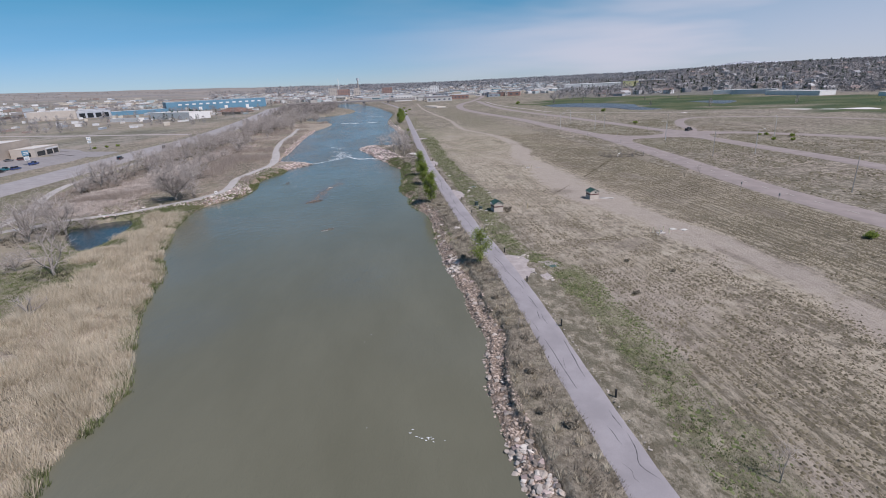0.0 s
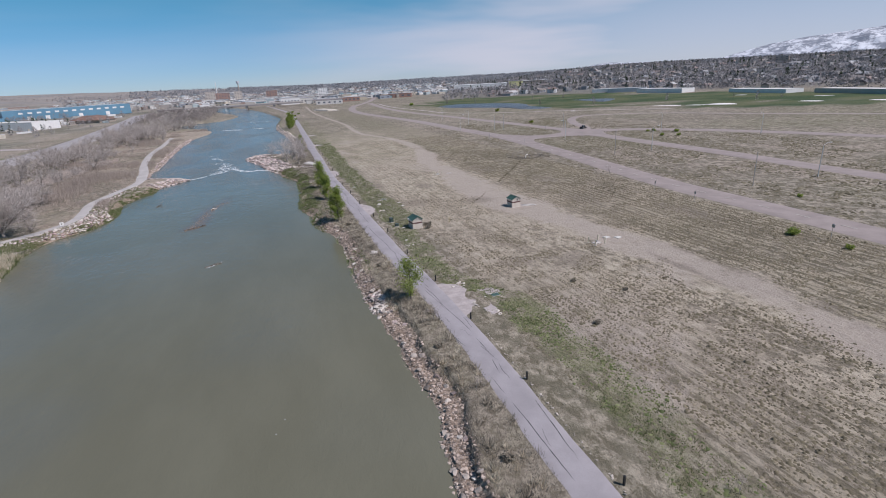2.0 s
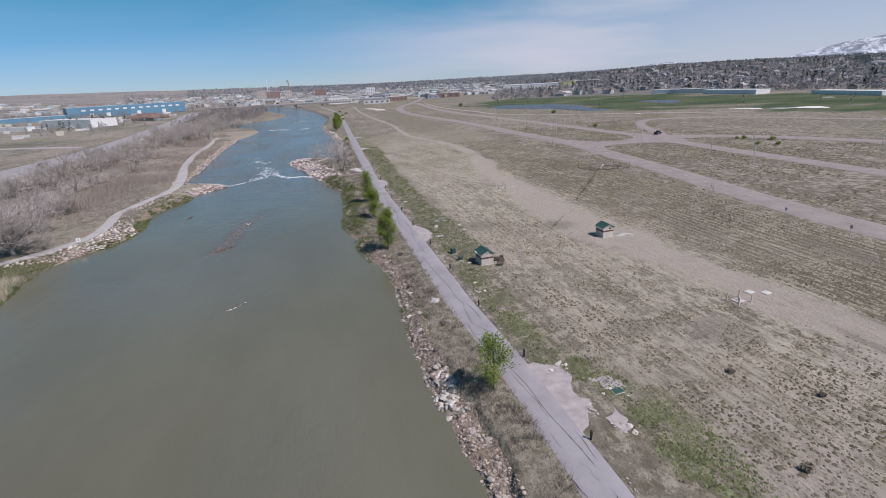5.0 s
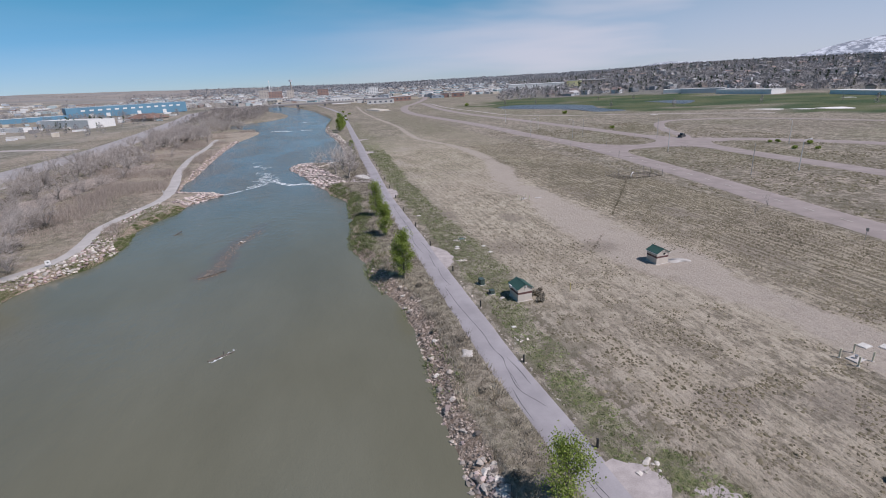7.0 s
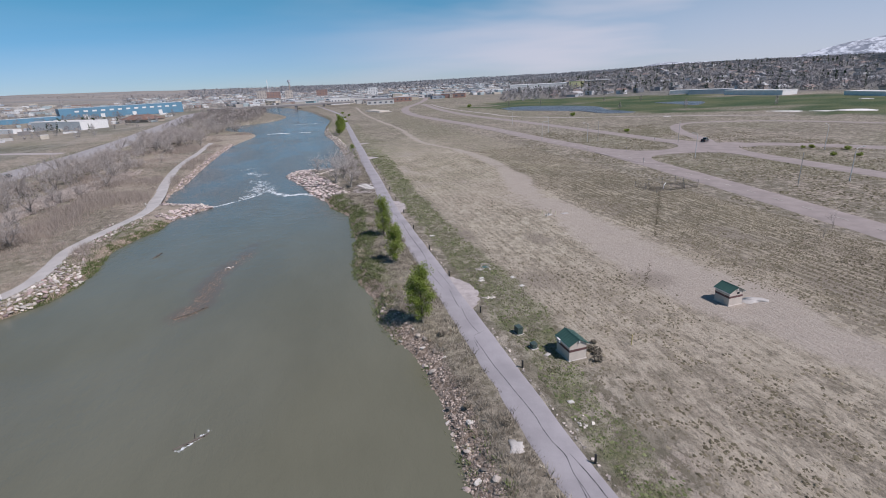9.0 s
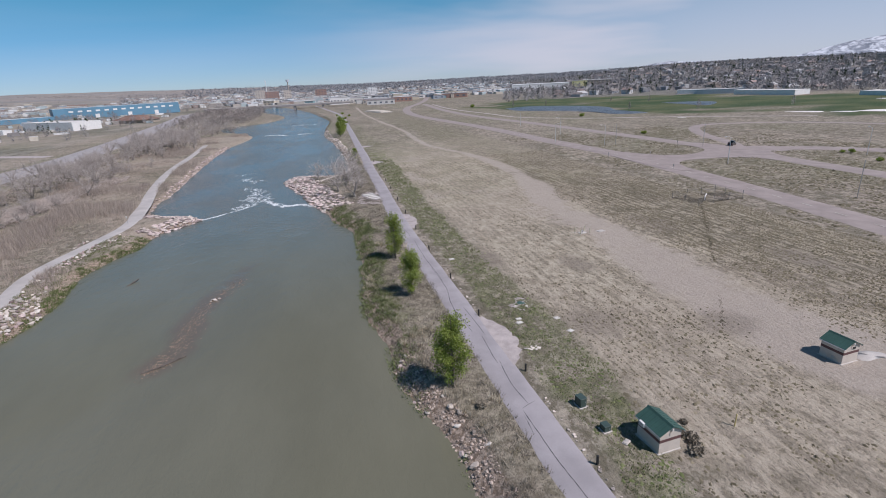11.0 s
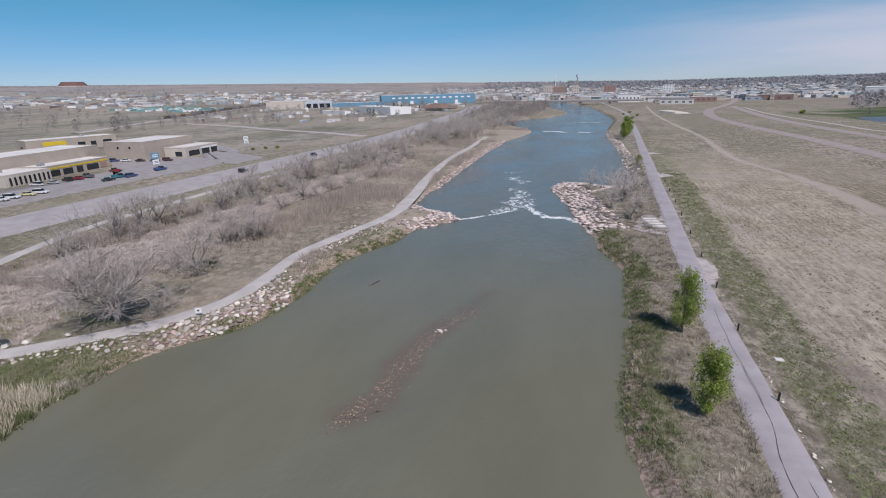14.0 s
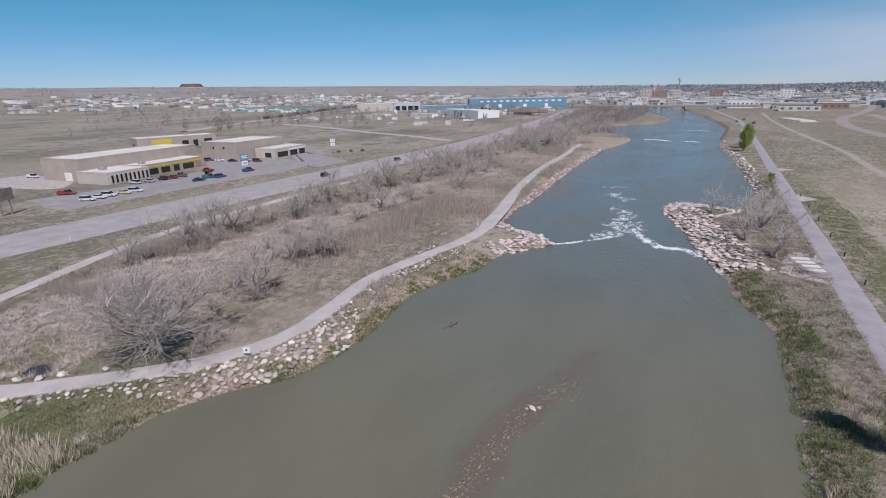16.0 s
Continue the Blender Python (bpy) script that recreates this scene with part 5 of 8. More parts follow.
tuft_xy = cand[keep & (cand[:, 1] < 185)][:900]
tuft_xy = tuft_xy[(value_noise(tuft_xy, 9, 93) > 0.5) & (rng.rand(len(tuft_xy)) < 0.42)]
v, f, t = blade_arrays(with_z(tuft_xy), 0.55 + 0.45 * rng.rand(len(tuft_xy)), 0.55, 34, 0.045, 0.55, rng)
stuff("bunch_grass", v, f, M_REED, "tall pale tufts of dry bunch grass on the bank", "grass", t)
spots = with_z(cand[greenish])
v, f, t = blade_arrays(spots, 0.25 + 0.35 * rng.rand(len(spots)), 0.8, 14, 0.055, 0.7, rng)
stuff("bank_grass", v, f, M_GRASS, "fresh green grass along the waterline", "grass", t)

cand = np.column_stack([-86 + 50 * rng.rand(42000), 20 + 196 * rng.rand(42000)])
d_w, d_t = line_distance(cand, left_line), line_distance(cand, left_trail_line)
keep = ~inside(cand, river_ring) & ~inside(cand, pond_ring) & (d_t > 1.7)
low = (cand[:, 1] > 133) & (d_w < np.where(cand[:, 1] < 154, 30, 9)) & (cand[:, 0] > np.interp(cand[:, 1], left_trail_line[:45, 1], left_trail_line[:45, 0])) & (rng.rand(len(cand)) < 0.8)
meadow = (cand[:, 1] < 140) & (d_w > np.interp(cand[:, 1], [-20, 60, 90, 120, 135, 147], [18, 17, 13, 7, 4, 3])) & (value_noise(cand, 8, 83) > 0.33)
spots = with_z(cand[keep & (low | meadow)])
v, f, t = blade_arrays(spots, 0.18 + 0.22 * rng.rand(len(spots)), 0.9, 11, 0.06, 0.8, rng)
stuff("meadow_grass", v, f, M_GRASS, "fresh green grass round the pond and riprap", "grass", t * 0.6 + 0.4 * np.repeat(np.repeat(value_noise(spots[:, :2], 4, 84), 11), 3))

cand = np.column_stack([-84 + 38 * rng.rand(14000), 135 + 19 * rng.rand(14000)])
keep = ~inside(cand, river_ring) & ~inside(cand, pond_ring) & (line_distance(cand, left_trail_line) > 2.2) & (cand[:, 1] < np.interp(cand[:, 0], left_trail_line[:45, 0], left_trail_line[:45, 1])) & (line_distance(cand, left_line) > 0.4)
spots = with_z(cand[keep])
flat_reed = np.array([(-56.4, 145.6), (-55.0, 147.8)])
mat_xy = np.column_stack([-58.5 + 5 * rng.rand(700), 144 + 6 * rng.rand(700)])
mat_xy = mat_xy[(line_distance(mat_xy, flat_reed) < 1.3) & ~inside(mat_xy, river_ring)]
v, f, t = blade_arrays(with_z(mat_xy), 0.35, 0.7, 18, 0.05, 1.3, rng)
stuff("flattened_reeds", v, f, M_CATTAIL, "pale flattened reeds at the water's edge", "reeds", t)
v, f, t = blade_arrays(spots, 0.10 + 0.14 * rng.rand(len(spots)), 0.7, 11, 0.05, 0.9, rng)
stuff("bank_turf", v, f, M_TURF, "lush green grass on the low river bank", "grass", t)

cand = np.column_stack([21.0 + 11.5 * rng.rand(26000), 12 + 290 * rng.rand(26000)])
gm = 0.62 * green_band(cand) * np.interp(cand[:, 1], [12, 45, 58, 107, 118, 300], [0.6, 0.7, 1, 1, 0.75, 0.7])
keep = (gm + 0.3 * value_noise(cand, 1.3, 76) > 0.47) & (line_distance(cand, trail_line) > 2.2)
for outline in TURNOUTS:
    keep &= ~inside(cand, np.array(outline))
spots = with_z(cand[keep])
v, f, t = blade_arrays(spots, 0.10 + 0.10 * rng.rand(len(spots)), 0.42, 6, 0.07, 0.8, rng)
stuff("trailside_grass", v, f, M_GRASS, "low patchy green grass beside the trail", "grass", t)


def mound_arrays(at, radius, height, rng, k=5, stretch=1.5):
    """Low ragged mounds, drawn out along the furrows."""
    n = len(at)
    a = (np.arange(k)[None] + 0.8 * rng.rand(n, k)) * 2 * np.pi / k
    r = radius[:, None] * (0.6 + 0.7 * rng.rand(n, k))
    ring = np.stack([at[:, None, 0] + np.cos(a) * r, at[:, None, 1] + np.sin(a) * r * stretch, at[:, None, 2] - 0.03 + 0 * a], -1)
    top = at + np.column_stack([(rng.rand(n, 2) - 0.5) * radius[:, None], height])
    v = np.concatenate([ring, top[:, None]], 1).reshape(-1, 3)
    b = np.arange(n)[:, None, None] * (k + 1)
    tri = np.array([(q, (q + 1) % k, k) for q in range(k)])[None]
    return v, (b + tri).reshape(-1, 3)


# hummocks of drooping cattail on the marsh
cand = np.column_stack([-112 + 46 * rng.rand(5200), 145 + 170 * rng.rand(5200)])
mid_x, half = np.interp(cand[:, 1], [146, 170, 190, 230, 270, 306], [-84, -90, -89, -88, -85, -78]), np.interp(cand[:, 1], [144, 150, 175, 190, 240, 270, 310], [5, 13, 12, 7, 6, 7, 4])
keep = (np.abs(cand[:, 0] - mid_x) < half * (0.75 + 0.5 * value_noise(cand, 7, 64))) & (line_distance(cand, left_trail_line) > 2.6) & (line_distance(cand, foot_line) > 4) & ~inside(cand, pond2_ring)
spots = with_z(cand[keep])
high = 0.55 + 0.65 * rng.rand(len(spots))
v, f, t = blade_arrays(spots, high, 0.45, 46, 0.05, 0.95, rng)
stuff("cattail_hummocks", v, f, M_CATTAIL, "drooping hummocks of pale dead cattail leaves", "reeds", 0.7 * t + 0.3 * np.repeat(np.repeat(rng.rand(len(spots)), 46), 3))

# rows of small weed clumps across the old field
rows_x = np.arange(26.0, 98, 0.36)
grid = np.stack(np.meshgrid(rows_x, np.arange(14, 290, 0.36)), -1).reshape(-1, 2)
cand = grid + rng.randn(len(grid), 2) * np.array([0.09, 0.15])
cand[:, 0] += 0.5 * (value_noise(cand, 23, 71) - 0.5)
beat = 0.5 + 0.5 * np.cos(grid[:, 0] * 2 * np.pi / 1.53 + 6.0 * value_noise(grid * np.array([1, 0.4]), 14, 99))
every = np.where(grid[:, 0] < 62, 0.55 + 0.45 * np.cos(grid[:, 0] * 2 * np.pi / 1.08), 0.15 + 1.0 * beat)
patch_n = value_noise(cand * np.array([1, 0.6]), 9, 72) * 0.36 + value_noise(cand, 3.0, 73) * 0.34 + value_noise(cand, 1.1, 104) * 0.30
d_track = line_distance(cand, track_line)
wide = np.interp(cand[:, 1], [0, 60, 100, 130, 160, 200, 260], [5, 5.5, 6.5, 8.5, 7.5, 5.5, 4])
open_soil = smooth(d_track + 6 * (value_noise(cand, 9, 74) - 0.5), wide * 0.6, wide * 1.25)
rich = np.maximum(smooth(cand[:, 0], 60, 70), 1 - smooth(cand[:, 1], 55, 90))
patch_n = patch_n + 0.16 * np.exp(-((cand[:, 0] - 35) ** 2 + (cand[:, 1] - 140) ** 2) / 60)
for ax, ay, bx, by, deep in ((36, 88.6, 53, 89.4, 0.3), (30, 90, 37, 87, 0.2), (26, 152, 47, 131, 0.16), (27, 126.5, 34, 128, 0.2)):
    run = np.array([(ax, ay), (bx, by)], float)
    patch_n = patch_n + deep * np.exp(-(line_distance(cand, run) / 1.1) ** 2)
chance = (0.06 + 1.1 * smooth(patch_n + 0.12 * rich, 0.43, 0.56)) * every * open_soil * np.where(cand[:, 0] < 62, np.interp(cand[:, 1], [30, 95, 128, 180, 290], [1.7, 1.45, 0.55, 0.27, 0.25]), np.interp(cand[:, 1], [30, 120, 200, 290], [1, 0.95, 0.75, 0.45]))
keep = (rng.rand(len(cand)) < chance) & (line_distance(cand, road_a_line) > 6.0) & (green_band(cand) < 0.4)
keep &= (np.hypot(cand[:, 0] - 27.7, cand[:, 1] - 117.5) > 2.4) & (np.hypot(cand[:, 0] - 55, cand[:, 1] - 123) > 4)
for outline in TURNOUTS:
    keep &= ~inside(cand, np.array(outline))
spots = with_z(cand[keep])
size = 0.075 + 0.15 * rng.rand(len(spots)) ** 1.4 + 0.12 * (rng.rand(len(spots)) > 0.97) + 0.16 * (rng.rand(len(spots)) > 0.996)
v1, f1 = mound_arrays(spots, size, 0.06 + 0.9 * size * rng.rand(len(spots)), rng, stretch=1.3)
v2, f2, t2 = blade_arrays(spots, 0.07 + 0.12 * rng.rand(len(spots)), 0.26, 3, 0.05, 0.8, rng)
tone = rng.rand(len(spots)) * 0.6 + 0.4 * value_noise(spots[:, :2], 16, 78)
stuff("field_weeds", np.vstack([v1, v2]), np.vstack([f1, f2 + len(v1)]), M_WEED, "rows of low dark dry weed clumps across the field", "weeds", np.concatenate([np.repeat(tone, 6), np.repeat(tone, 9)]), flat=False)

# green clumps in the strip beside the trail
grid = np.stack(np.meshgrid(np.arange(22.2, 37, 0.46), np.arange(14, 330, 0.5)), -1).reshape(-1, 2)
cand = grid + rng.randn(len(grid), 2) * 0.14
lush = green_band(cand) * np.interp(cand[:, 1], [14, 45, 58, 107, 118, 330], [0.3, 0.45, 0.95, 0.95, 0.55, 0.5]) * smooth(value_noise(cand, 3.4, 87) * 0.6 + value_noise(cand, 1.3, 88) * 0.4, 0.22, 0.55)
keep = (rng.rand(len(cand)) < lush) & (np.hypot(cand[:, 0] - 27.7, cand[:, 1] - 117.5) > 2.4) & (line_distance(cand, trail_line) > 2.3)
for outline in TURNOUTS:
    keep &= ~inside(cand, np.array(outline))
spots = with_z(cand[keep])
size = 0.10 + 0.16 * rng.rand(len(spots))
v1, f1 = mound_arrays(spots, size, 0.05 + 0.5 * size * rng.rand(len(spots)), rng, stretch=1.2)
stuff("grass_clumps", v1, f1, M_GRASS, "small green grass clumps beside the trail", "grass", np.repeat(rng.rand(len(spots)), 6), flat=False)

# coarser weeds on the ground between the roads
cand = np.column_stack([100 + 110 * rng.rand(26000), 40 + 300 * rng.rand(26000)])
keep = (value_noise(cand, 13, 85) * 0.5 + value_noise(cand, 4, 86) * 0.5 > 0.46)
for road, gap in ((road_a_line, 5.6), (road_b_line, 5.2), (link_line, 7.5), (road_c_line, 5.5), (service_line, 4.0)):
    keep &= line_distance(cand, road) > gap
spots = with_z(cand[keep])
size = 0.2 + 0.3 * rng.rand(len(spots))
v1, f1 = mound_arrays(spots, size, 0.1 + 0.6 * size * rng.rand(len(spots)), rng)
stuff("verge_weeds", v1, f1, M_VERGE, "low olive weed clumps between the empty roads", "weeds", np.repeat(rng.rand(len(spots)), 6), flat=False)

# ---- stones ----
rng = np.random.RandomState(9)
cand = np.column_stack([-84 + 46 * rng.rand(26000), 140 + 78 * rng.rand(26000)])
d_t, d_w = line_distance(cand, left_trail_line), line_distance(cand, left_line)
side_ok = ~inside(cand, river_ring) & ~inside(cand, pond_ring) & (cand[:, 0] > np.interp(cand[:, 1], left_trail_line[:45, 1], left_trail_line[:45, 0]))
reach = np.interp(cand[:, 1], [140, 147, 152, 158, 172, 180, 195, 214], [2.6, 3.4, 4.6, 6.6, 7.6, 5.0, 4.4, 4.8]) + 1.2 * (value_noise(cand, 4, 81) - 0.5)
keep = side_ok & (d_t > 1.9) & (d_t < reach) & (d_w > 0.1)
xy = []
for p in cand[keep]:                                   # no stone closer than a stone's width to another
    if all((p[0] - q[0]) ** 2 + (p[1] - q[1]) ** 2 > 0.46 for q in xy[-1200:]):
        xy.append(p)
xy = np.array(xy)
sizes = np.interp(xy[:, 1], [146, 154, 160, 172, 180], [0.62, 0.8, 1.0, 1.0, 0.72]) * (0.55 + 0.65 * rng.rand(len(xy)) ** 1.5)
bare_gap = value_noise(xy, 3.0, 94) > np.where(xy[:, 1] > 178, 0.34, 0.12)                # turf shows between the stones
xy, sizes = xy[bare_gap], sizes[bare_gap]
stone_pile("riprap_bank", with_z(xy, 0.12), sizes, [M_ROCK, M_WHITEROCK, M_WHITEROCK, M_PINK, M_ROCK, M_REDROCK], M_ROCKS, "bank of large cream and pink riprap boulders", 300, 2)
xy, d = shore(left_line, 216, 243, 520, -0.6, 5.5, -1, rng, 0.8)
xy = xy[line_distance(xy, left_trail_line) > 1.8]
stone_pile("left_spit_rocks", with_z(xy, 0.15), 0.5 + 0.7 * rng.rand(len(xy)), [M_PINK, M_ROCK, M_ROCK], M_PINKS, "spit of broken pink and cream stone into the river", 220, 3, 0.7)
xy, d = shore(left_line, 243, 420, 520, -0.3, 2.4, -1, rng)
stone_pile("upstream_bank_rocks", with_z(xy, 0.08), 0.4 + 0.7 * rng.rand(len(xy)), [M_ROCK, M_PINK], M_PINKS, "scattered tan stones along the river margin", 40, 4, 0.7)
xy, d = shore(right_line, 222, 290, 1500, -0.4, 8.5, 1, rng, 1.1)
xy = xy[(line_distance(xy, trail_line) > 6) & (rng.rand(len(xy)) < np.interp(xy[:, 0], [-12, 2, 12], [1, 0.9, 0.15]))]
stone_pile("right_spit_rocks", with_z(xy, 0.15), 0.6 + 0.9 * rng.rand(len(xy)), [M_PINK, M_ROCK, M_ROCK, M_WHITEROCK], M_PINKS, "spit of tumbled pink quartzite slabs at the weir", 300, 5, 0.55)
xy, d = shore(right_line, 10, 140, 5600, -0.3, 2.5, 1, rng, 1.0)
sizes = 0.12 + 0.30 * rng.rand(len(xy)) ** 2.2
big = (rng.rand(len(xy)) < 0.02) | ((np.abs(xy[:, 1] - 33) < 4) & (rng.rand(len(xy)) < 0.3)) | ((np.abs(xy[:, 1] - 84) < 4) & (rng.rand(len(xy)) < 0.3))
sizes = np.where(big, 0.45 + 0.5 * rng.rand(len(xy)), sizes)
order = np.argsort(-sizes)
stone_pile("rubble_bank", with_z(xy[order], 0.02), sizes[order], [M_WHITEROCK, M_TANROCK, M_PINK, M_TANROCK, M_ROCK], M_TANS, "cut bank of broken white stone and reddish rubble", 300, 6, 0.85)
xy, d = shore(right_line, 290, 480, 500, -0.4, 3.2, 1, rng)
stone_pile("upstream_right_rocks", with_z(xy, 0.1), 0.5 + 0.8 * rng.rand(len(xy)), [M_ROCK, M_WHITEROCK], M_ROCKS, "pale stones along the upstream river edge", 60, 7, 0.8)
# stones set along the paved trails
i = [int(np.argmin(np.hypot(left_trail_line[:, 0] - x, left_trail_line[:, 1] - 148))) for x in np.linspace(-79, -64.5, 16)]
xy = left_trail_line[i] + np.array([-1.5, 1.75]) * 0.9 + rng.randn(16, 2) * 0.15
stone_pile("trail_edge_stones", with_z(xy, 0.15), 0.7 + 0.4 * rng.rand(16), [M_WHITEROCK], M_ROCKS, "row of white edging boulders beside the trail", 16, 8, 0.7)
ys = 32 + 150 * np.sort(rng.rand(230))
xs = np.interp(ys, trail_line[:, 1], trail_line[:, 0]) + 2.05 + 0.22 * rng.rand(230)
free = np.min([np.abs(ys - q) for q in (78, 138, 200)], axis=0) > 11
xs, ys = xs[free], ys[free]
stone_pile("trail_shoulder_stones", with_z(np.column_stack([xs, ys]), 0.06), 0.14 + 0.25 * rng.rand(len(xs)) ** 2, [M_ROCK], M_ROCKS, "broken pale stones along the trail's edge", 60, 9, 0.6)
# the shoal
i = (len(BAR) * 0.7 * rng.rand(1100) ** 1.25).astype(int)
xy = BAR[::-1][i] + rng.randn(1100, 2) * np.array([0.75, 1.0])
stone_pile("gravel_shoal", np.column_stack([xy, np.full(1100, WATER + 0.0)]), 0.07 + 0.15 * rng.rand(1100) ** 2.0, [M_WETSTONE], M_WETSTONES, "brown gravel stones breaking the water on a shoal", 40, 10, 0.6)
stone_pile("midstream_rock", np.array([(-18.3, 170.0, WATER), (-17.7, 170.3, WATER), (-18.9, 169.7, WATER)]), [1.1, 0.55, 0.45], [M_ROCK], M_ROCKS, "grey boulder standing in the river shoal", 3, 11, 0.7)


# ---- water: foam and logs ----
def foam(name, line, n, width, size, seed, label, rise=0.14):
    rng = np.random.RandomState(seed)
    line = spline(line, 0.5)
    c = line[rng.randint(len(line), size=4 * n)] + rng.randn(4 * n, 2) * width
    c = c[value_noise(c, 1.6, seed) > 0.5]
    c = c[:n]
    n = len(c)
    vs, fs = [], []
    k = 9
    a = np.arange(k) / k * 2 * np.pi
    for i in range(n):
        s = size * (0.3 + rng.rand() ** 2)
        r = s * (0.55 + 0.6 * rng.rand(k))
        ang = rng.rand() * 0.8 - 0.4
        px, py = r * np.cos(a) * 1.5, r * np.sin(a) * 0.6
        ring = np.column_stack([c[i, 0] + px * math.cos(ang) - py * math.sin(ang), c[i, 1] + px * math.sin(ang) + py * math.cos(ang), np.full(k, WATER + 0.012)])
        mid = np.array([[c[i, 0], c[i, 1], WATER + 0.03 + rise * s * rng.rand()]])
        b = i * (k + 1)
        vs.append(np.vstack([ring, mid]))
        fs += [(b + j, b + (j + 1) % k, b + k) for j in range(k)]
    return stuff(name, np.vstack(vs), fs, M_FOAM, label, "foam")


foam("drift_foam", [(1.0, 40.3), (2.2, 39.2), (3.2, 38.4)], 14, 0.25, 0.10, 8, "small specks of floating foam")
foam("drift_foam", [(-3, 30), (-4, 52), (-1, 66), (-6, 88)], 6, 1.6, 0.07, 9, "small specks of floating foam")


def log(name, pts, r, label):
    ob = empty(name, 0, 0, 0, 0, label, "log")
    bm = bmesh.new()
    for a, b in zip(pts, pts[1:]):
        add_tube(bm, a, b, r, r * 0.8, 7)
    part("stem", bm, M_DRIFT, ob)
    a, b = Vector(pts[0]), Vector(pts[-1])
    side = Vector((b.y - a.y, a.x - b.x, 0)).normalized()
    for f, l in ((0.35, 0.8), (0.6, -0.7), (0.8, 0.5)):
        p = a.lerp(b, f)
        part("branch", tube(p, p + side * l + Vector((0.2, 0.3, 0.25)), r * 0.4, r * 0.2, 5), M_DRIFT, ob)
    return ob


log("drift_log", [(-23.6, 148.6, WATER + 0.02), (-21.5, 149.4, WATER + 0.08), (-18.9, 151.4, WATER + 0.05)], 0.14, "long wet driftwood log stranded on the shoal")
log("drift_log", [(-35.6, 182.8, WATER - 0.05), (-35.0, 183.8, WATER + 0.12), (-34.3, 185.2, WATER + 0.3)], 0.12, "dark snag sticking out of the river")
log("drift_log", [(-15.9, 116.2, WATER - 0.02), (-14.2, 116.9, WATER + 0.1), (-12.9, 117.7, WATER)], 0.13, "pale snag just under the river surface")


# ---- beside the trail ----
def post(x, y, label="short black trail post"):
    ob = empty("trail_post", x, y, gz(x, y), 0, label, "post", "posts along the trail")
    part("shaft", box((0.17, 0.17, 0.95), (0, 0, 0.42), 0.02), M_BLACK, ob)
    part("cap", box((0.20, 0.20, 0.06), (0, 0, 0.92), 0.02), M_BLACK, ob)
    return ob


first_post = post(21.6, 40.0)
for y in (55.8, 71.4, 86.2, 101.0, 116.6, 131.6, 146.6, 161.3, 177.0, 192.0, 207.1, 222.5, 238.7, 253.2, 268.5, 284, 300):
    x = 21.7 if y < 90 else (21.1 if y < 135 else np.interp(y, [135, 177, 207, 253, 300], [20.6, 20.4, 21.3, 22.9, 24.4]))
    copy_thing(first_post, pose(x, y, gz(x, y), 0, 0, y * 7 % 9))


def patch(name, outline, z, mat, label, category, seed=0, kind="structure", lift=0.03, ragged=0.2):
    """An irregular low sheet of gravel or the like, thicker in the middle."""
    rng = np.random.RandomState(seed)
    ring = spline(list(outline) + [outline[0]], 0.8)[:-1]
    ring = ring + rng.randn(*ring.shape) * ragged
    c = ring.mean(0)
    n = len(ring)
    v = np.vstack([np.column_stack([ring, np.full(n, z - 0.12)]), np.column_stack([c + (ring - c) * 0.96, np.full(n, z)]), np.column_stack([c + (ring - c) * 0.5, np.full(n, z + lift)]), [[*c, z + lift]]])
    f = []
    for i in range(n):
        j = (i + 1) % n
        f += [(i, j, n + j), (i, n + j, n + i), (n + i, n + j, 2 * n + j), (n + i, 2 * n + j, 2 * n + i), (2 * n + i, 2 * n + j, 3 * n)]
    me = mesh_np(name, v, f)
    me.materials.append(mat)
    return tagged(new(name, me), label, category, kind=kind)


def sheet(name, outline, z, mat, label, category, thick=0.12, ragged=0.0, step=1.2, seed=0):
    """A flat paved sheet with any outline and real edges."""
    ring = spline(list(outline) + [outline[0]], step)[:-1]
    ring = ring + ragged * np.random.RandomState(seed).randn(*ring.shape)
    bm = bmesh.new()
    top = [bm.verts.new((x, y, z)) for x, y in ring]
    low = [bm.verts.new((x, y, z - thick)) for x, y in ring]
    face = bm.faces.new(top)
    for k in range(len(ring)):
        bm.faces.new((top[k], low[k], low[(k + 1) % len(ring)], top[(k + 1) % len(ring)]))
    bm.normal_update()
    bmesh.ops.triangulate(bm, faces=[face])
    bmesh.ops.recalc_face_normals(bm, faces=bm.faces)
    me = bpy.data.meshes.new(name)
    bm.to_mesh(me)
    bm.free()
    me.materials.append(mat)
    return tagged(new(name, me), label, category, kind="structure")


for k, outline in enumerate(TURNOUTS):
    if k < 5:
        sheet("gravel_turnout", outline, 0.004, M_GRAVEL, ("pale gravel turnout beside the trail" if k < 3 else "small pale gravel apron beside the trail"), "gravel", ragged=(0.3, 0.16, 0.3, 0.14, 0.14)[k], step=0.55, seed=k + 1)
    else:
        sheet("gravel_landing", outline, 0.0, M_GRAVEL, "pale gravel landing between trail and rocks", "gravel", ragged=0.2, step=0.8, seed=6)
sheet("road_junction", JUNCTION, 0.07, M_ROAD, "pinkish chip-sealed junction with rounded corners", "road")

trail_ob = bpy.data.objects["trail"]
rng = np.random.RandomState(15)


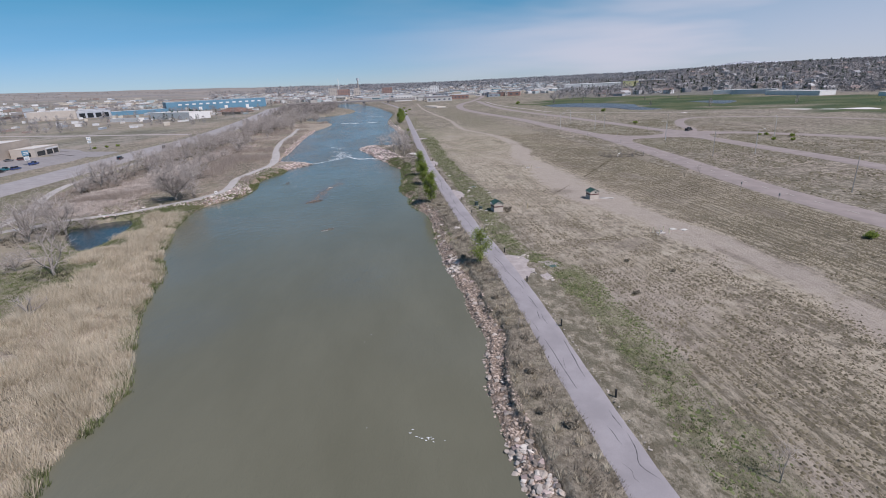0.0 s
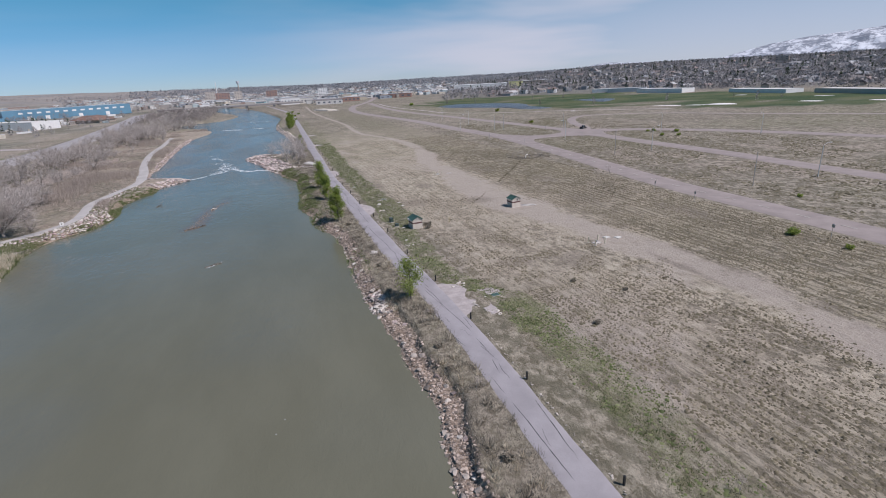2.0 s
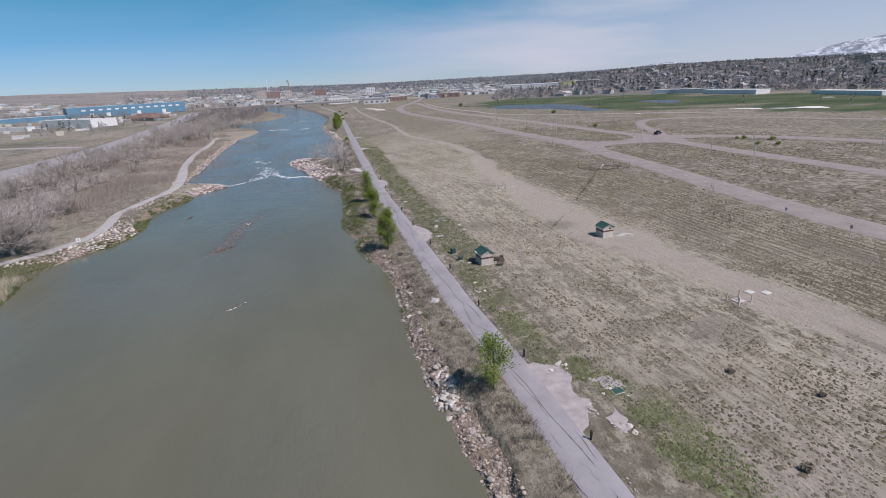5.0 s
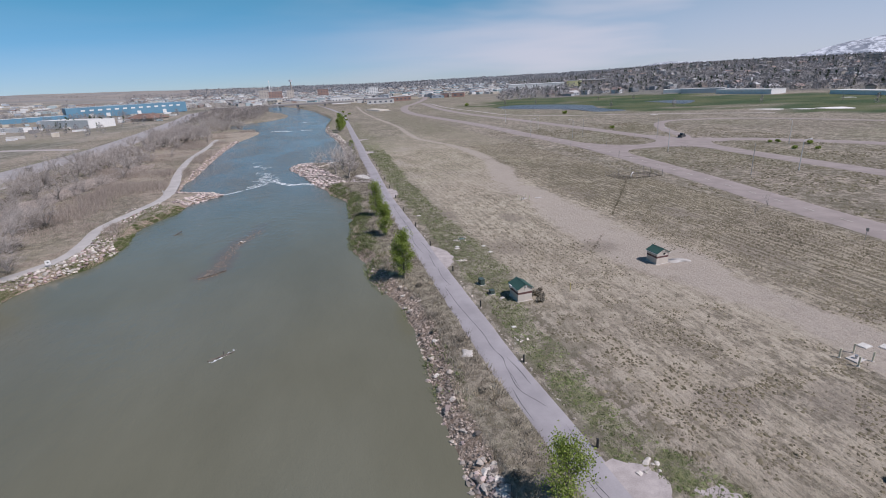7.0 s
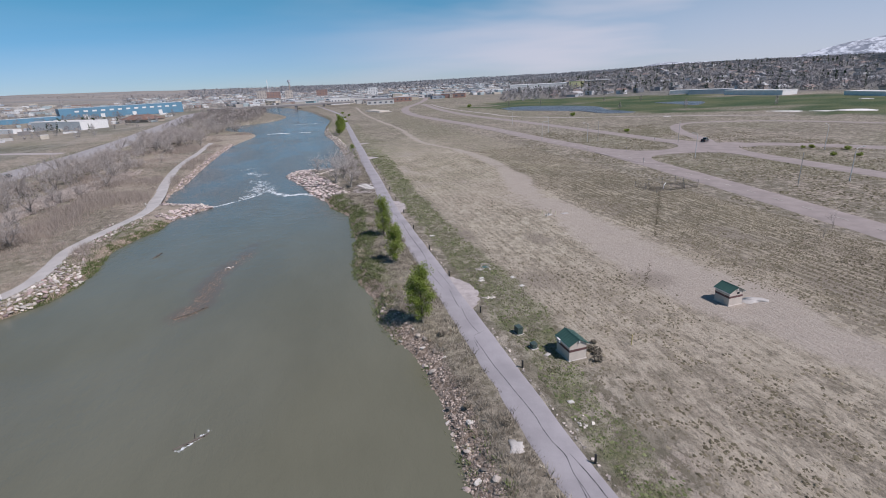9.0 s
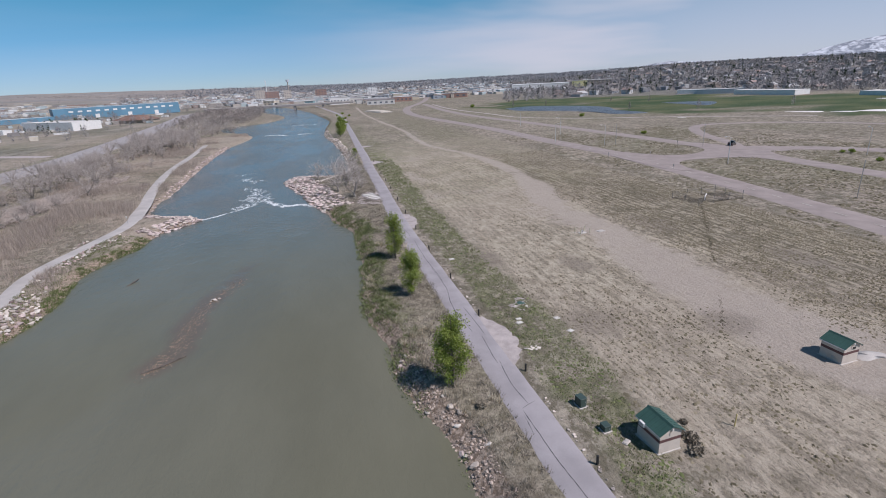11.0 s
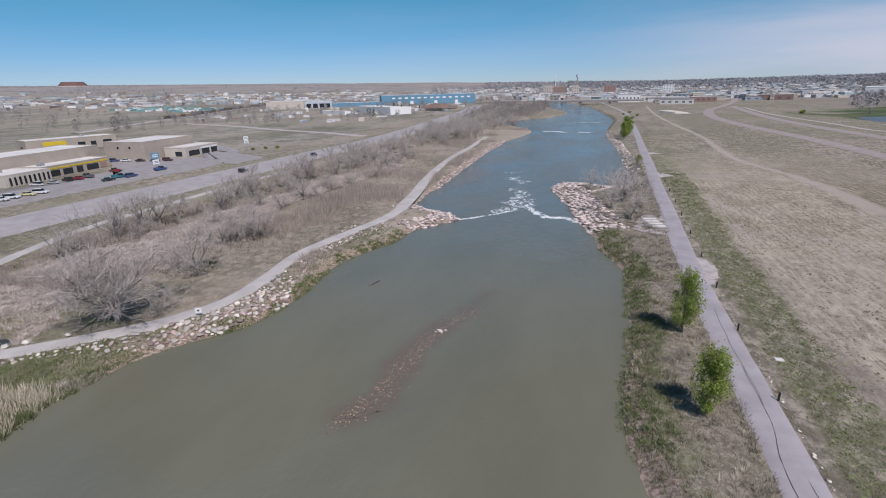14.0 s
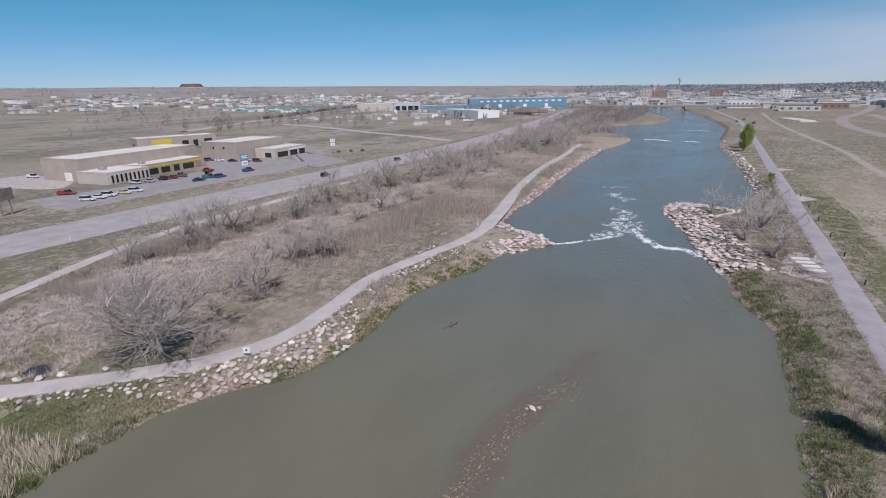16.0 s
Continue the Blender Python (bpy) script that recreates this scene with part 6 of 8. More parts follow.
def crack(parent, points, width, z):
    line = spline(points, 0.35)
    line = line + np.cumsum(rng.randn(*line.shape) * 0.012, 0)
    t = np.gradient(line, axis=0)
    t /= np.linalg.norm(t, axis=1)[:, None] + 1e-9
    s = np.stack([t[:, 1], -t[:, 0]], 1)
    w = width * (0.4 + 0.9 * rng.rand(len(line), 1)) * np.minimum(1, np.minimum(np.arange(len(line)), np.arange(len(line))[::-1]) / 4 + 0.15)[:, None]
    v = np.stack([np.column_stack([line - s * w / 2, np.full(len(line), z)]), np.column_stack([line + s * w / 2, np.full(len(line), z)])], 1).reshape(-1, 3)
    i = np.arange(len(line) - 1) * 2
    me = mesh_np("crack", v, np.stack([i, i + 1, i + 3, i + 2], 1)[:, ::-1])
    me.materials.append(M_CRACK)
    child("crack", me, parent)


def tx(y, off):
    return (float(np.interp(y, trail_line[:, 1], trail_line[:, 0])) - 0.18 + off * 1.25, y)


short = [(y, y + 2.2 + 2.4 * rng.rand(), o, o + 0.25 * rng.randn()) for y, o in zip(np.arange(27, 92, 2.1), np.tile([0.75, -0.3, -1.05, 0.2, 1.0, -0.7, 0.5, -0.05], 4)) if rng.rand() < 0.45]
for y0, y1, o0, o1 in short + [(134, 141, 0.1, 0.35), (141, 150, 0.8, 0.6), (160, 174, 0.3, 0.15), (172, 184, 0.1, 0.4), (186, 200, 0.2, -0.1)]:
    ym = (y0 + y1) / 2
    crack(trail_ob, [tx(y0, o0), tx((y0 + ym) / 2, (o0 * 2 + o1) / 3 + 0.07 * rng.randn()), tx(ym, (o0 + o1) / 2 + 0.09 * rng.randn()), tx(y1, o1)], 0.06, 0.026)
for run in ([(18.0, 125.2), (18.0, 119), (18.3, 113.4), (18.6, 108.7), (18.7, 104.3), (19.0, 102.9), (18.7, 100.5), (18.7, 97.9), (18.6, 96.6)], [(18.7, 99.7), (18.6, 95.7), (19.4, 94), (20.0, 92.6)], [(17.9, 96.7), (17.8, 94.2), (17.9, 91)],
            [(19.6, 102.6), (19.9, 100.1), (20.1, 96.5)], [(18.6, 167.6), (18.6, 156.4), (17.9, 152.1), (17.9, 146.5), (18.2, 142.3)], [(19.1, 134.6), (18.7, 129.7), (19, 125.8)], [(17.8, 124.4), (17.6, 121.7)], [(18, 125.4), (18.8, 125.9), (19.8, 126.3)],
            [(19.2, 84.5), (19.6, 80), (19.6, 76), (20.1, 71.3), (20.3, 68.3)], [(20.2, 66.1), (20.3, 62.5)], [(20, 61), (19.5, 58.1)], [(20.2, 34.9), (19.9, 32.4), (19.4, 31.1), (20.2, 29.1)], [(18.4, 52.9), (18.4, 47.5), (18.2, 41.9)], [(20.7, 52.3), (20, 44.8)]):
    crack(trail_ob, run, 0.07, 0.027)


# ---- pump houses ----
def pump_house(x, y, width, depth, label, unit):
    """A small block building with a brown band, gabled green metal roof, door and fittings."""
    ob = empty("pump_house", x, y, gz(x, y) - 0.05, 3.5, label, "shed", "pump houses in the field")
    w, d, e, r = width / 2, depth / 2, 2.4, 3.1
    for name, size, z, mat, lab in (("lower_wall", 1.35, 0.675, M_BEIGE, ""), ("wall_band", 0.36, 1.53, M_BROWN, "brown band of blocks"), ("upper_wall", e - 1.71, 1.71 + (e - 1.71) / 2, M_BEIGE, "")):
        grow_by = 0.012 if name == "wall_band" else 0.0
        part(name, box((width + grow_by, depth + grow_by, size), (0, 0, z), 0.01), mat, ob, lab)
    part("gable", add_prism(bmesh.new(), [(-w, e), (w, e), (0, r)], -d, -d + 0.12), M_BEIGE, ob)
    part("gable", add_prism(bmesh.new(), [(-w, e), (w, e), (0, r)], d - 0.12, d), M_BEIGE, ob)
    over = 0.22
    slope = (r - e) / w
    for sgn in (-1, 1):
        roof = part("roof_slope", add_prism(bmesh.new(), [(0, r + 0.02), (sgn * (w + over), e - slope * over + 0.02), (sgn * (w + over), e - slope * over + 0.09), (0, r + 0.09)], -d - over, d + over), M_GREENROOF, ob, "dark green standing-seam metal")
        for k in range(8):
            yy = -d - over + 0.06 + k * (depth + 2 * over - 0.12) / 7
            part("seam", add_prism(bmesh.new(), [(0, r + 0.09), (sgn * (w + over), e - slope * over + 0.09), (sgn * (w + over), e - slope * over + 0.125), (0, r + 0.125)], yy - 0.02, yy + 0.02), M_GREENROOF, roof)
        part("fascia", box((0.05, depth + 2 * over, 0.14), (sgn * (w + over - 0.01), 0, e - slope * over - 0.01)), M_WHITE, ob)
    part("ridge_cap", add_prism(bmesh.new(), [(-0.14, r + 0.05), (0.14, r + 0.05), (0, r + 0.17)], -d - over, d + over), M_GREENROOF, ob)
    ob.scale = (0.87,) * 3
    part("door", box((0.95, 0.06, 2.05), (0.35, d + 0.02, 1.05), 0.01), M_BROWN, ob, "brown steel door")
    part("wall_lamp", box((0.22, 0.16, 0.22), (0.1, -d - 0.08, 2.75), 0.03), M_WHITE, ob)
    part("conduit", tube((-0.15, -d - 0.03, 2.0), (-0.15, -d - 0.03, 2.7), 0.025), M_STEEL, ob)
    part("footing", box((width + 0.25, depth + 0.25, 0.16), (0, 0, 0.04), 0.02), M_SLAB, ob)
    if unit:
        ac = part("wall_unit", box((0.42, 0.75, 0.5), (-w - 0.2, d - 0.9, 2.15), 0.03), M_WHITE, ob, "white air-conditioning box")
        for k in range(4):
            part("louvre", box((0.02, 0.62, 0.05), (-w - 0.42, d - 0.9, 2.0 + 0.1 * k)), M_STEEL, ac)
    else:
        part("vent", box((0.08, 0.4, 0.3), (-w - 0.03, -0.3, 0.65), 0.02), M_STEEL, ob)
        part("window", box((0.5, 0.05, 0.35), (0.35, -d - 0.02, 2.1), 0.01), M_GLASS, ob)
    return ob


pump_house(27.7, 117.5, 2.6, 3.2, "beige block pump house with green gabled roof near the trail", True)
pump_house(55.0, 122.9, 2.7, 2.8, "beige block pump house with ribbed green roof in open dirt", False)
patch("concrete_apron", [(56.7, 123.5), (58.2, 123.2), (60.6, 121.6), (60.2, 120.9), (58.0, 121.4), (56.6, 121.2)], 0.04, M_SLAB, "broken pale concrete apron beside a pump house", "concrete", 11)


def cabinet(x, y, size, turn, label, mat, z=None):
    ob = empty("utility_cabinet", x, y, gz(x, y), turn, label, "utility box")
    part("body", box(size, (0, 0, size[2] / 2), 0.03), mat, ob)
    part("lid", box((size[0] + 0.08, size[1] + 0.08, 0.07), (0, 0, size[2] + 0.02), 0.02), mat, ob)
    part("base", box((size[0] + 0.3, size[1] + 0.3, 0.14), (0, 0, 0.03), 0.02), M_SLAB, ob, "concrete base")
    ob.scale = (0.8,) * 3
    part("handle", box((0.04, 0.04, 0.2), (size[0] / 4, -size[1] / 2 - 0.02, size[2] * 0.6)), M_STEEL, ob)
    return ob


cabinet(23.8, 124.2, (0.9, 1.2, 1.25), 8, "dark green steel transformer cabinet on a pad", M_GREENBOX)
cabinet(24.1, 120.2, (0.85, 0.95, 0.8), 4, "low green utility cabinet beside the pump house", M_GREENBOX)


def lid(x, y, sx, sy, turn, label, mat=None, h=0.16):
    ob = empty("vault_lid", x, y, gz(x, y), turn, label, "vault lid")
    part("frame", box((sx + 0.2, sy + 0.2, h * 0.6), (0, 0, h * 0.25), 0.02), M_SLAB, ob)
    part("cover", box((sx, sy, h), (0, 0, h * 0.55), 0.03), mat or M_SLAB, ob)
    ob.scale = (0.72,) * 3
    part("lift_ring", box((0.12, 0.06, 0.04), (0, sy * 0.3, h * 1.12)), M_STEEL, ob)
    return ob


for x, y, sx, sy, a, mat, lab in ((23.1, 170.1, 1.2, 0.9, 5, M_LID, "white concrete vault lid in the grass"), (25.0, 142.6, 1.1, 0.75, 12, M_LID, "white concrete vault lid in the grass"), (25.3, 143.6, 1.0, 0.6, 10, M_LID, "white concrete vault lid in the grass"),
                               (30.3, 142.1, 0.9, 0.8, 6, M_LID, "white concrete vault lid on bare soil"), (30.3, 138.3, 0.95, 0.8, 20, M_LID, "white concrete vault lid on bare soil"), (27.6, 148.2, 1.5, 1.3, 3, M_GREENROOF, "green fibreglass vault lid in bare soil"),
                               (28.0, 76.9, 1.5, 1.2, 5, M_GREENROOF, "green fibreglass vault lid beside pale rubble"), (25.0, 118.2, 0.9, 0.5, 30, M_SLAB, "small pale concrete lid by the shed"), (57.0, 174.8, 2.2, 1.4, 8, M_SLAB, "flat concrete well cover in the field"),
                               (59.0, 91.6, 1.6, 1.3, 8, M_LID, "flat concrete well cover in the field"), (60.9, 90.6, 1.6, 1.3, 14, M_LID, "flat concrete well cover in the field"), (23.2, 109.2, 0.7, 0.5, 0, M_LID, "small white lid in the grass")):
    lid(x, y, sx, sy, a, lab, mat)
for k, (cx, cy, r, nn) in enumerate(((27.2, 148.0, 1.8, 20), (25.4, 72.2, 0.9, 9), (27.5, 76.5, 1.2, 7), (22.7, 105.8, 0.9, 12), (24.4, 83.0, 1.0, 10), (24.0, 75.2, 0.9, 9), (23.8, 136, 1.0, 9))):
    xy = np.array([cx, cy]) + rng.randn(nn, 2) * r * 0.45
    stone_pile("rubble_heap", with_z(xy, 0.04), 0.2 + 0.5 * rng.rand(nn) ** 2, [M_WHITEROCK], M_ROCKS, "scatter of pale broken rubble in the grass", 30, 40 + k, 0.5)


M_BOLLARD = plain("faded_cream_bollard_paint", (0.62, 0.565, 0.42), 0.6, vary=0.1, scale=3)


for k, ring in enumerate(([(26.4, 79.8), (28, 79.6), (29.4, 77.6), (30.0, 75.6), (29.2, 75.0), (28.4, 76.8), (27.0, 78.2)], [(24.6, 73.6), (26.2, 74.6), (26.6, 73.2), (25.6, 71.4), (24.8, 71.8)], [(25.8, 149.6), (28.6, 150.0), (29.2, 148.4), (27.4, 146.6), (25.6, 147.4)])):
    sheet("pale_scrape", ring, -0.012, M_GRAVEL, "ragged scrape of pale crushed stone in the grass", "gravel", ragged=0.3, step=0.5, seed=40 + k)
patch("concrete_remnant", [(14.6, 104.3), (15.0, 105.1), (15.3, 105.9), (15.9, 105.5), (16.3, 105.0), (16.0, 104.3), (15.4, 104.0)], 0.1, M_SLAB, "broken slab of pale concrete on the bank", "concrete", 31, kind="", ragged=0.12)


def wellhead(x, y):
    ob = empty("wellhead", x, y, gz(x, y), 6, "capped wellhead on a pad between four cream bollards", "wellhead", "wellheads in the field")
    part("pad", box((1.9, 1.5, 0.22), (0, 0, 0.06), 0.03), M_SLAB, ob)
    part("casing", tube((0, 0, 0.1), (0, 0, 0.62), 0.16, 0.16, 12), M_STEEL, ob)
    part("cap", tube((0, 0, 0.6), (0, 0, 0.68), 0.22, 0.2, 12), M_STEEL, ob)
    for sx in (-1, 1):
        for sy in (-1, 1):
            b = part("bollard", tube((sx * 1.45, sy * 1.2, -0.2), (sx * 1.45, sy * 1.2, 1.45), 0.12, 0.12, 10), M_BOLLARD, ob)
            part("bollard_foot", tube((sx * 1.45, sy * 1.2, -0.1), (sx * 1.45, sy * 1.2, 0.06), 0.24, 0.22, 10), M_SLAB, b)
    ob.scale = (0.8,) * 3
    return ob


wellhead(52.9, 175.1)
wellhead(55.4, 89.8)
marker = empty("marker_post", 35.5, 117.0, gz(35.5, 117.0), 0, "yellow pipeline marker post in dry weeds", "marker")
part("shaft", tube((0, 0, -0.1), (0.05, 0, 1.25), 0.06, 0.06, 8), M_YELLOW, marker)
part("cap", tube((0.05, 0, 1.22), (0.05, 0, 1.36), 0.075, 0.05, 8), M_YELLOW, marker)

# a fenced plot and the ditch that leads to it
M_WIRE = plain("dull_fence_steel", (0.20, 0.20, 0.21), 0.6, metal=0.4, vary=0.12, scale=4)
fence = empty("field_fence", 96, 188.5, 0, 8, "rusty wire fence round a small weedy plot", "fence")
for i, (px, py) in enumerate([(-8, -4), (-3, -4), (2, -4), (7, -4), (7, 1), (7, 4), (2, 4), (-3, 4), (-8, 4), (-8, 0)]):
    part("fence_post", tube((px, py, -0.2), (px, py, 2.0), 0.05, 0.045, 6), M_WIRE, fence)
for z in (0.5, 1.0, 1.5, 1.9):
    for a, b in (((-8, -4), (7, -4)), ((7, -4), (7, 4)), ((7, 4), (-8, 4)), ((-8, 4), (-8, -4))):
        part("wire", tube((*a, z), (*b, z), 0.012, 0.012, 4), M_WIRE, fence)
valve = empty("standpipe", 93.5, 187, 0, 30, "white bent irrigation standpipe in the fenced plot", "standpipe")
part("riser", tube((0, 0, -0.1), (0, 0, 1.1), 0.12, 0.12, 8), M_WHITE, valve)
part("elbow", tube((0, 0, 1.05), (2.2, 0.4, 1.25), 0.12, 0.12, 8), M_WHITE, valve)
xy = np.column_stack([88.5 + 14.5 * rng.rand(900), 184.5 + 8 * rng.rand(900)])
v, f, t = blade_arrays(with_z(xy[value_noise(xy, 2.5, 107) > 0.35]), 0.4, 0.6, 7, 0.05, 0.5, rng)
stuff("plot_weeds", v, f, M_SAGE, "dark grey dead weeds inside the fenced plot", "weeds", t)
for k, (a, b, n) in enumerate((((64.9, 152), (90, 184), 260), ((49, 132.6), (56, 141.6), 40))):
    s = rng.rand(n, 1)
    xy = np.array(a) * (1 - s) + np.array(b) * s + rng.randn(n, 2) * 0.22
    v, f, t = blade_arrays(with_z(xy), 0.13, 0.4, 8, 0.06, 0.7, rng)
    stuff("ditch_weeds", v, f, M_WEED, "line of dark weeds along a shallow ditch", "weeds", t * 0.5)


# ---- boat ramp tables and signs ----
stair = empty("concrete_ramp", 15.4, 230.4, 0.03, 12, "concrete ramp with four pale ribbed panels", "ramp")
part("slab", box((4.0, 9.6, 0.16), (0, 0, 0.0), 0.03), M_LOT, stair)
for k in range(4):
    part("panel", box((3.0, 1.3, 0.12), (0, -3.3 + 2.2 * k, 0.12), 0.03), M_LID, stair)
for k in range(5):
    s = empty("stone_step", 2.0 + 1.1 * k, 264.5 + 1.6 * k, gz(2.0 + 1.1 * k, 264.5 + 1.6 * k) + 0.05, 60, "long flat sandstone step on the spit", "stone step", "steps on the spit")
    part("block", box((3.4, 0.8, 0.4), (0, 0, 0.1), 0.06), M_ROCK, s)


def small_sign(x, y, turn, label, h=1.5, board=(0.6, 0.6), mat=None):
    z = gz(x, y)
    ob = empty("trail_sign", x, y, z, turn, label, "sign")
    part("pole", tube((0, 0, -0.2), (0, 0, h), 0.04, 0.04, 6), M_STEEL, ob)
    p = part("board", box((board[0], 0.04, board[1]), (0, -0.05, h - board[1] / 2), 0.01), mat or M_WHITE, ob)
    part("emblem", box((board[0] * 0.3, 0.012, board[1] * 0.25), (0, -0.078, h - board[1] / 2)), M_BLACK, p)
    return ob


small_sign(-53.5, 163.3, 25, "small white square sign facing the trail", 1.3, (0.9, 0.9))
small_sign(-48.6, 227.6, 10, "thin trail marker on a grey pole", 2.2, (0.3, 0.5))
for x, y, h in ((94.2, 118, 2.6), (93.4, 104, 2.6), (92.5, 72, 2.8), (110, 256, 2.4), (112, 222, 2.4), (150.5, 268, 2.4), (124, 250, 2.2), (168, 256, 2.4)):
    small_sign(x, y, 80, "road sign seen from behind on a dark pole", h, (0.6, 0.6), M_STEEL)


# ---- street lamps and poles ----
def street_lamp(x, y, turn):
    ob = empty("street_lamp", x, y, 0, turn, "tall grey cobra-head street lamp", "street lamp", "street lamps along the empty roads")
    part("base", tube((0, 0, -0.1), (0, 0, 0.5), 0.22, 0.2, 10), M_SLAB, ob)
    part("pole", tube((0, 0, 0.4), (0, 0, 8.8), 0.12, 0.075, 10), M_LAMPPOST, ob)
    bm = bmesh.new()
    for a, b in (((0, 0, 8.7), (0.9, 0, 9.15)), ((0.9, 0, 9.15), (2.2, 0, 9.3))):
        add_tube(bm, a, b, 0.055, 0.05, 8)
    part("arm", bm, M_LAMPPOST, ob)
    head = part("head", box((0.8, 0.34, 0.2), (2.55, 0, 9.28), 0.06), M_LAMPPOST, ob)
    part("lens", box((0.5, 0.26, 0.06), (2.6, 0, 9.16), 0.02), M_LAMP, head)
    return ob


lamp = street_lamp(141.0, 108.0, 0)
for x, y, a in ((142, 173.2, 0), (136, 225, 190), (128.2, 288, 190), (114.9, 310, 0), (186.5, 217, 60), (211, 182, 60), (140, 48, 0), (133, 340, 180), (135, 400, 180)):
    copy_thing(lamp, pose(x, y, 0, 0, 0, a))


def pole(x, y, h=9.2):
    ob = empty("utility_pole", x, y, 0, 15, "slim weathered grey utility pole", "pole", "slim poles by the road")
    part("shaft", tube((0, 0, -0.2), (0, 0, h), 0.10, 0.07, 8), M_STEEL, ob)
    part("crossarm", box((0.7, 0.07, 0.08), (0, 0, h - 0.4), 0.01), M_STEEL, ob)
    return ob


wood = pole(118.2, 109.0)
for x, y in ((125.0, 173.8), (134.5, 289.0), (160, 264)):
    copy_thing(wood, pose(x, y, 0, 0, 0, 15))

road_ob = bpy.data.objects["road_near"]
mark_me = bpy.data.meshes.new("marking")
bm = box((0.16, 3.0, 0.012))
bm.to_mesh(mark_me)
bm.free()
mark_me.materials.append(M_MARK)
for y in np.arange(30, 420, 9.0):
    x = float(np.interp(y, road_a_line[:, 1], road_a_line[:, 0]))
    x2 = float(np.interp(y + 2, road_a_line[:, 1], road_a_line[:, 0]))
    child("marking", mark_me, road_ob, Matrix.Translation((x, y, 0.092)) @ Matrix.Rotation(-math.atan2(x2 - x, 2), 4, "Z"))


# ---- shrubs ----
def shrub(name, seed, r, label, mat, leaves=700):
    rng = np.random.RandomState(seed)
    ob = empty(name, 0, 0, 0, 0, label, "shrub")
    segs = []
    for i in range(14):
        a, s = rng.rand() * 6.28, 0.4 + 0.6 * rng.rand()
        segs.append((np.zeros(3), np.array([math.cos(a) * r * s * 0.8, math.sin(a) * r * s * 0.8, r * (0.6 + 0.7 * rng.rand())]), 0.03, 0.012, 1))
    v, f = segment_arrays(segs, 0.012, 4)
    me = mesh_np("branchwork", v, f)
    me.materials.append(M_BARK)
    child("branchwork", me, ob)
    tips = np.array([s[1] for s in segs])
    c = tips[rng.randint(len(tips), size=leaves)] * (0.5 + 0.5 * rng.rand(leaves, 1)) + rng.randn(leaves, 3) * 0.2 * r
    c[:, 2] = np.abs(c[:, 2]) * 0.7 + 0.05
    u, w = rng.randn(leaves, 3) * 0.08 * r ** 0.5, rng.randn(leaves, 3) * 0.055 * r ** 0.5
    q = np.stack([c - u, c + w, c + u, c - w], 1).reshape(-1, 3)
    me = mesh_np("foliage", q, np.arange(len(q)).reshape(-1, 4))
    at = me.attributes.new("tone", "FLOAT", "POINT")
    at.data.foreach_set("value", np.repeat(rng.rand(leaves), 4).astype(np.float32))
    me.materials.append(mat)
    child("foliage", me, ob)
    return ob


green_shrub = put(shrub("green_shrub", 1, 1.3, "rounded green shrub in the dry field", M_LEAF, 800), 89.4, 76.8)
for x, y, s in ((90.0, 67.2, 1.0), (88.9, 60.2, 0.8), (177, 206, 1.5), (182.3, 201, 1.5), (168, 315, 2.0), (164, 103.5, 1.6), (187, 222.5, 1.6), (192.5, 213, 1.7), (184.5, 224, 1.2), (203, 440, 3), (184, 657, 4), (116.9, 95.4, 0.9),
                (-184, 350, 1.6), (-179, 355, 1.6), (-174, 359, 1.7), (30, 540, 2), (33, 600, 2.2), (40, 640, 2.2), (28, 660, 2), (36, 690, 2.4), (24, 520, 1.8)):
    again(green_shrub, x, y, x * 53 % 360, s * 0.62)
dry_shrub = put(shrub("dry_shrub", 2, 0.7, "dry grey-brown shrub beside the pump house", M_BUSH, 900), 30.1, 117.6)
for x, y, s in ((30.6, 116.6, 1.0), (29.9, 115.2, 1.1), (31.5, 118.8, 0.6), (36, 63, 0.8), (41, 76, 0.7), (14.5, 46, 0.9), (14.8, 61, 0.7), (13.4, 39, 0.8), (14.7, 97, 0.8), (13.0, 112, 0.7), (46, 70, 0.6), (15.6, 36.6, 1.0), (15.2, 66, 0.8), (13.6, 85, 0.9), (15.8, 108, 0.8), (14.2, 127, 0.9)):
    again(dry_shrub, x, y, x * 53 % 360, s)
sapling = put(bare_tree("bare_sapling", 41, 3.4, "thin leafless sapling beside the trail", 3, 0.4, 4, 3, 0.01, trunk=0.045), 16.9, 73.0)
for x, y, s in ((15.9, 56, 0.6), (99.4, 143.5, 1.1), (91.5, 139, 1.0), (29.0, 27.2, 1.15), (29, 36, 0.5)):
    again(sapling, x, y, x * 31 % 360, s)


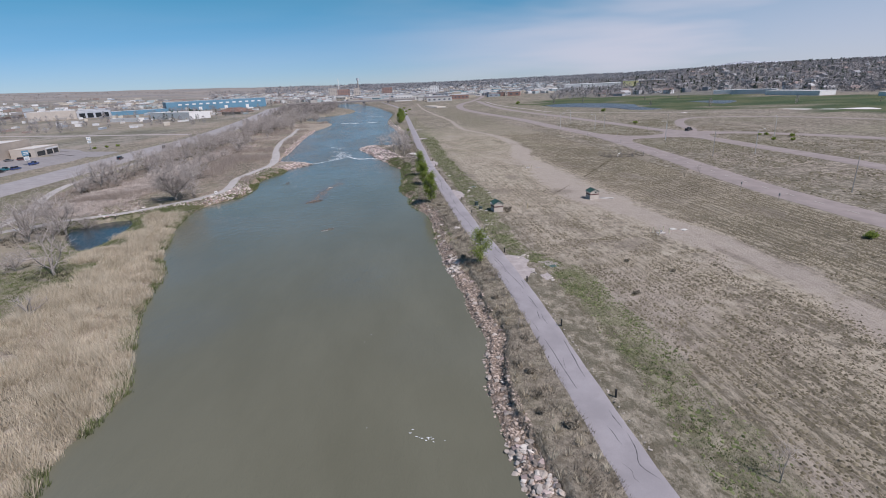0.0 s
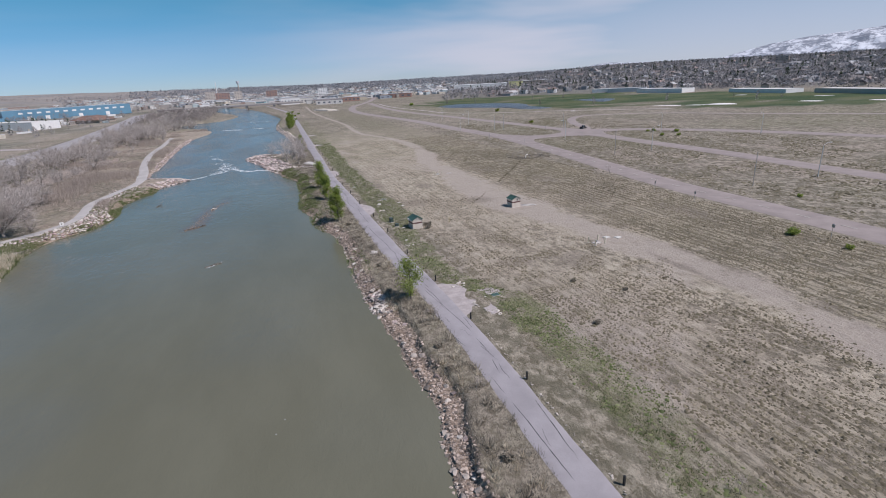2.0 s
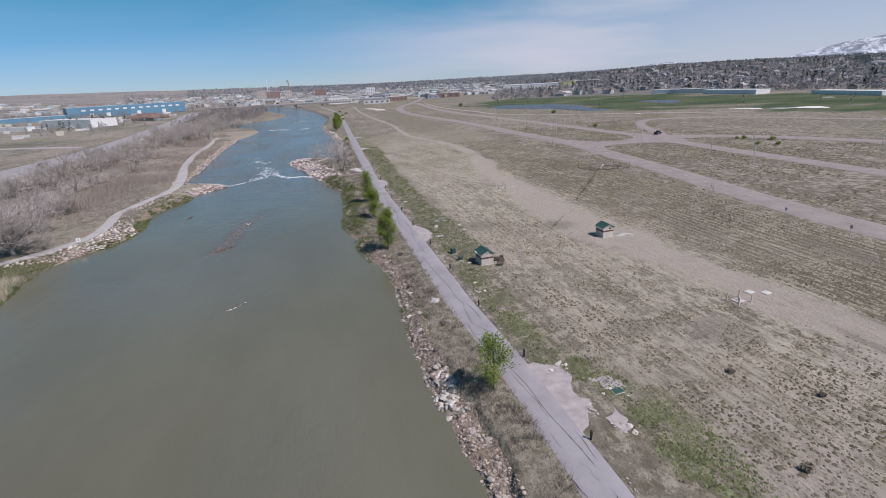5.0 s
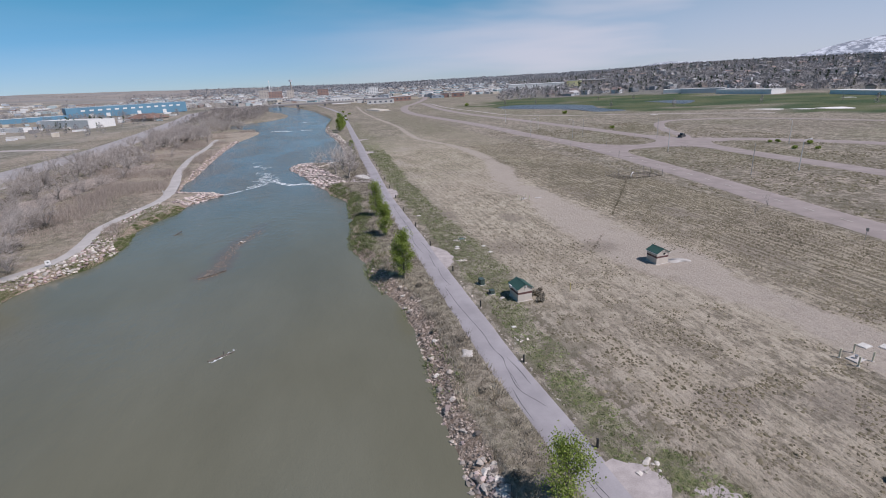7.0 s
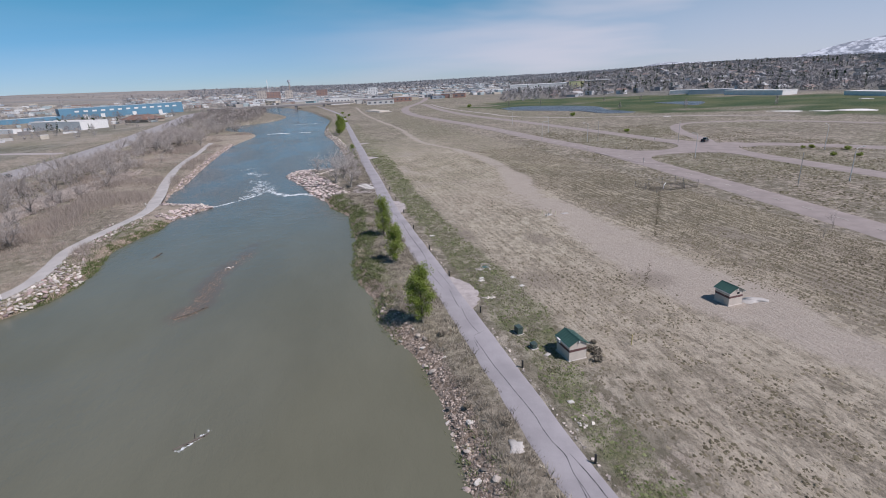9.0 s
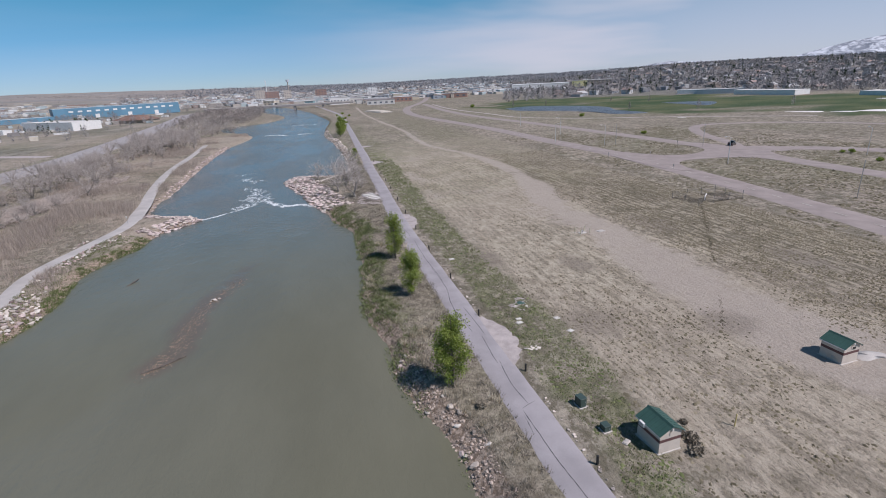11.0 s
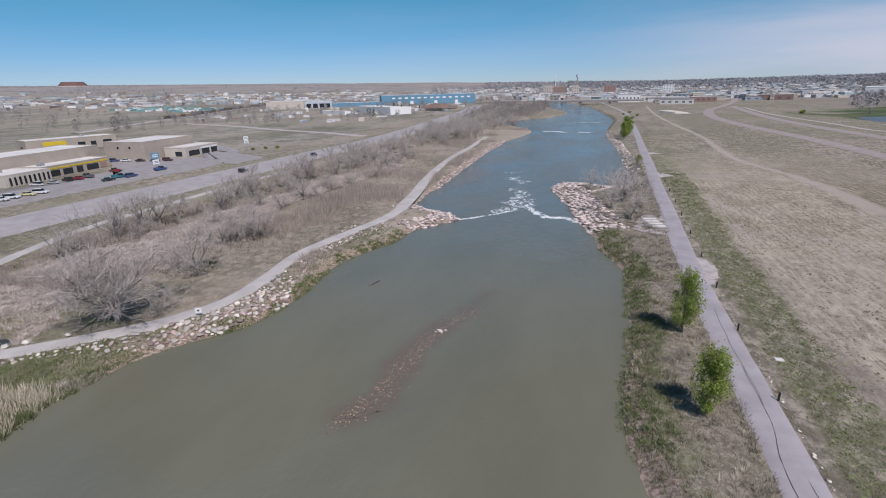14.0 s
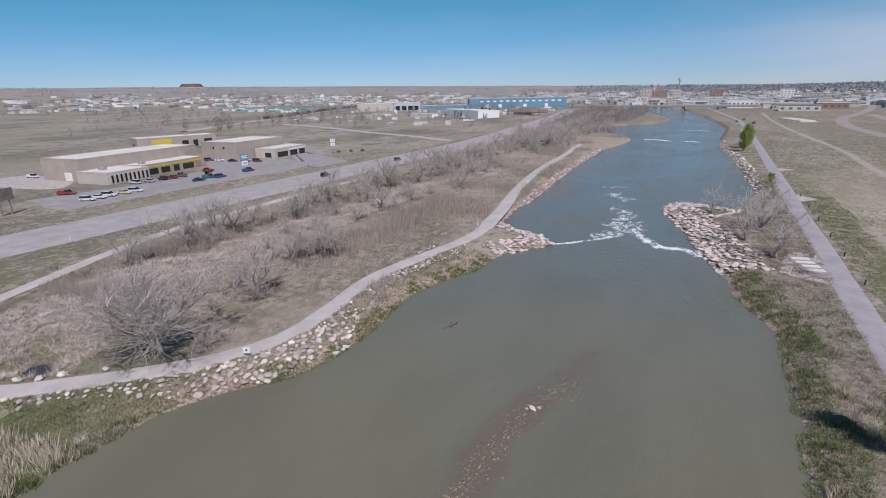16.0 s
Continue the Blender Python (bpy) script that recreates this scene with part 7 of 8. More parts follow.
# ---- buildings across the highway ----
def hall(name, x, y, turn, length, width, height, wall, roof, label, category="building", group="", openings=(), parapet=0.5, z=None):
    """A flat-roofed block; x runs along its front, which faces -y. openings: (side, from, to, bottom, top, kind)."""
    ob = empty(name, x, y, gz(x, y) if z is None else z, turn, label, category, group)
    part("wall", box((length, width, height + 0.6), (0, 0, height / 2 - 0.3), 0.05), wall, ob)
    part("roof", box((length - 0.5, width - 0.5, 0.25), (0, 0, height + 0.03), 0.02), roof, ob)
    for sx, sy, lx, ly in ((0, -1, length, 0.25), (0, 1, length, 0.25), (-1, 0, 0.25, width), (1, 0, 0.25, width)):
        part("parapet", box((lx + 0.06, ly, parapet), (sx * (length / 2 - 0.1), sy * (width / 2 - 0.1), height + parapet / 2 - 0.02)), wall, ob)
    for side, a, b, lo, hi, what in openings:
        s, h = (b - a), hi - lo
        c = (a + b) / 2
        mat = {"window": M_GLASS, "door": M_GLASS, "panel": M_WHITE, "fin": M_TANLIGHT, "band": M_YELLOWBAND, "garage": M_WHITE, "red": M_BRICK, "dark": M_GLASS}[what]
        d = 0.5 if what == "fin" else 0.16
        pname = {"dark": "window", "red": "fascia", "band": "fascia", "panel": "wall_panel"}.get(what, what)
        if side == "front":
            part(pname, box((s, d, h), (c, -width / 2 - 0.02, (lo + hi) / 2), 0.02), mat, ob)
        elif side == "back":
            part(pname, box((s, d, h), (c, width / 2 + 0.02, (lo + hi) / 2), 0.02), mat, ob)
        elif side == "right":
            part(pname, box((d, s, h), (length / 2 + 0.02, c, (lo + hi) / 2), 0.02), mat, ob)
        else:
            part(pname, box((d, s, h), (-length / 2 - 0.02, c, (lo + hi) / 2), 0.02), mat, ob)
    return ob


def roof_unit(parent, x, y, z, size=(2.4, 1.8, 1.2)):
    u = part("roof_unit", box(size, (x, y, z + size[2] / 2), 0.05), M_STEEL, parent)
    part("fan_guard", tube((x, y, z + size[2]), (x, y, z + size[2] + 0.12), 0.6, 0.55, 12), M_STEEL, u)


# fronts face the highway (turn 94 puts the front to +x)
big = hall("warehouse", -234, 262, 96, 58, 22, 8.6, M_TAN, M_ROOFWHITE, "long tan warehouse with a flat white roof", openings=[("left", -6, -2, 0.2, 3.6, "garage")])
cols = [("front", a, a + 0.75, 0.1, 3.7, "fin") for a in np.arange(-8.4, 8.2, 1.85)] + [("front", a + 0.85, a + 1.75, 0.5, 3.4, "window") for a in np.arange(-8.4, 7.2, 1.85)] + [("right", -6, 2, 0.3, 3.2, "window")]
office = hall("office_wing", -212, 242.5, 96, 18, 17, 4.2, M_TANLIGHT, M_ROOFWHITE, "low office wing with white fins between dark windows", openings=cols)
roof_unit(office, -2, 3, 4.3)
shop = hall("shop_wing", -218, 268.5, 96, 33, 13, 4.2, M_TAN, M_ROOFWHITE, "low shop front with a yellow fascia and dark windows",
            openings=[("front", -15, 15.5, 3.1, 3.75, "band"), ("front", -14, -9, 0.3, 2.7, "window"), ("front", -7.5, -3, 0.3, 2.7, "window"), ("front", -1, 2, 0.2, 2.8, "window"), ("front", 4, 10, 0.3, 2.7, "window"), ("front", 11, 14.5, 0.3, 2.7, "red")])
roof_unit(shop, -11, 0, 4.3)
block = hall("tall_store", -226, 322, 94, 36, 24, 8.6, M_TAN, M_ROOFWHITE, "tall plain tan store building with flat roof", openings=[("left", -4, -3, 5.5, 6.6, "window"), ("left", 3, 4, 5.5, 6.6, "window")])
front = hall("store_front", -207, 330, 94, 26, 13, 4.5, M_TANLIGHT, M_ROOFWHITE, "low store front with dark windows and blue-white fascia",
             openings=[("front", -11, -3, 0.4, 3.0, "window"), ("front", -1, 5, 0.3, 3.0, "window"), ("front", 6.5, 11.5, 0.3, 3.0, "window"), ("front", -2, 12, 3.2, 4.0, "panel"), ("left", -4, 0, 0.4, 2.8, "window")])
yellow_hall = hall("parts_store", -316, 345, 70, 48, 18, 6.6, M_TAN, M_ROOFWHITE, "tan strip store with a yellow sign panel and dark entrances",
                   openings=[("front", -16, -4, 2.8, 5.6, "band"), ("front", 2, 6, 0.2, 4.2, "window"), ("front", 9, 12, 0.2, 4.2, "window"), ("front", 16, 21, 0.2, 4.5, "window"), ("left", -3, 2, 0.2, 3.4, "dark")])
roof_unit(yellow_hall, 8, 2, 6.7)


def gravel_pad(name, outline, z, mat, label, category):
    return patch(name, outline, z, mat, label, category, seed=len(name), lift=0.02)


gravel_pad("parking_lot", [(-200, 205), (-171, 203), (-167, 230), (-166, 262), (-163, 292), (-170, 316), (-198, 318), (-222, 305), (-226, 299), (-203, 287), (-199, 270), (-199, 250)], 0.05, M_LOT, "patched grey asphalt parking lot before the stores", "parking lot")
gravel_pad("side_street", [(-156, 300), (-156, 322), (-172, 326), (-196, 352), (-230, 372), (-300, 400), (-300, 390), (-232, 360), (-203, 342), (-190, 320), (-172, 302)], 0.045, M_LOT, "pale side street joining the highway", "road")
gravel_pad("dirt_yard", [(-268, 222), (-236, 216), (-214, 224), (-222, 232), (-250, 238), (-266, 236)], 0.04, M_GRAVEL, "reddish dirt yard behind the warehouse", "yard")
ribbon("far_street", spline([(-430, 560), (-330, 520), (-250, 478), (-190, 452), (-152, 430)], 8), 7.0, 0.05, M_GRAVEL, "pale gravel street crossing the open lots", "road")
RAIL = [(-440, 445), (-461, 490), (-490, 552), (-524, 630), (-546, 690), (-565, 748), (-588, 826), (-610, 940), (-642, 1080), (-690, 1250)]
ribbon("rail_bed", spline(RAIL, 10), 6.0, 0.35, M_GRAVEL, "low gravel rail embankment", "railway", thick=0.6, level=far_rise)

# ---- cars ----
PAINTS = {}


def paint(name, col):
    if name not in PAINTS:
        m, nt, p = material(name + "_car_paint")
        v = n_coord(nt)
        feed(nt, p.inputs["Base Color"], n_mix(nt, n_range(nt, n_noise(nt, v, 2.5, 4), 0.35, 0.7), col, tuple(c * 0.8 + 0.02 for c in col)))
        p.inputs["Roughness"].default_value, p.inputs["Coat Weight"].default_value = 0.35, 0.6
        PAINTS[name] = m
    return PAINTS[name]


def car(x, y, turn, colour, rgb, style="sedan", label=None, z=0.07):
    """A parked car with body, cabin glass, roof, wheels and lamps; its nose points to +x."""
    long, tall = {"sedan": (4.6, 1.42), "suv": (4.7, 1.75), "truck": (5.6, 1.85), "van": (5.0, 1.9)}[style]
    ob = empty("car", x, y, z, turn, label or f"parked {colour} {style} on asphalt", "car", "parked cars")
    mat, h, w = paint(colour, rgb), long / 2, 0.88
    low = [(-h, 0.32), (-h + 0.05, 0.72), (-h + 0.2, 0.92), (h - 1.25, 0.95), (h - 0.12, 0.78), (h, 0.5), (h - 0.05, 0.3)]
    bm = add_prism(bmesh.new(), low, -w, w)
    bmesh.ops.bevel(bm, geom=[e for e in bm.edges], offset=0.05, segments=1, affect="EDGES")
    body = part("body", bm, mat, ob)
    back = {"sedan": (-h + 0.75, -h + 1.35), "suv": (-h + 0.1, -h + 0.35), "truck": (-h + 2.3, -h + 2.45), "van": (-h + 0.1, -h + 0.25)}[style]
    fr = (h - 1.25, h - 2.0) if style != "van" else (h - 0.8, h - 1.5)
    cab = [(back[0], 0.9), (back[1], tall - 0.08), (fr[1], tall - 0.08), (fr[0], 0.9)]
    part("cabin_glass", add_prism(bmesh.new(), cab, -w + 0.1, w - 0.1), M_GLASS, ob)
    part("roof", box((fr[1] - back[1] + 0.1, 2 * w - 0.24, 0.07), ((fr[1] + back[1]) / 2, 0, tall - 0.06), 0.02), mat, ob)
    if style == "truck":
        part("bed_wall", box((2.1, 0.08, 0.5), (-h + 1.15, w - 0.05, 1.1), 0.01), mat, ob)
        part("bed_wall", box((2.1, 0.08, 0.5), (-h + 1.15, -w + 0.05, 1.1), 0.01), mat, ob)
        part("tailgate", box((0.08, 1.6, 0.5), (-h + 0.1, 0, 1.1), 0.01), mat, ob)
    for wx in (-h + 0.85, h - 0.9):
        for s in (-1, 1):
            t = part("wheel", tube((wx, s * (w - 0.2), 0.33), (wx, s * (w + 0.02), 0.33), 0.33, 0.33, 14), M_RUBBER, ob)
            part("rim", tube((wx, s * (w - 0.1), 0.33), (wx, s * (w + 0.035), 0.33), 0.19, 0.19, 10), M_RIM, t)
    for s in (-1, 1):
        part("headlight", box((0.06, 0.35, 0.14), (h - 0.02, s * 0.62, 0.66), 0.01), M_LAMP, ob)
        part("tail_light", box((0.06, 0.3, 0.16), (-h + 0.02, s * 0.66, 0.74), 0.01), M_TAIL, ob)
    return ob


WHITE, SILVER, REDC, BLUEC, BLACKC, GREYC, TEAL, YELLOWC = (0.72, 0.72, 0.72), (0.45, 0.46, 0.47), (0.28, 0.02, 0.02), (0.03, 0.07, 0.22), (0.015, 0.015, 0.018), (0.13, 0.13, 0.14), (0.02, 0.16, 0.20), (0.66, 0.62, 0.32)
for x, y, a, c, rgb, st in ((-178.6, 213.6, 24, "white", WHITE, "suv"), (-179.0, 217.4, 22, "white", WHITE, "sedan"), (-179.6, 221.0, 24, "white", WHITE, "suv"), (-178.9, 225.6, 20, "pale yellow", YELLOWC, "sedan"), (-178.5, 229.4, 24, "white", WHITE, "suv"),
                            (-195.8, 240.2, 185, "white", WHITE, "suv"), (-193.8, 244.6, 182, "silver", SILVER, "sedan"), (-193.6, 250.2, 176, "black", BLACKC, "suv"), (-193.0, 254.0, 184, "red", REDC, "sedan"), (-193.4, 258.2, 180, "grey", GREYC, "truck"),
                            (-177.0, 253.6, 70, "black", BLACKC, "sedan"), (-179.0, 260.2, 75, "teal", TEAL, "truck"), (-175.6, 262.6, 80, "dark blue", BLUEC, "suv"), (-194.6, 271.6, 170, "red", REDC, "truck"), (-177.6, 279.0, 85, "dark blue", BLUEC, "truck"),
                            (-226.0, 298.4, 30, "dark blue", BLUEC, "suv"), (-219.5, 299.4, 20, "white", WHITE, "sedan"), (-211.6, 300.4, 20, "black", BLACKC, "sedan"), (-204.5, 302.2, 20, "grey", GREYC, "sedan"), (-199.0, 304.5, 20, "maroon", (0.10, 0.02, 0.025), "suv"),
                            (-197.0, 217.0, 40, "red", REDC, "truck"), (-254, 233.5, 10, "white", WHITE, "truck")):
    car(x, y, a, c, rgb, st)
car(-136.2, 280.0, 95, "black", BLACKC, "suv", "black SUV standing on the highway", 0.09)
car(-133.0, 330.0, 95, "grey", GREYC, "suv", "grey SUV standing on the highway", 0.09)
car(169.5, 258.5, 30, "black", BLACKC, "truck", "dark pickup parked by the road junction", 0.1)


def tall_sign(x, y, turn, label, h, boards, posts=1):
    ob = empty("road_sign", x, y, 0, turn, label, "sign")
    for k in range(posts):
        part("pole", tube(((k - (posts - 1) / 2) * 3.0, 0, -0.2), ((k - (posts - 1) / 2) * 3.0, 0, h), 0.2, 0.16, 8), M_WOODPOLE if posts > 1 else M_STEEL, ob)
    for w, lo, hi, mat in boards:
        b = part("board", box((w, 0.35, hi - lo), (0, -0.1, (lo + hi) / 2), 0.04), mat, ob)
        for k in range(2 if posts == 1 else 0):
            part("lettering_bar", box((w * 0.7, 0.02, (hi - lo) * 0.14), (0, -0.29, lo + (hi - lo) * (0.35 + 0.3 * k))), M_WHITE if mat is not M_WHITE else M_BLUEWALL, b)
    return ob


tall_sign(-181.5, 281, 70, "tall blue and white store sign on a pole", 7.0, [(3.4, 4.6, 7.2, M_BLUEWALL), (2.6, 2.2, 4.2, M_WHITE)])
tall_sign(-183.6, 344.8, 60, "white double-panel sign on a thin pole", 7.8, [(2.6, 6.2, 8.0, M_WHITE), (2.4, 4.2, 5.8, M_WHITE)])
board = tall_sign(-180, 192.6, 110, "large weathered roadside billboard on two wooden posts", 7.4, [(6.0, 4.2, 7.6, M_WOODPOLE)], 2)
for x, y in ((-132.0, 184.0), (-128, 222), (-127, 300)):
    s = empty("road_marker", x, y, 0, 90, "small white marker post beside the highway", "marker")
    part("shaft", box((0.12, 0.12, 1.2), (0, 0, 0.5), 0.02), M_WHITE, s)
    part("plate", box((0.35, 0.04, 0.4), (0, -0.08, 1.1), 0.01), M_WHITE, s)

# ---- works and sheds up the valley ----
factory = hall("blue_factory", -316, 1062, 27, 180, 55, 16, M_BLUEWALL, M_ROOFWHITE, "long blue metal factory with a pale roof", "factory",
               openings=[("front", a, a + 6, 10, 12.5, "panel") for a in np.arange(-70, 84, 12)] + [("front", a, a + 6, 0.2, 6, "garage") for a in (-60, -36, 10, 50)])
hall("blue_annexe", -420, 960, 33, 90, 40, 6, M_BLUEWALL, M_ROOFWHITE, "low blue metal annexe with pale roof", "factory")
hall("white_warehouse", -268, 735, -39, 92, 30, 8.5, M_WHITE, M_ROOFWHITE, "bright white metal warehouse", "warehouse", openings=[("front", a, a + 5, 0.2, 5, "garage") for a in (-30, 0, 25)])
hall("white_shed", -330, 720, -30, 55, 9, 4.2, M_WHITE, M_ROOFWHITE, "long low white shed in the yard", "shed")
hall("beige_works", -510, 880, 24, 62, 40, 12, M_TANLIGHT, M_ROOFWHITE, "beige windowless works building", "warehouse")
hall("dark_works", -462, 905, 24, 46, 30, 10, M_GREYMETAL, M_ROOFWHITE, "grey works building with dark bays", "warehouse", openings=[("front", a, a + 8, 0.3, 7.5, "dark") for a in (-20, -9, 2, 12)])
lodge = hall("brown_lodge", -212, 800, -30, 46, 26, 3.6, M_TAN, M_SHINGLE, "low building under a brown hipped roof", "building")
bm = bmesh.new()
bmesh.ops.create_cone(bm, cap_ends=True, segments=4, radius1=34, radius2=12, depth=5.5, matrix=Matrix.Translation((0, 0, 6.4)) @ Matrix.Diagonal((1.0, 0.62, 1, 1)) @ Matrix.Rotation(radians(45), 4, "Z"))
part("hip_roof", bm, M_SHINGLE, lodge)
hall("grey_works", -560, 1010, 20, 120, 40, 8, M_GREYMETAL, M_ROOFWHITE, "grey flat works hall", "warehouse")


def wagon(x, y, turn, label, mat):
    ob = empty("rail_wagon", x, y, 0.4, turn, label, "rail wagon", "wagons of a standing freight train")
    bm = add_prism(bmesh.new(), [(-1.5, 1.2), (1.5, 1.2), (1.6, 3.9), (1.0, 4.4), (-1.0, 4.4), (-1.6, 3.9)], -6.6, 6.6)
    part("hopper", bm, mat, ob)
    for s in (-1, 1):
        part("end_sill", box((2.6, 0.4, 0.5), (0, s * 6.8, 1.1), 0.03), M_BLACK, ob)
        for yy in (-5, 5):
            part("wheel", tube((s * 0.75, yy, 0.5), (s * 0.9, yy, 0.5), 0.5, 0.5, 10), M_BLACK, ob)
    return ob


M_RUST = plain("rust_brown_wagon", (0.13, 0.09, 0.075), 0.8, vary=0.15, scale=0.8)
M_WAGON = plain("grey_hopper_wagon", (0.20, 0.19, 0.19), 0.7, vary=0.12, scale=0.8)
M_TANWAGON = plain("tan_hopper_wagon", (0.36, 0.29, 0.19), 0.7, vary=0.12, scale=0.8)
rail_line = spline(RAIL, 1)


def on_rails(y):
    """The place and turn of a wagon that stands at this y on the track."""
    x, x2 = (float(np.interp(yy, rail_line[:, 1], rail_line[:, 0])) for yy in (y, y + 5))
    return x, y, 0.4 + float(far_rise(np.array([[x, y]]))[0]), math.degrees(math.atan2(x - x2, 5))


wagons = []
for k in range(34):
    x, y, z, turn = on_rails(634 + 13.9 * k)
    if k < 3:
        wagons.append(wagon(x, y, turn, ("dark brown", "grey", "tan")[k] + " hopper wagon standing on the rails", (M_RUST, M_WAGON, M_TANWAGON)[k]))
    else:
        copy_thing(wagons[(0, 1, 1, 0, 2, 1, 0)[k % 7]], pose(x, y, z, 0, 0, turn))

# ---- bridge ----
bridge = empty("river_bridge", -45, 940, 0, -6, "low grey concrete road bridge over the river", "bridge")
part("deck", box((230, 12, 2.4), (0, 0, 5.4), 0.1), M_LOT, bridge)
for s in (-1, 1):
    part("rail", box((230, 0.3, 1.0), (0, s * 5.8, 7.0), 0.03), M_SLAB, bridge)
for px in (-78, -28, 22, 66):
    part("pier", box((3.0, 10, 9.0), (px, 0, 0.3), 0.2), M_LOT, bridge)


# ---- the town ----
def vary_material(name, cols, rough=0.8):
    """One material whose tone differs from object to object."""
    m, nt, p = material(name)
    r = nt.nodes.new("ShaderNodeValToRGB")
    r.color_ramp.interpolation = "CONSTANT"
    while len(r.color_ramp.elements) < len(cols):
        r.color_ramp.elements.new(0.5)
    for i, c in enumerate(cols):
        r.color_ramp.elements[i].position, r.color_ramp.elements[i].color = i / len(cols), (*c, 1)
    link(nt, n_random(nt), r.inputs[0])
    grime = n_noise(nt, n_coord(nt), 0.4, 4)
    feed(nt, p.inputs["Base Color"], n_mix(nt, n_range(nt, grime, 0.4, 0.75, 0.0, 0.25), r.outputs[0], (0.2, 0.18, 0.16)))
    p.inputs["Roughness"].default_value = rough
    return m


M_YELLOWPALE = plain("pale_yellow_render", (0.80, 0.73, 0.38), 0.8, vary=0.06, scale=0.3)
M_TOWNWALL = vary_material("town_walls", [(0.50, 0.46, 0.41), (0.33, 0.20, 0.16), (0.62, 0.60, 0.57), (0.42, 0.36, 0.30), (0.30, 0.34, 0.38), (0.55, 0.48, 0.38), (0.25, 0.40, 0.42), (0.70, 0.69, 0.67)])
M_TOWNROOF = vary_material("town_roofs", [(0.60, 0.58, 0.56), (0.36, 0.35, 0.35), (0.25, 0.22, 0.21), (0.70, 0.69, 0.67), (0.42, 0.40, 0.38)])
M_HOUSEWALL = vary_material("house_walls", [(0.60, 0.58, 0.54), (0.45, 0.40, 0.34), (0.36, 0.30, 0.26), (0.66, 0.66, 0.66), (0.40, 0.42, 0.44), (0.52, 0.47, 0.38)])
M_HOUSEROOF = vary_material("house_roofs", [(0.20, 0.18, 0.17), (0.27, 0.23, 0.20), (0.34, 0.33, 0.33), (0.16, 0.15, 0.15), (0.30, 0.22, 0.19), (0.45, 0.44, 0.43)])
rng = np.random.RandomState(123)
unit_window = bpy.data.meshes.new("window")
bm = box((1, 1, 1))
bm.to_mesh(unit_window)
bm.free()
unit_window.materials.append(plain("far_window_glass", (0.13, 0.14, 0.16), 0.2, vary=0.1, scale=1))


def town_block(x, y, turn, l, w, h, label, wall=None, storeys=1, cols=3, name="town_building"):
    ob = empty(name, x, y, float(far_rise(np.array([[x, y]], float))[0]) - 0.3, turn, label, "building", "buildings of the town")
    part("wall", box((l, w, h), (0, 0, h / 2)), wall or M_TOWNWALL, ob)
    part("roof", box((l + 0.6, w + 0.6, 0.5), (0, 0, h + 0.2)), M_TOWNROOF, ob)
    for s in range(storeys):
        for c in range(cols):
            cw = l / max(cols, 1)
            child("window", unit_window, ob, Matrix.Translation((-l / 2 + cw * (c + 0.5), -w / 2 - 0.05, h * (s + 0.5) / storeys)) @ Matrix.Diagonal((cw * 0.42, 0.3, h / storeys * 0.32, 1)))
    return ob


for x, y, w, h, mat, st, cl, lab in ((-127, 1566, 26, 30, M_TANLIGHT, 8, 4, "pale office tower in the town centre"), (-90, 1468, 34, 26, M_BRICK, 7, 5, "broad brown brick tower in the town centre"), (-52, 1470, 18, 28, M_TANLIGHT, 8, 3, "slim tan tower in the town centre"),
                                     (34, 1571, 30, 25, M_BRICK, 6, 4, "brick office block in the town centre"), (154, 1362, 23, 25, M_WHITE, 7, 4, "white office tower with rows of windows"), (186, 1358, 16, 18, M_TANLIGHT, 5, 3, "small tan office block"),
                                     (53, 1020, 34, 12, M_WHITE, 1, 6, "long white warehouse at the edge of town"), (84, 1030, 24, 10, M_ROOFWHITE, 1, 4, "pale shed at the edge of town"), (118, 994, 52, 6, M_TANLIGHT, 1, 8, "long low cream building at the edge of town"),
                                     (160, 988, 36, 8, M_TOWNWALL, 1, 5, "low blue-grey building at the edge of town"), (112, 915, 44, 7, M_TOWNWALL, 1, 5, "low grey-roofed workshop near the road"), (485, 1113, 118, 14, M_WHITE, 1, 0, "very long white-roofed hall before the hillside"),
                                     (534, 1034, 30, 15, M_YELLOWPALE, 2, 0, "tall pale yellow building before the hillside"), (593, 1057, 52, 12, M_TAN, 3, 7, "long tan school building before the hillside"), (1218, 949, 30, 19, M_TAN, 4, 3, "tan arched tower on the hillside")):
    town_block(x, y, math.degrees(math.atan2(x, y - 100)) * -1, w, w * 0.6, h, lab, mat, st, cl)
mast = empty("radio_mast", -49, 1490, 0, 0, "dark antenna mast on a tower roof", "mast")
part("shaft", tube((0, 0, 0), (0, 0, 50), 1.6, 1.2, 8), M_TAN, mast)
part("drum", tube((0, 0, 47), (0, 0, 53), 4.0, 4.0, 12), M_GREYMETAL, mast)
mast2 = empty("radio_mast", -102, 1467, 0, 0, "thin white radio mast in town", "mast")
part("shaft", tube((0, 0, 0), (0, 0, 55), 1.0, 0.5, 6), M_WHITE, mast2)
part("dish", tube((0, -1.2, 50), (0, -1.6, 50), 1.4, 1.4, 10), M_WHITE, mast2)
NAMES = ["low flat-roofed town building", "two-storey town building with a flat roof", "long pale warehouse in town", "small brick-coloured town building"]
placed = 0
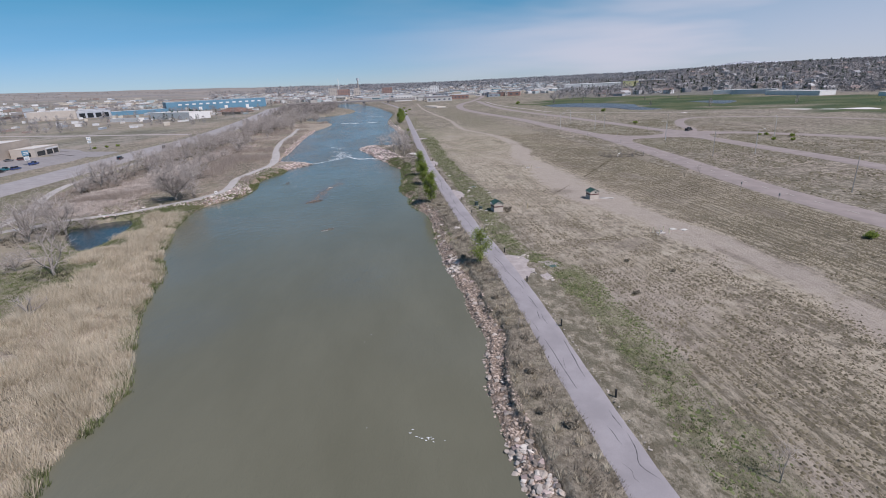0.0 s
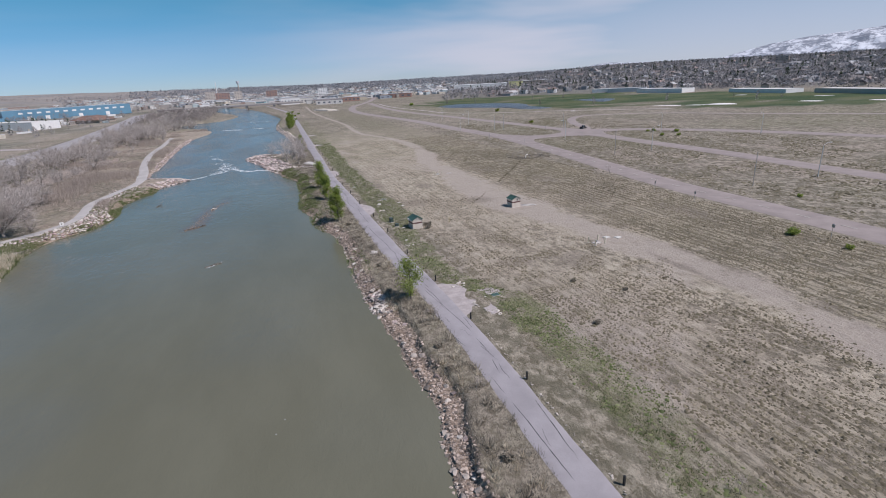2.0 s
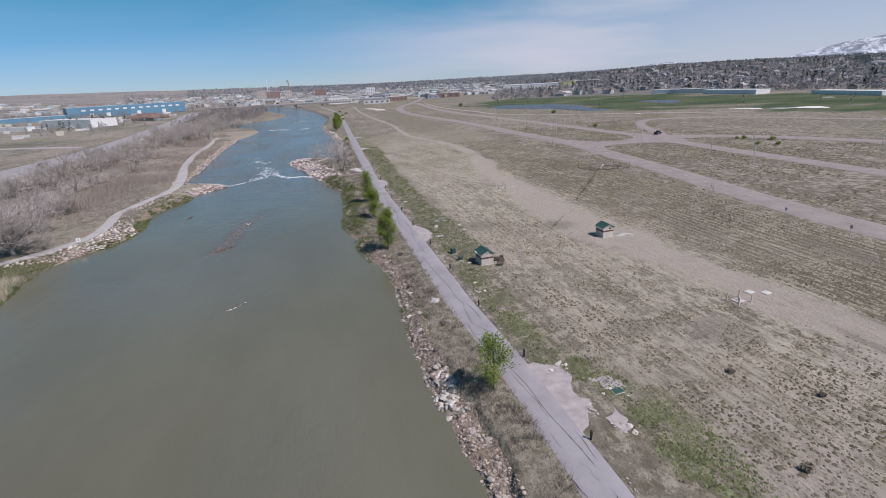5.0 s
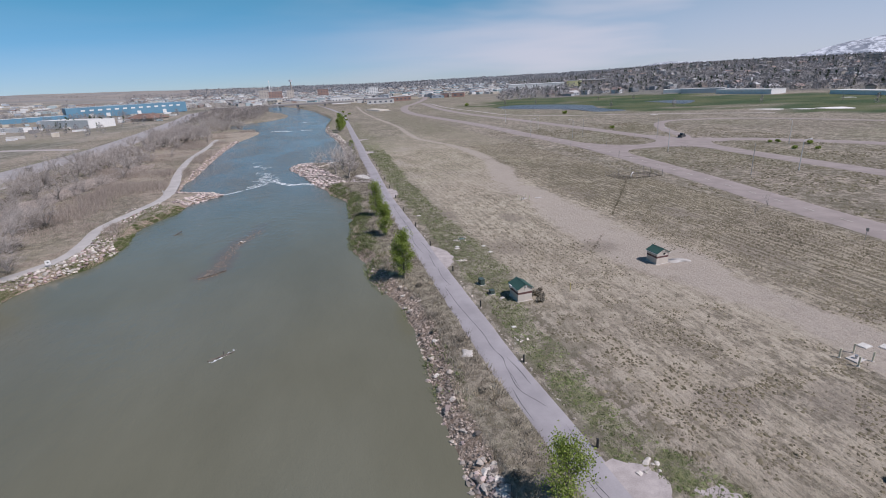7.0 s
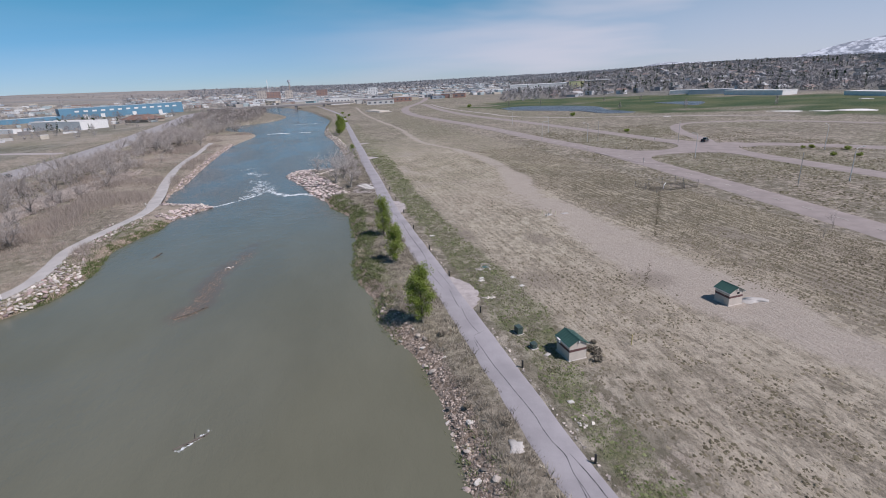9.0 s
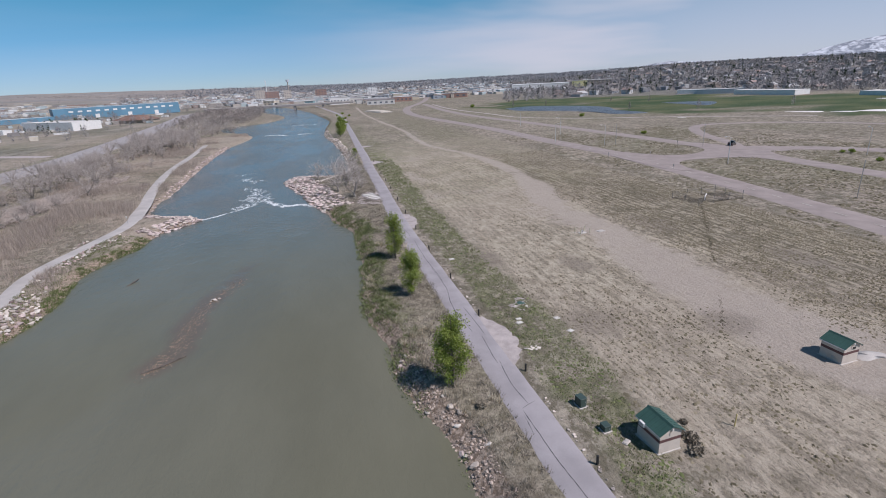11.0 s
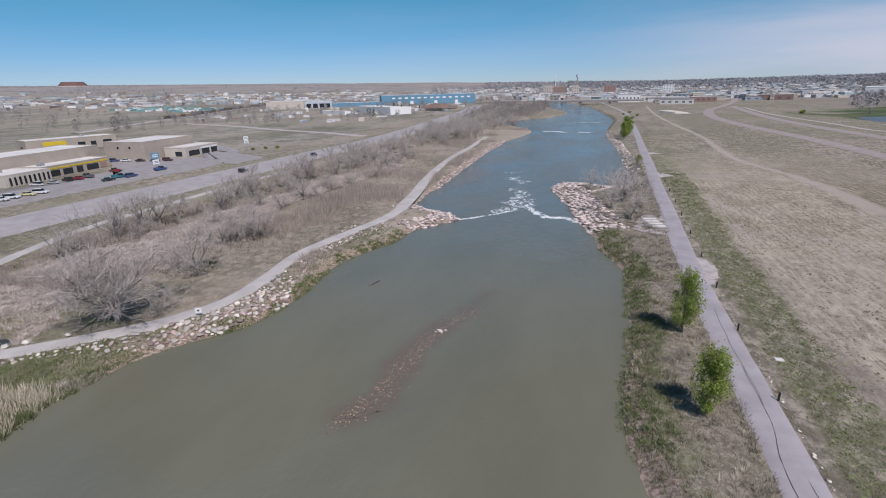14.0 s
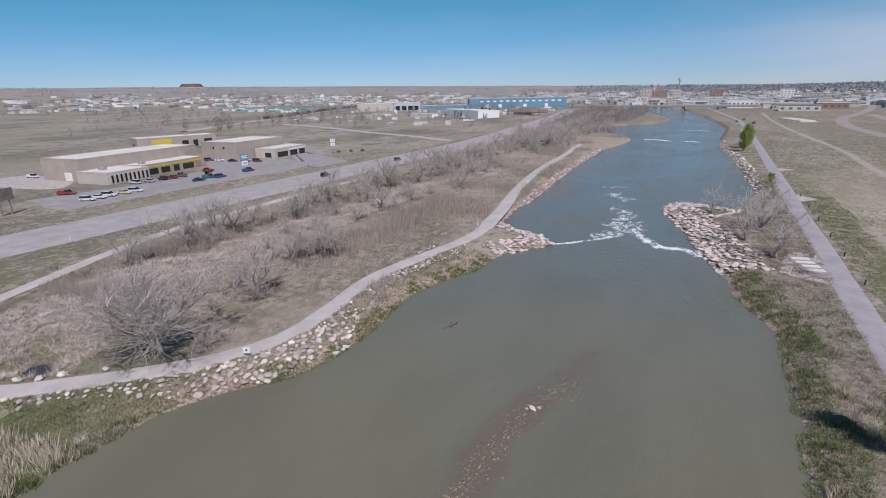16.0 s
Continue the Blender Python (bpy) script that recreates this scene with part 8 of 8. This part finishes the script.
for i in range(420):
    az = rng.uniform(-17, 9)
    r = 880 + 520 * rng.rand()
    x, y = -math.sin(radians(az)) * r, 100 + math.cos(radians(az)) * r
    if -140 < x < 32 and y < 1100 or x < -140 or abs(x - 95) < 20 and y < 1000 or (x > 150 and y < 960) or placed >= 130:
        continue
    placed += 1
    k = rng.randint(4)
    l, w, h = ((22, 16, 6), (20, 15, 8), (40, 20, 7), (14, 12, 5.5))[k]
    s = 0.7 + 0.6 * rng.rand()
    town_block(x, y, rng.choice([0, 90, 12, -20]) + rng.randn() * 4, l * s, w * s, h * s, NAMES[k], None, (1, 2, 1, 1)[k], (2, 3, 4, 1)[k])


def far_blocks(name, places, sizes, mat, label):
    """Buildings too far and too many to tell apart, as one mesh."""
    rng = np.random.RandomState(len(places))
    z = far_rise(places) - 0.3
    vs, fs = [], []
    cube = np.array([(-0.5, -0.5, 0), (0.5, -0.5, 0), (0.5, 0.5, 0), (-0.5, 0.5, 0), (-0.5, -0.5, 1), (0.5, -0.5, 1), (0.5, 0.5, 1), (-0.5, 0.5, 1)])
    quads = np.array([(0, 1, 5, 4), (1, 2, 6, 5), (2, 3, 7, 6), (3, 0, 4, 7)])
    roof = np.array([(4, 5, 6, 7)])
    for i, (p, s) in enumerate(zip(places, sizes)):
        a = rng.choice([0, 1.57, 0.4, 2.0]) + rng.randn() * 0.08
        c = cube * s
        r = np.column_stack([c[:, 0] * math.cos(a) - c[:, 1] * math.sin(a) + p[0], c[:, 0] * math.sin(a) + c[:, 1] * math.cos(a) + p[1], c[:, 2] + z[i]])
        b = 8 * len(vs)
        top = r.copy()
        top[:, 2] += 0.02
        vs += [r, top]
        fs += [quads + b, roof + b + 8]
    return stuff(name, np.vstack(vs), np.vstack(fs), mat, label, "buildings")


def island_material(name, cols):
    m, nt, p = material(name)
    r = nt.nodes.new("ShaderNodeValToRGB")
    r.color_ramp.interpolation = "CONSTANT"
    while len(r.color_ramp.elements) < len(cols):
        r.color_ramp.elements.new(0.5)
    for i, c in enumerate(cols):
        r.color_ramp.elements[i].position, r.color_ramp.elements[i].color = i / len(cols), (*c, 1)
    link(nt, n_island(nt), r.inputs[0])
    feed(nt, p.inputs["Base Color"], n_mix(nt, n_range(nt, n_noise(nt, n_coord(nt), 0.3, 4), 0.4, 0.75, 0.0, 0.25), r.outputs[0], (0.22, 0.2, 0.18)))
    p.inputs["Roughness"].default_value = 0.8
    return m


M_FARTOWN = island_material("far_town_walls", [(0.55, 0.52, 0.48), (0.36, 0.27, 0.23), (0.68, 0.67, 0.65), (0.44, 0.40, 0.36), (0.36, 0.40, 0.44), (0.58, 0.52, 0.43), (0.40, 0.47, 0.48), (0.74, 0.73, 0.72), (0.30, 0.28, 0.27)])
M_HILLHOME = island_material("hillside_home_walls", [(0.44, 0.42, 0.39), (0.30, 0.26, 0.235), (0.52, 0.51, 0.50), (0.25, 0.235, 0.23), (0.36, 0.345, 0.325), (0.29, 0.30, 0.315)])
n = 2400
az, r = np.radians(rng.uniform(-24, 17, n)), 1050 + 1700 * rng.rand(n) ** 1.2
spots = np.column_stack([-np.sin(az) * r, 100 + np.cos(az) * r])
spots = spots[~((spots[:, 0] < -150) & (spots[:, 1] < 1300))]
far_blocks("far_town", spots, np.column_stack([rng.uniform(10, 34, len(spots)), rng.uniform(9, 18, len(spots)), rng.uniform(4, 9, len(spots))]), M_FARTOWN, "distant low town buildings in pale and brick tones")
n = 130
az, r = np.radians(rng.uniform(16, 74, n)), 1250 + 700 * rng.rand(n)
spots = np.column_stack([-np.sin(az) * r, 100 + np.cos(az) * r])
az, r = np.radians(rng.uniform(14, 66, 520)), 1180 + 480 * rng.rand(520)
spots = np.vstack([spots, np.column_stack([-np.sin(az) * r, 100 + np.cos(az) * r])])
far_blocks("far_sheds", spots, np.column_stack([rng.uniform(8, 24, len(spots)) * (1 + 1.6 * (rng.rand(len(spots)) > 0.85)), rng.uniform(8, 15, len(spots)), rng.uniform(3, 5.5, len(spots))]), M_FARTOWN, "distant pale sheds and houses on the plain")
n = 620
az, r = np.radians(-rng.uniform(25, 74, n)), 760 + 2000 * rng.rand(n) ** 0.9
spots = np.column_stack([-np.sin(az) * r, 110 + np.cos(az) * r])
spots = spots[~((spots[:, 0] < 580) & (spots[:, 1] < 720))]
far_blocks("hillside_homes", spots, np.column_stack([rng.uniform(9, 20, len(spots)), rng.uniform(8, 12, len(spots)), rng.uniform(4, 7.0, len(spots))]), M_HILLHOME, "distant pale homes among the hillside trees")
# yards and trees round the works across the highway
yard = np.column_stack([rng.uniform(-520, -190, 420), rng.uniform(560, 1060, 420)])
yard = yard[(line_distance(yard, high_line) > 22) & (yard[:, 0] < -185)]
far_blocks("works_yards", yard[:90], np.column_stack([rng.uniform(4, 15, 90), rng.uniform(2.5, 6, 90), rng.uniform(2.0, 4.0, 90)]), M_FARTOWN, "parked trailers, sheds and stores in the works yards")
M_TEALBOX = plain("teal_container", (0.16, 0.34, 0.33), 0.6, vary=0.12, scale=0.5, random_by="object")
for i in range(64):
    along = rng.rand()
    x, y = -625 - 190 * along, 772 + 28 * along + 95 * rng.rand() ** 1.3
    c = empty("storage_container", x, y, float(far_rise(np.array([[x, y]]))[0]) - 0.15, rng.choice([10, 100]), "teal and white steel container in a storage yard", "container", "containers in the storage yard")
    part("body", box((12, 3, 3), (0, 0, 1.5), 0.1), M_TEALBOX if rng.rand() < 0.65 else M_WHITE, c)
    part("door", box((0.2, 2.7, 2.7), (6.02, 0, 1.5), 0.03), M_GREYMETAL, c)
mesa = np.array([-0.79, 0.615]) * 2900 + np.array([0, 110])
M_RED = plain("red_earth", (0.135, 0.075, 0.066), 0.95, vary=0.2, scale=0.05)
hill = empty("red_mesa", mesa[0], mesa[1], float(far_rise(mesa[None])[0]) - 6, 0, "flat-topped red earth mound on the far ridge", "mound")
bm = bmesh.new()
bmesh.ops.create_cone(bm, cap_ends=True, segments=22, radius1=95, radius2=68, depth=40, matrix=Matrix.Translation((0, 0, 22)) @ Matrix.Diagonal((1, 1, 0.62, 1)))
for v_ in bm.verts:
    v_.co.x += random.uniform(-5, 5)
    v_.co.z += random.uniform(-2, 2)
part("slope", bm, M_RED, hill)
hill.scale = (0.62, 0.62, 0.7)
part("foot", tube((0, 0, -16), (0, 0, 11), 150, 96, 22), M_TAN, hill)

# sheds at the foot of the hillside
for x0, y0, x1, y1, h, mat, lab in ((462, 655, 505, 612, 4.5, M_WHITE, "long white low stable building beyond the golf course"), (484, 577, 491, 506, 4.6, M_WHITE, "large grey-blue metal hall with white end walls"), (507, 452, 500, 380, 3.4, M_WHITE, "long grey shed with a white roof"),
                                    (512, 360, 500, 290, 3.6, M_TANLIGHT, "long tan shed beyond the golf course"), (505, 595, 470, 630, 5, M_GREYMETAL, "low grey annexe beyond the golf course")):
    l = math.hypot(x1 - x0, y1 - y0)
    b = hall("long_shed", (x0 + x1) / 2, (y0 + y1) / 2, math.degrees(math.atan2(y1 - y0, x1 - x0)), l, 22, h, mat, M_ROOFWHITE, lab, "shed")


# ---- houses and trees on the hillside ----
def house(l, w, h, label):
    ob = empty("house", 0, 0, 0, 0, label, "house", "houses on the hillside")
    part("wall", box((l, w, h + 1.5), (0, 0, h / 2 - 0.75)), M_HOUSEWALL, ob)
    bm = add_prism(bmesh.new(), [(-w / 2 - 0.5, h), (w / 2 + 0.5, h), (0, h + w * 0.3)], -l / 2 - 0.4, l / 2 + 0.4)
    bmesh.ops.rotate(bm, verts=bm.verts, cent=(0, 0, 0), matrix=Matrix.Rotation(radians(90), 3, "Z"))
    part("roof", bm, M_HOUSEROOF, ob)
    for k in (-1, 1):
        child("window", unit_window, ob, Matrix.Translation((k * l * 0.26, -w / 2 - 0.03, h * 0.55)) @ Matrix.Diagonal((l * 0.16, 0.15, h * 0.35, 1)))
    child("door", unit_window, ob, Matrix.Translation((0, -w / 2 - 0.03, h * 0.36)) @ Matrix.Diagonal((1.1, 0.15, 2.1, 1)))
    return ob


kinds = [house(15, 9, 3.2, "single-storey house with a dark gabled roof"), house(12, 10, 5.4, "two-storey pale house with a gabled roof"), house(20, 11, 3.4, "wide low house with a grey gabled roof")]
first = [True] * 3
for i in range(318):
    az = -rng.uniform(27, 72)
    r = 640 + 1300 * rng.rand() ** 0.9
    x, y = -math.sin(radians(az)) * r, 110 + math.cos(radians(az)) * r
    if x < 565 and y < 720 or (400 < x < 660 and y > 980):
        continue
    k = rng.randint(3)
    z = float(far_rise(np.array([[x, y]]))[0])
    m = pose(x, y, z, 0, 0, rng.choice([0, 90, 30, 120]) + rng.randn() * 5)
    if first[k]:
        first[k] = False
        kinds[k].matrix_basis = m
    else:
        copy_thing(kinds[k], m)


def far_trees(name, xy, height, mat, label, seed, clumps=32, width=0.36, size=0.13):
    """Many trees seen from far off, each an uneven cloud of small twig clumps on a stem."""
    rng = np.random.RandomState(seed)
    n = len(xy)
    z = far_rise(xy)
    h = height * (0.6 + 0.7 * rng.rand(n))
    u = rng.rand(n, clumps, 3)
    a = u[..., 0] * 2 * np.pi
    fz = u[..., 1]
    prof = np.sin(np.pi * (0.12 + 0.82 * fz)) if mat is not M_CONIFER else (1.05 - fz)
    rad = np.sqrt(u[..., 2]) * prof * width * h[:, None]
    c = np.stack([xy[:, None, 0] + np.cos(a) * rad, xy[:, None, 1] + np.sin(a) * rad, z[:, None] + h[:, None] * (0.08 + 0.92 * fz)], -1).reshape(-1, 3)
    s = np.repeat(h * size, clumps)[:, None]
    p = [c + rng.randn(len(c), 3) * s * 0.62 for _ in range(3)]
    v = np.stack(p, 1).reshape(-1, 3)
    tone = np.repeat(np.repeat(rng.rand(n), clumps) * 0.6 + 0.4 * rng.rand(len(c)), 3)
    return stuff(name, v, np.arange(len(v)).reshape(-1, 3), mat, label, "trees", tone)


def sector(n, a0, a1, r0, r1, power, seed):
    rng = np.random.RandomState(seed)
    az, r = np.radians(rng.uniform(a0, a1, n)), r0 + (r1 - r0) * rng.rand(n) ** power
    return np.column_stack([-np.sin(az) * r, 110 + np.cos(az) * r])


xy = sector(12500, -76, -22, 610, 2700, 0.85, 1)
xy = xy[~((xy[:, 0] < 545) & (xy[:, 1] < 720))]
far_trees("hillside_trees", xy, 9.5, M_HILLWOOD, "bare grey-brown trees among the hillside houses", 2)
xy = sector(1500, -72, -22, 720, 2700, 0.8, 3)
xy = xy[~((xy[:, 0] < 545) & (xy[:, 1] < 720))]
far_trees("hillside_conifers", xy, 11, M_CONIFER, "dark conifers among the hillside houses", 4, 30, 0.2)
xy = sector(4200, -30, 18, 1000, 3200, 0.8, 5)
xy = xy[~((xy[:, 0] > -140) & (xy[:, 0] < 20) & (xy[:, 1] < 1150))]
far_trees("town_trees", xy, 9, M_HILLWOOD, "bare trees among the town buildings", 6)
yard_xy = np.column_stack([np.random.RandomState(51).uniform(-600, -180, 420), np.random.RandomState(52).uniform(540, 1150, 420)])
yard_xy = yard_xy[(line_distance(yard_xy, high_line) > 20) & (value_noise(yard_xy, 60, 53) > 0.45)]
far_trees("works_trees", yard_xy, 7.5, M_HILLWOOD, "bare dark trees round the works yards", 54, 300, 0.38, 0.05)
xy = sector(7000, 12, 76, 900, 3800, 0.9, 7)
xy = xy[value_noise(xy * np.array([1, 2.2]), 190, 95) > 0.535]
xy = np.vstack([xy, sector(46, 36, 62, 540, 880, 1.0, 71)])
far_trees("plain_trees", xy, 7, M_FARWOOD, "scattered bare trees over the far plain", 8, 70, 0.40, 0.08)
far_trees("ridge_woods", np.vstack([sector(9000, -60, 3, 2300, 4600, 0.9, 21), sector(600, 2, 12, 2400, 4000, 0.9, 23)]), 9, M_HAZY_RIDGE, "woods over the far ridge behind town, greyed by painted haze", 22, 10, 0.8, 0.42)
rng = np.random.RandomState(17)
xy = np.column_stack([-160 + 45 * rng.rand(260), 540 + 420 * rng.rand(260)])
xy = np.vstack([xy[line_distance(xy, high_line) > 18], np.column_stack([-100 + 40 * rng.rand(240), 560 + 360 * rng.rand(240)])])
xy = xy[~inside(xy, river_ring)]
far_trees("riverside_woods", xy, 8, M_FARWOOD, "bare mauve-grey woods along the river bend", 9, 110, 0.46, 0.065)
xy = np.column_stack([-230 - 70 * rng.rand(40), 790 - 130 * rng.rand(40)])
far_trees("yard_conifers", xy[:26], 9, M_CONIFER, "dark conifers round the brown-roofed building", 10, 36, 0.22)
xy = np.column_stack([np.array([-420, -432, -455, -470, -500, -540, -405, -390, -520, -480.0]), np.array([480, 492, 500, 470, 520, 500, 455, 470, 560, 600.0])])
far_trees("prairie_trees", xy, 11, M_FARWOOD, "lone bare trees on the open grassland", 12, 620, 0.45, 0.04)

# ---- golf course ----
for ring, lab in (([(200, 594), (226, 606), (262, 570), (275, 525), (258, 478), (251, 430), (236, 435), (231, 480), (213, 518), (197, 545)], "blue pond on the golf course"), ([(338, 524), (356, 520), (373, 497), (352, 470), (334, 459), (336, 490)], "small blue pond on the golf course")):
    patch("golf_pond", ring, 0.12, M_GOLFWATER, lab, "pond", 3, lift=0.0)
for i, ring in enumerate(([(312, 364), (320, 360), (327, 348), (322, 346), (316, 354)], [(328, 345), (334, 343), (338, 334), (333, 335)], [(340, 338), (350, 338), (360, 334), (352, 318), (346, 324)], [(450, 405), (459, 404), (456, 396)], [(240, 379), (244, 379), (243, 375)], [(395, 300), (401, 300), (403, 285), (398, 286)],
                      [(420, 265), (426, 266), (430, 246), (424, 248)], [(455, 330), (462, 330), (464, 318)])):
    b = patch("sand_bunker", ring, 0.16, M_SAND, "white sand bunker in green turf", "bunker", i, kind="", lift=0.1)
xy = np.array([(265, 470), (300, 430), (360, 400), (420, 380), (430, 340), (395, 335), (350, 560), (250, 600), (220, 620), (330, 600.0)])
far_trees("golf_trees", xy, 6.5, M_FARWOOD, "thin pale young trees on the golf course", 14, 120, 0.25, 0.07)
M_CREAM = plain("cream_gravel", (0.56, 0.50, 0.42), 0.9, vary=0.1, scale=0.4)
pad = empty("cream_stockpile", 78, 692, 0, 12, "low cream gravel stockpile beside the road", "stockpile")
part("mound", box((13, 52, 1.6), (0, 0, 0.6), 0.6), M_CREAM, pad)
part("toe", box((16, 56, 0.4), (0, 0, 0.1), 0.12), M_SLAB, pad)


# ---- snowy mountain and far ridges ----
def mountain(name, a0, a1, r, heights, label, seed, mat, rows=26, cols=160, depth=340):
    az = np.linspace(a0, a1, cols)
    top = 31 + r * np.tan(np.radians(np.interp(az, *heights)))
    u = np.linspace(0, 1, rows)
    A, U = np.meshgrid(az, u)
    R = r - depth + depth * U
    x, y = -np.sin(np.radians(A)) * R, 110 + np.cos(np.radians(A)) * R
    q = np.column_stack([(A * 60).ravel(), (U * 260).ravel()])
    n = value_noise(q + 0.6 * (value_noise(q, 60, seed)[:, None] - 0.5) * 90, 55, seed + 1) * 0.55 + value_noise(q, 21, seed + 2) * 0.3 + value_noise(q, 9, seed + 3) * 0.15
    Z = 20 + (top[None] - 20) * U**0.85 + ((n.reshape(A.shape) - 0.5) * (top[None] - 25) * 0.42) * np.sin(np.pi * np.clip(U * 0.97, 0, 1)) * (1 - 0.6 * U)
    i = (np.arange(rows - 1)[:, None] * cols + np.arange(cols - 1)[None]).ravel()
    me = shade(mesh_np(name, np.column_stack([x.ravel(), y.ravel(), Z.ravel()]), np.stack([i, i + 1, i + cols + 1, i + cols], 1)))
    me.materials.append(mat)
    return tagged(new(name, me), label, "mountain", kind="structure")


def snow_material():
    m, nt, p = material("snowy_mountainside")
    v = n_coord(nt, (1, 1, 2.0))
    a = n_math(nt, "ADD", n_math(nt, "MULTIPLY", n_noise(nt, v, 0.012, 6, 0.65, 0.6), 0.7), n_math(nt, "MULTIPLY", n_noise(nt, v, 0.06, 4, 0.7), 0.3))
    # Haze put into both tones: rock lightened bluish, snow dulled.
    col = n_mix(nt, n_range(nt, a, 0.44, 0.56), (0.25, 0.27, 0.31), (0.70, 0.72, 0.76))
    feed(nt, p.inputs["Base Color"], col)
    p.inputs["Roughness"].default_value = 0.9
    return m


M_SNOW = snow_material()
mountain("snow_mountain", -47.5, -84, 4550, ([-84, -70, -60, -55, -52.5, -50.5, -49, -47.5], [3.2, 2.7, 2.25, 1.85, 1.5, 1.05, 0.62, 0.3]), "long snow-streaked mountain ridge on the horizon", 5, M_SNOW)
mountain("snow_ridge", -34.5, -44, 4600, ([-44, -41.5, -39.5, -38, -36.5, -34.5], [0.30, 0.55, 0.60, 0.72, 0.55, 0.15]), "low snow-dusted ridge behind the hillside", 9, M_SNOW, 14, 60, 200)
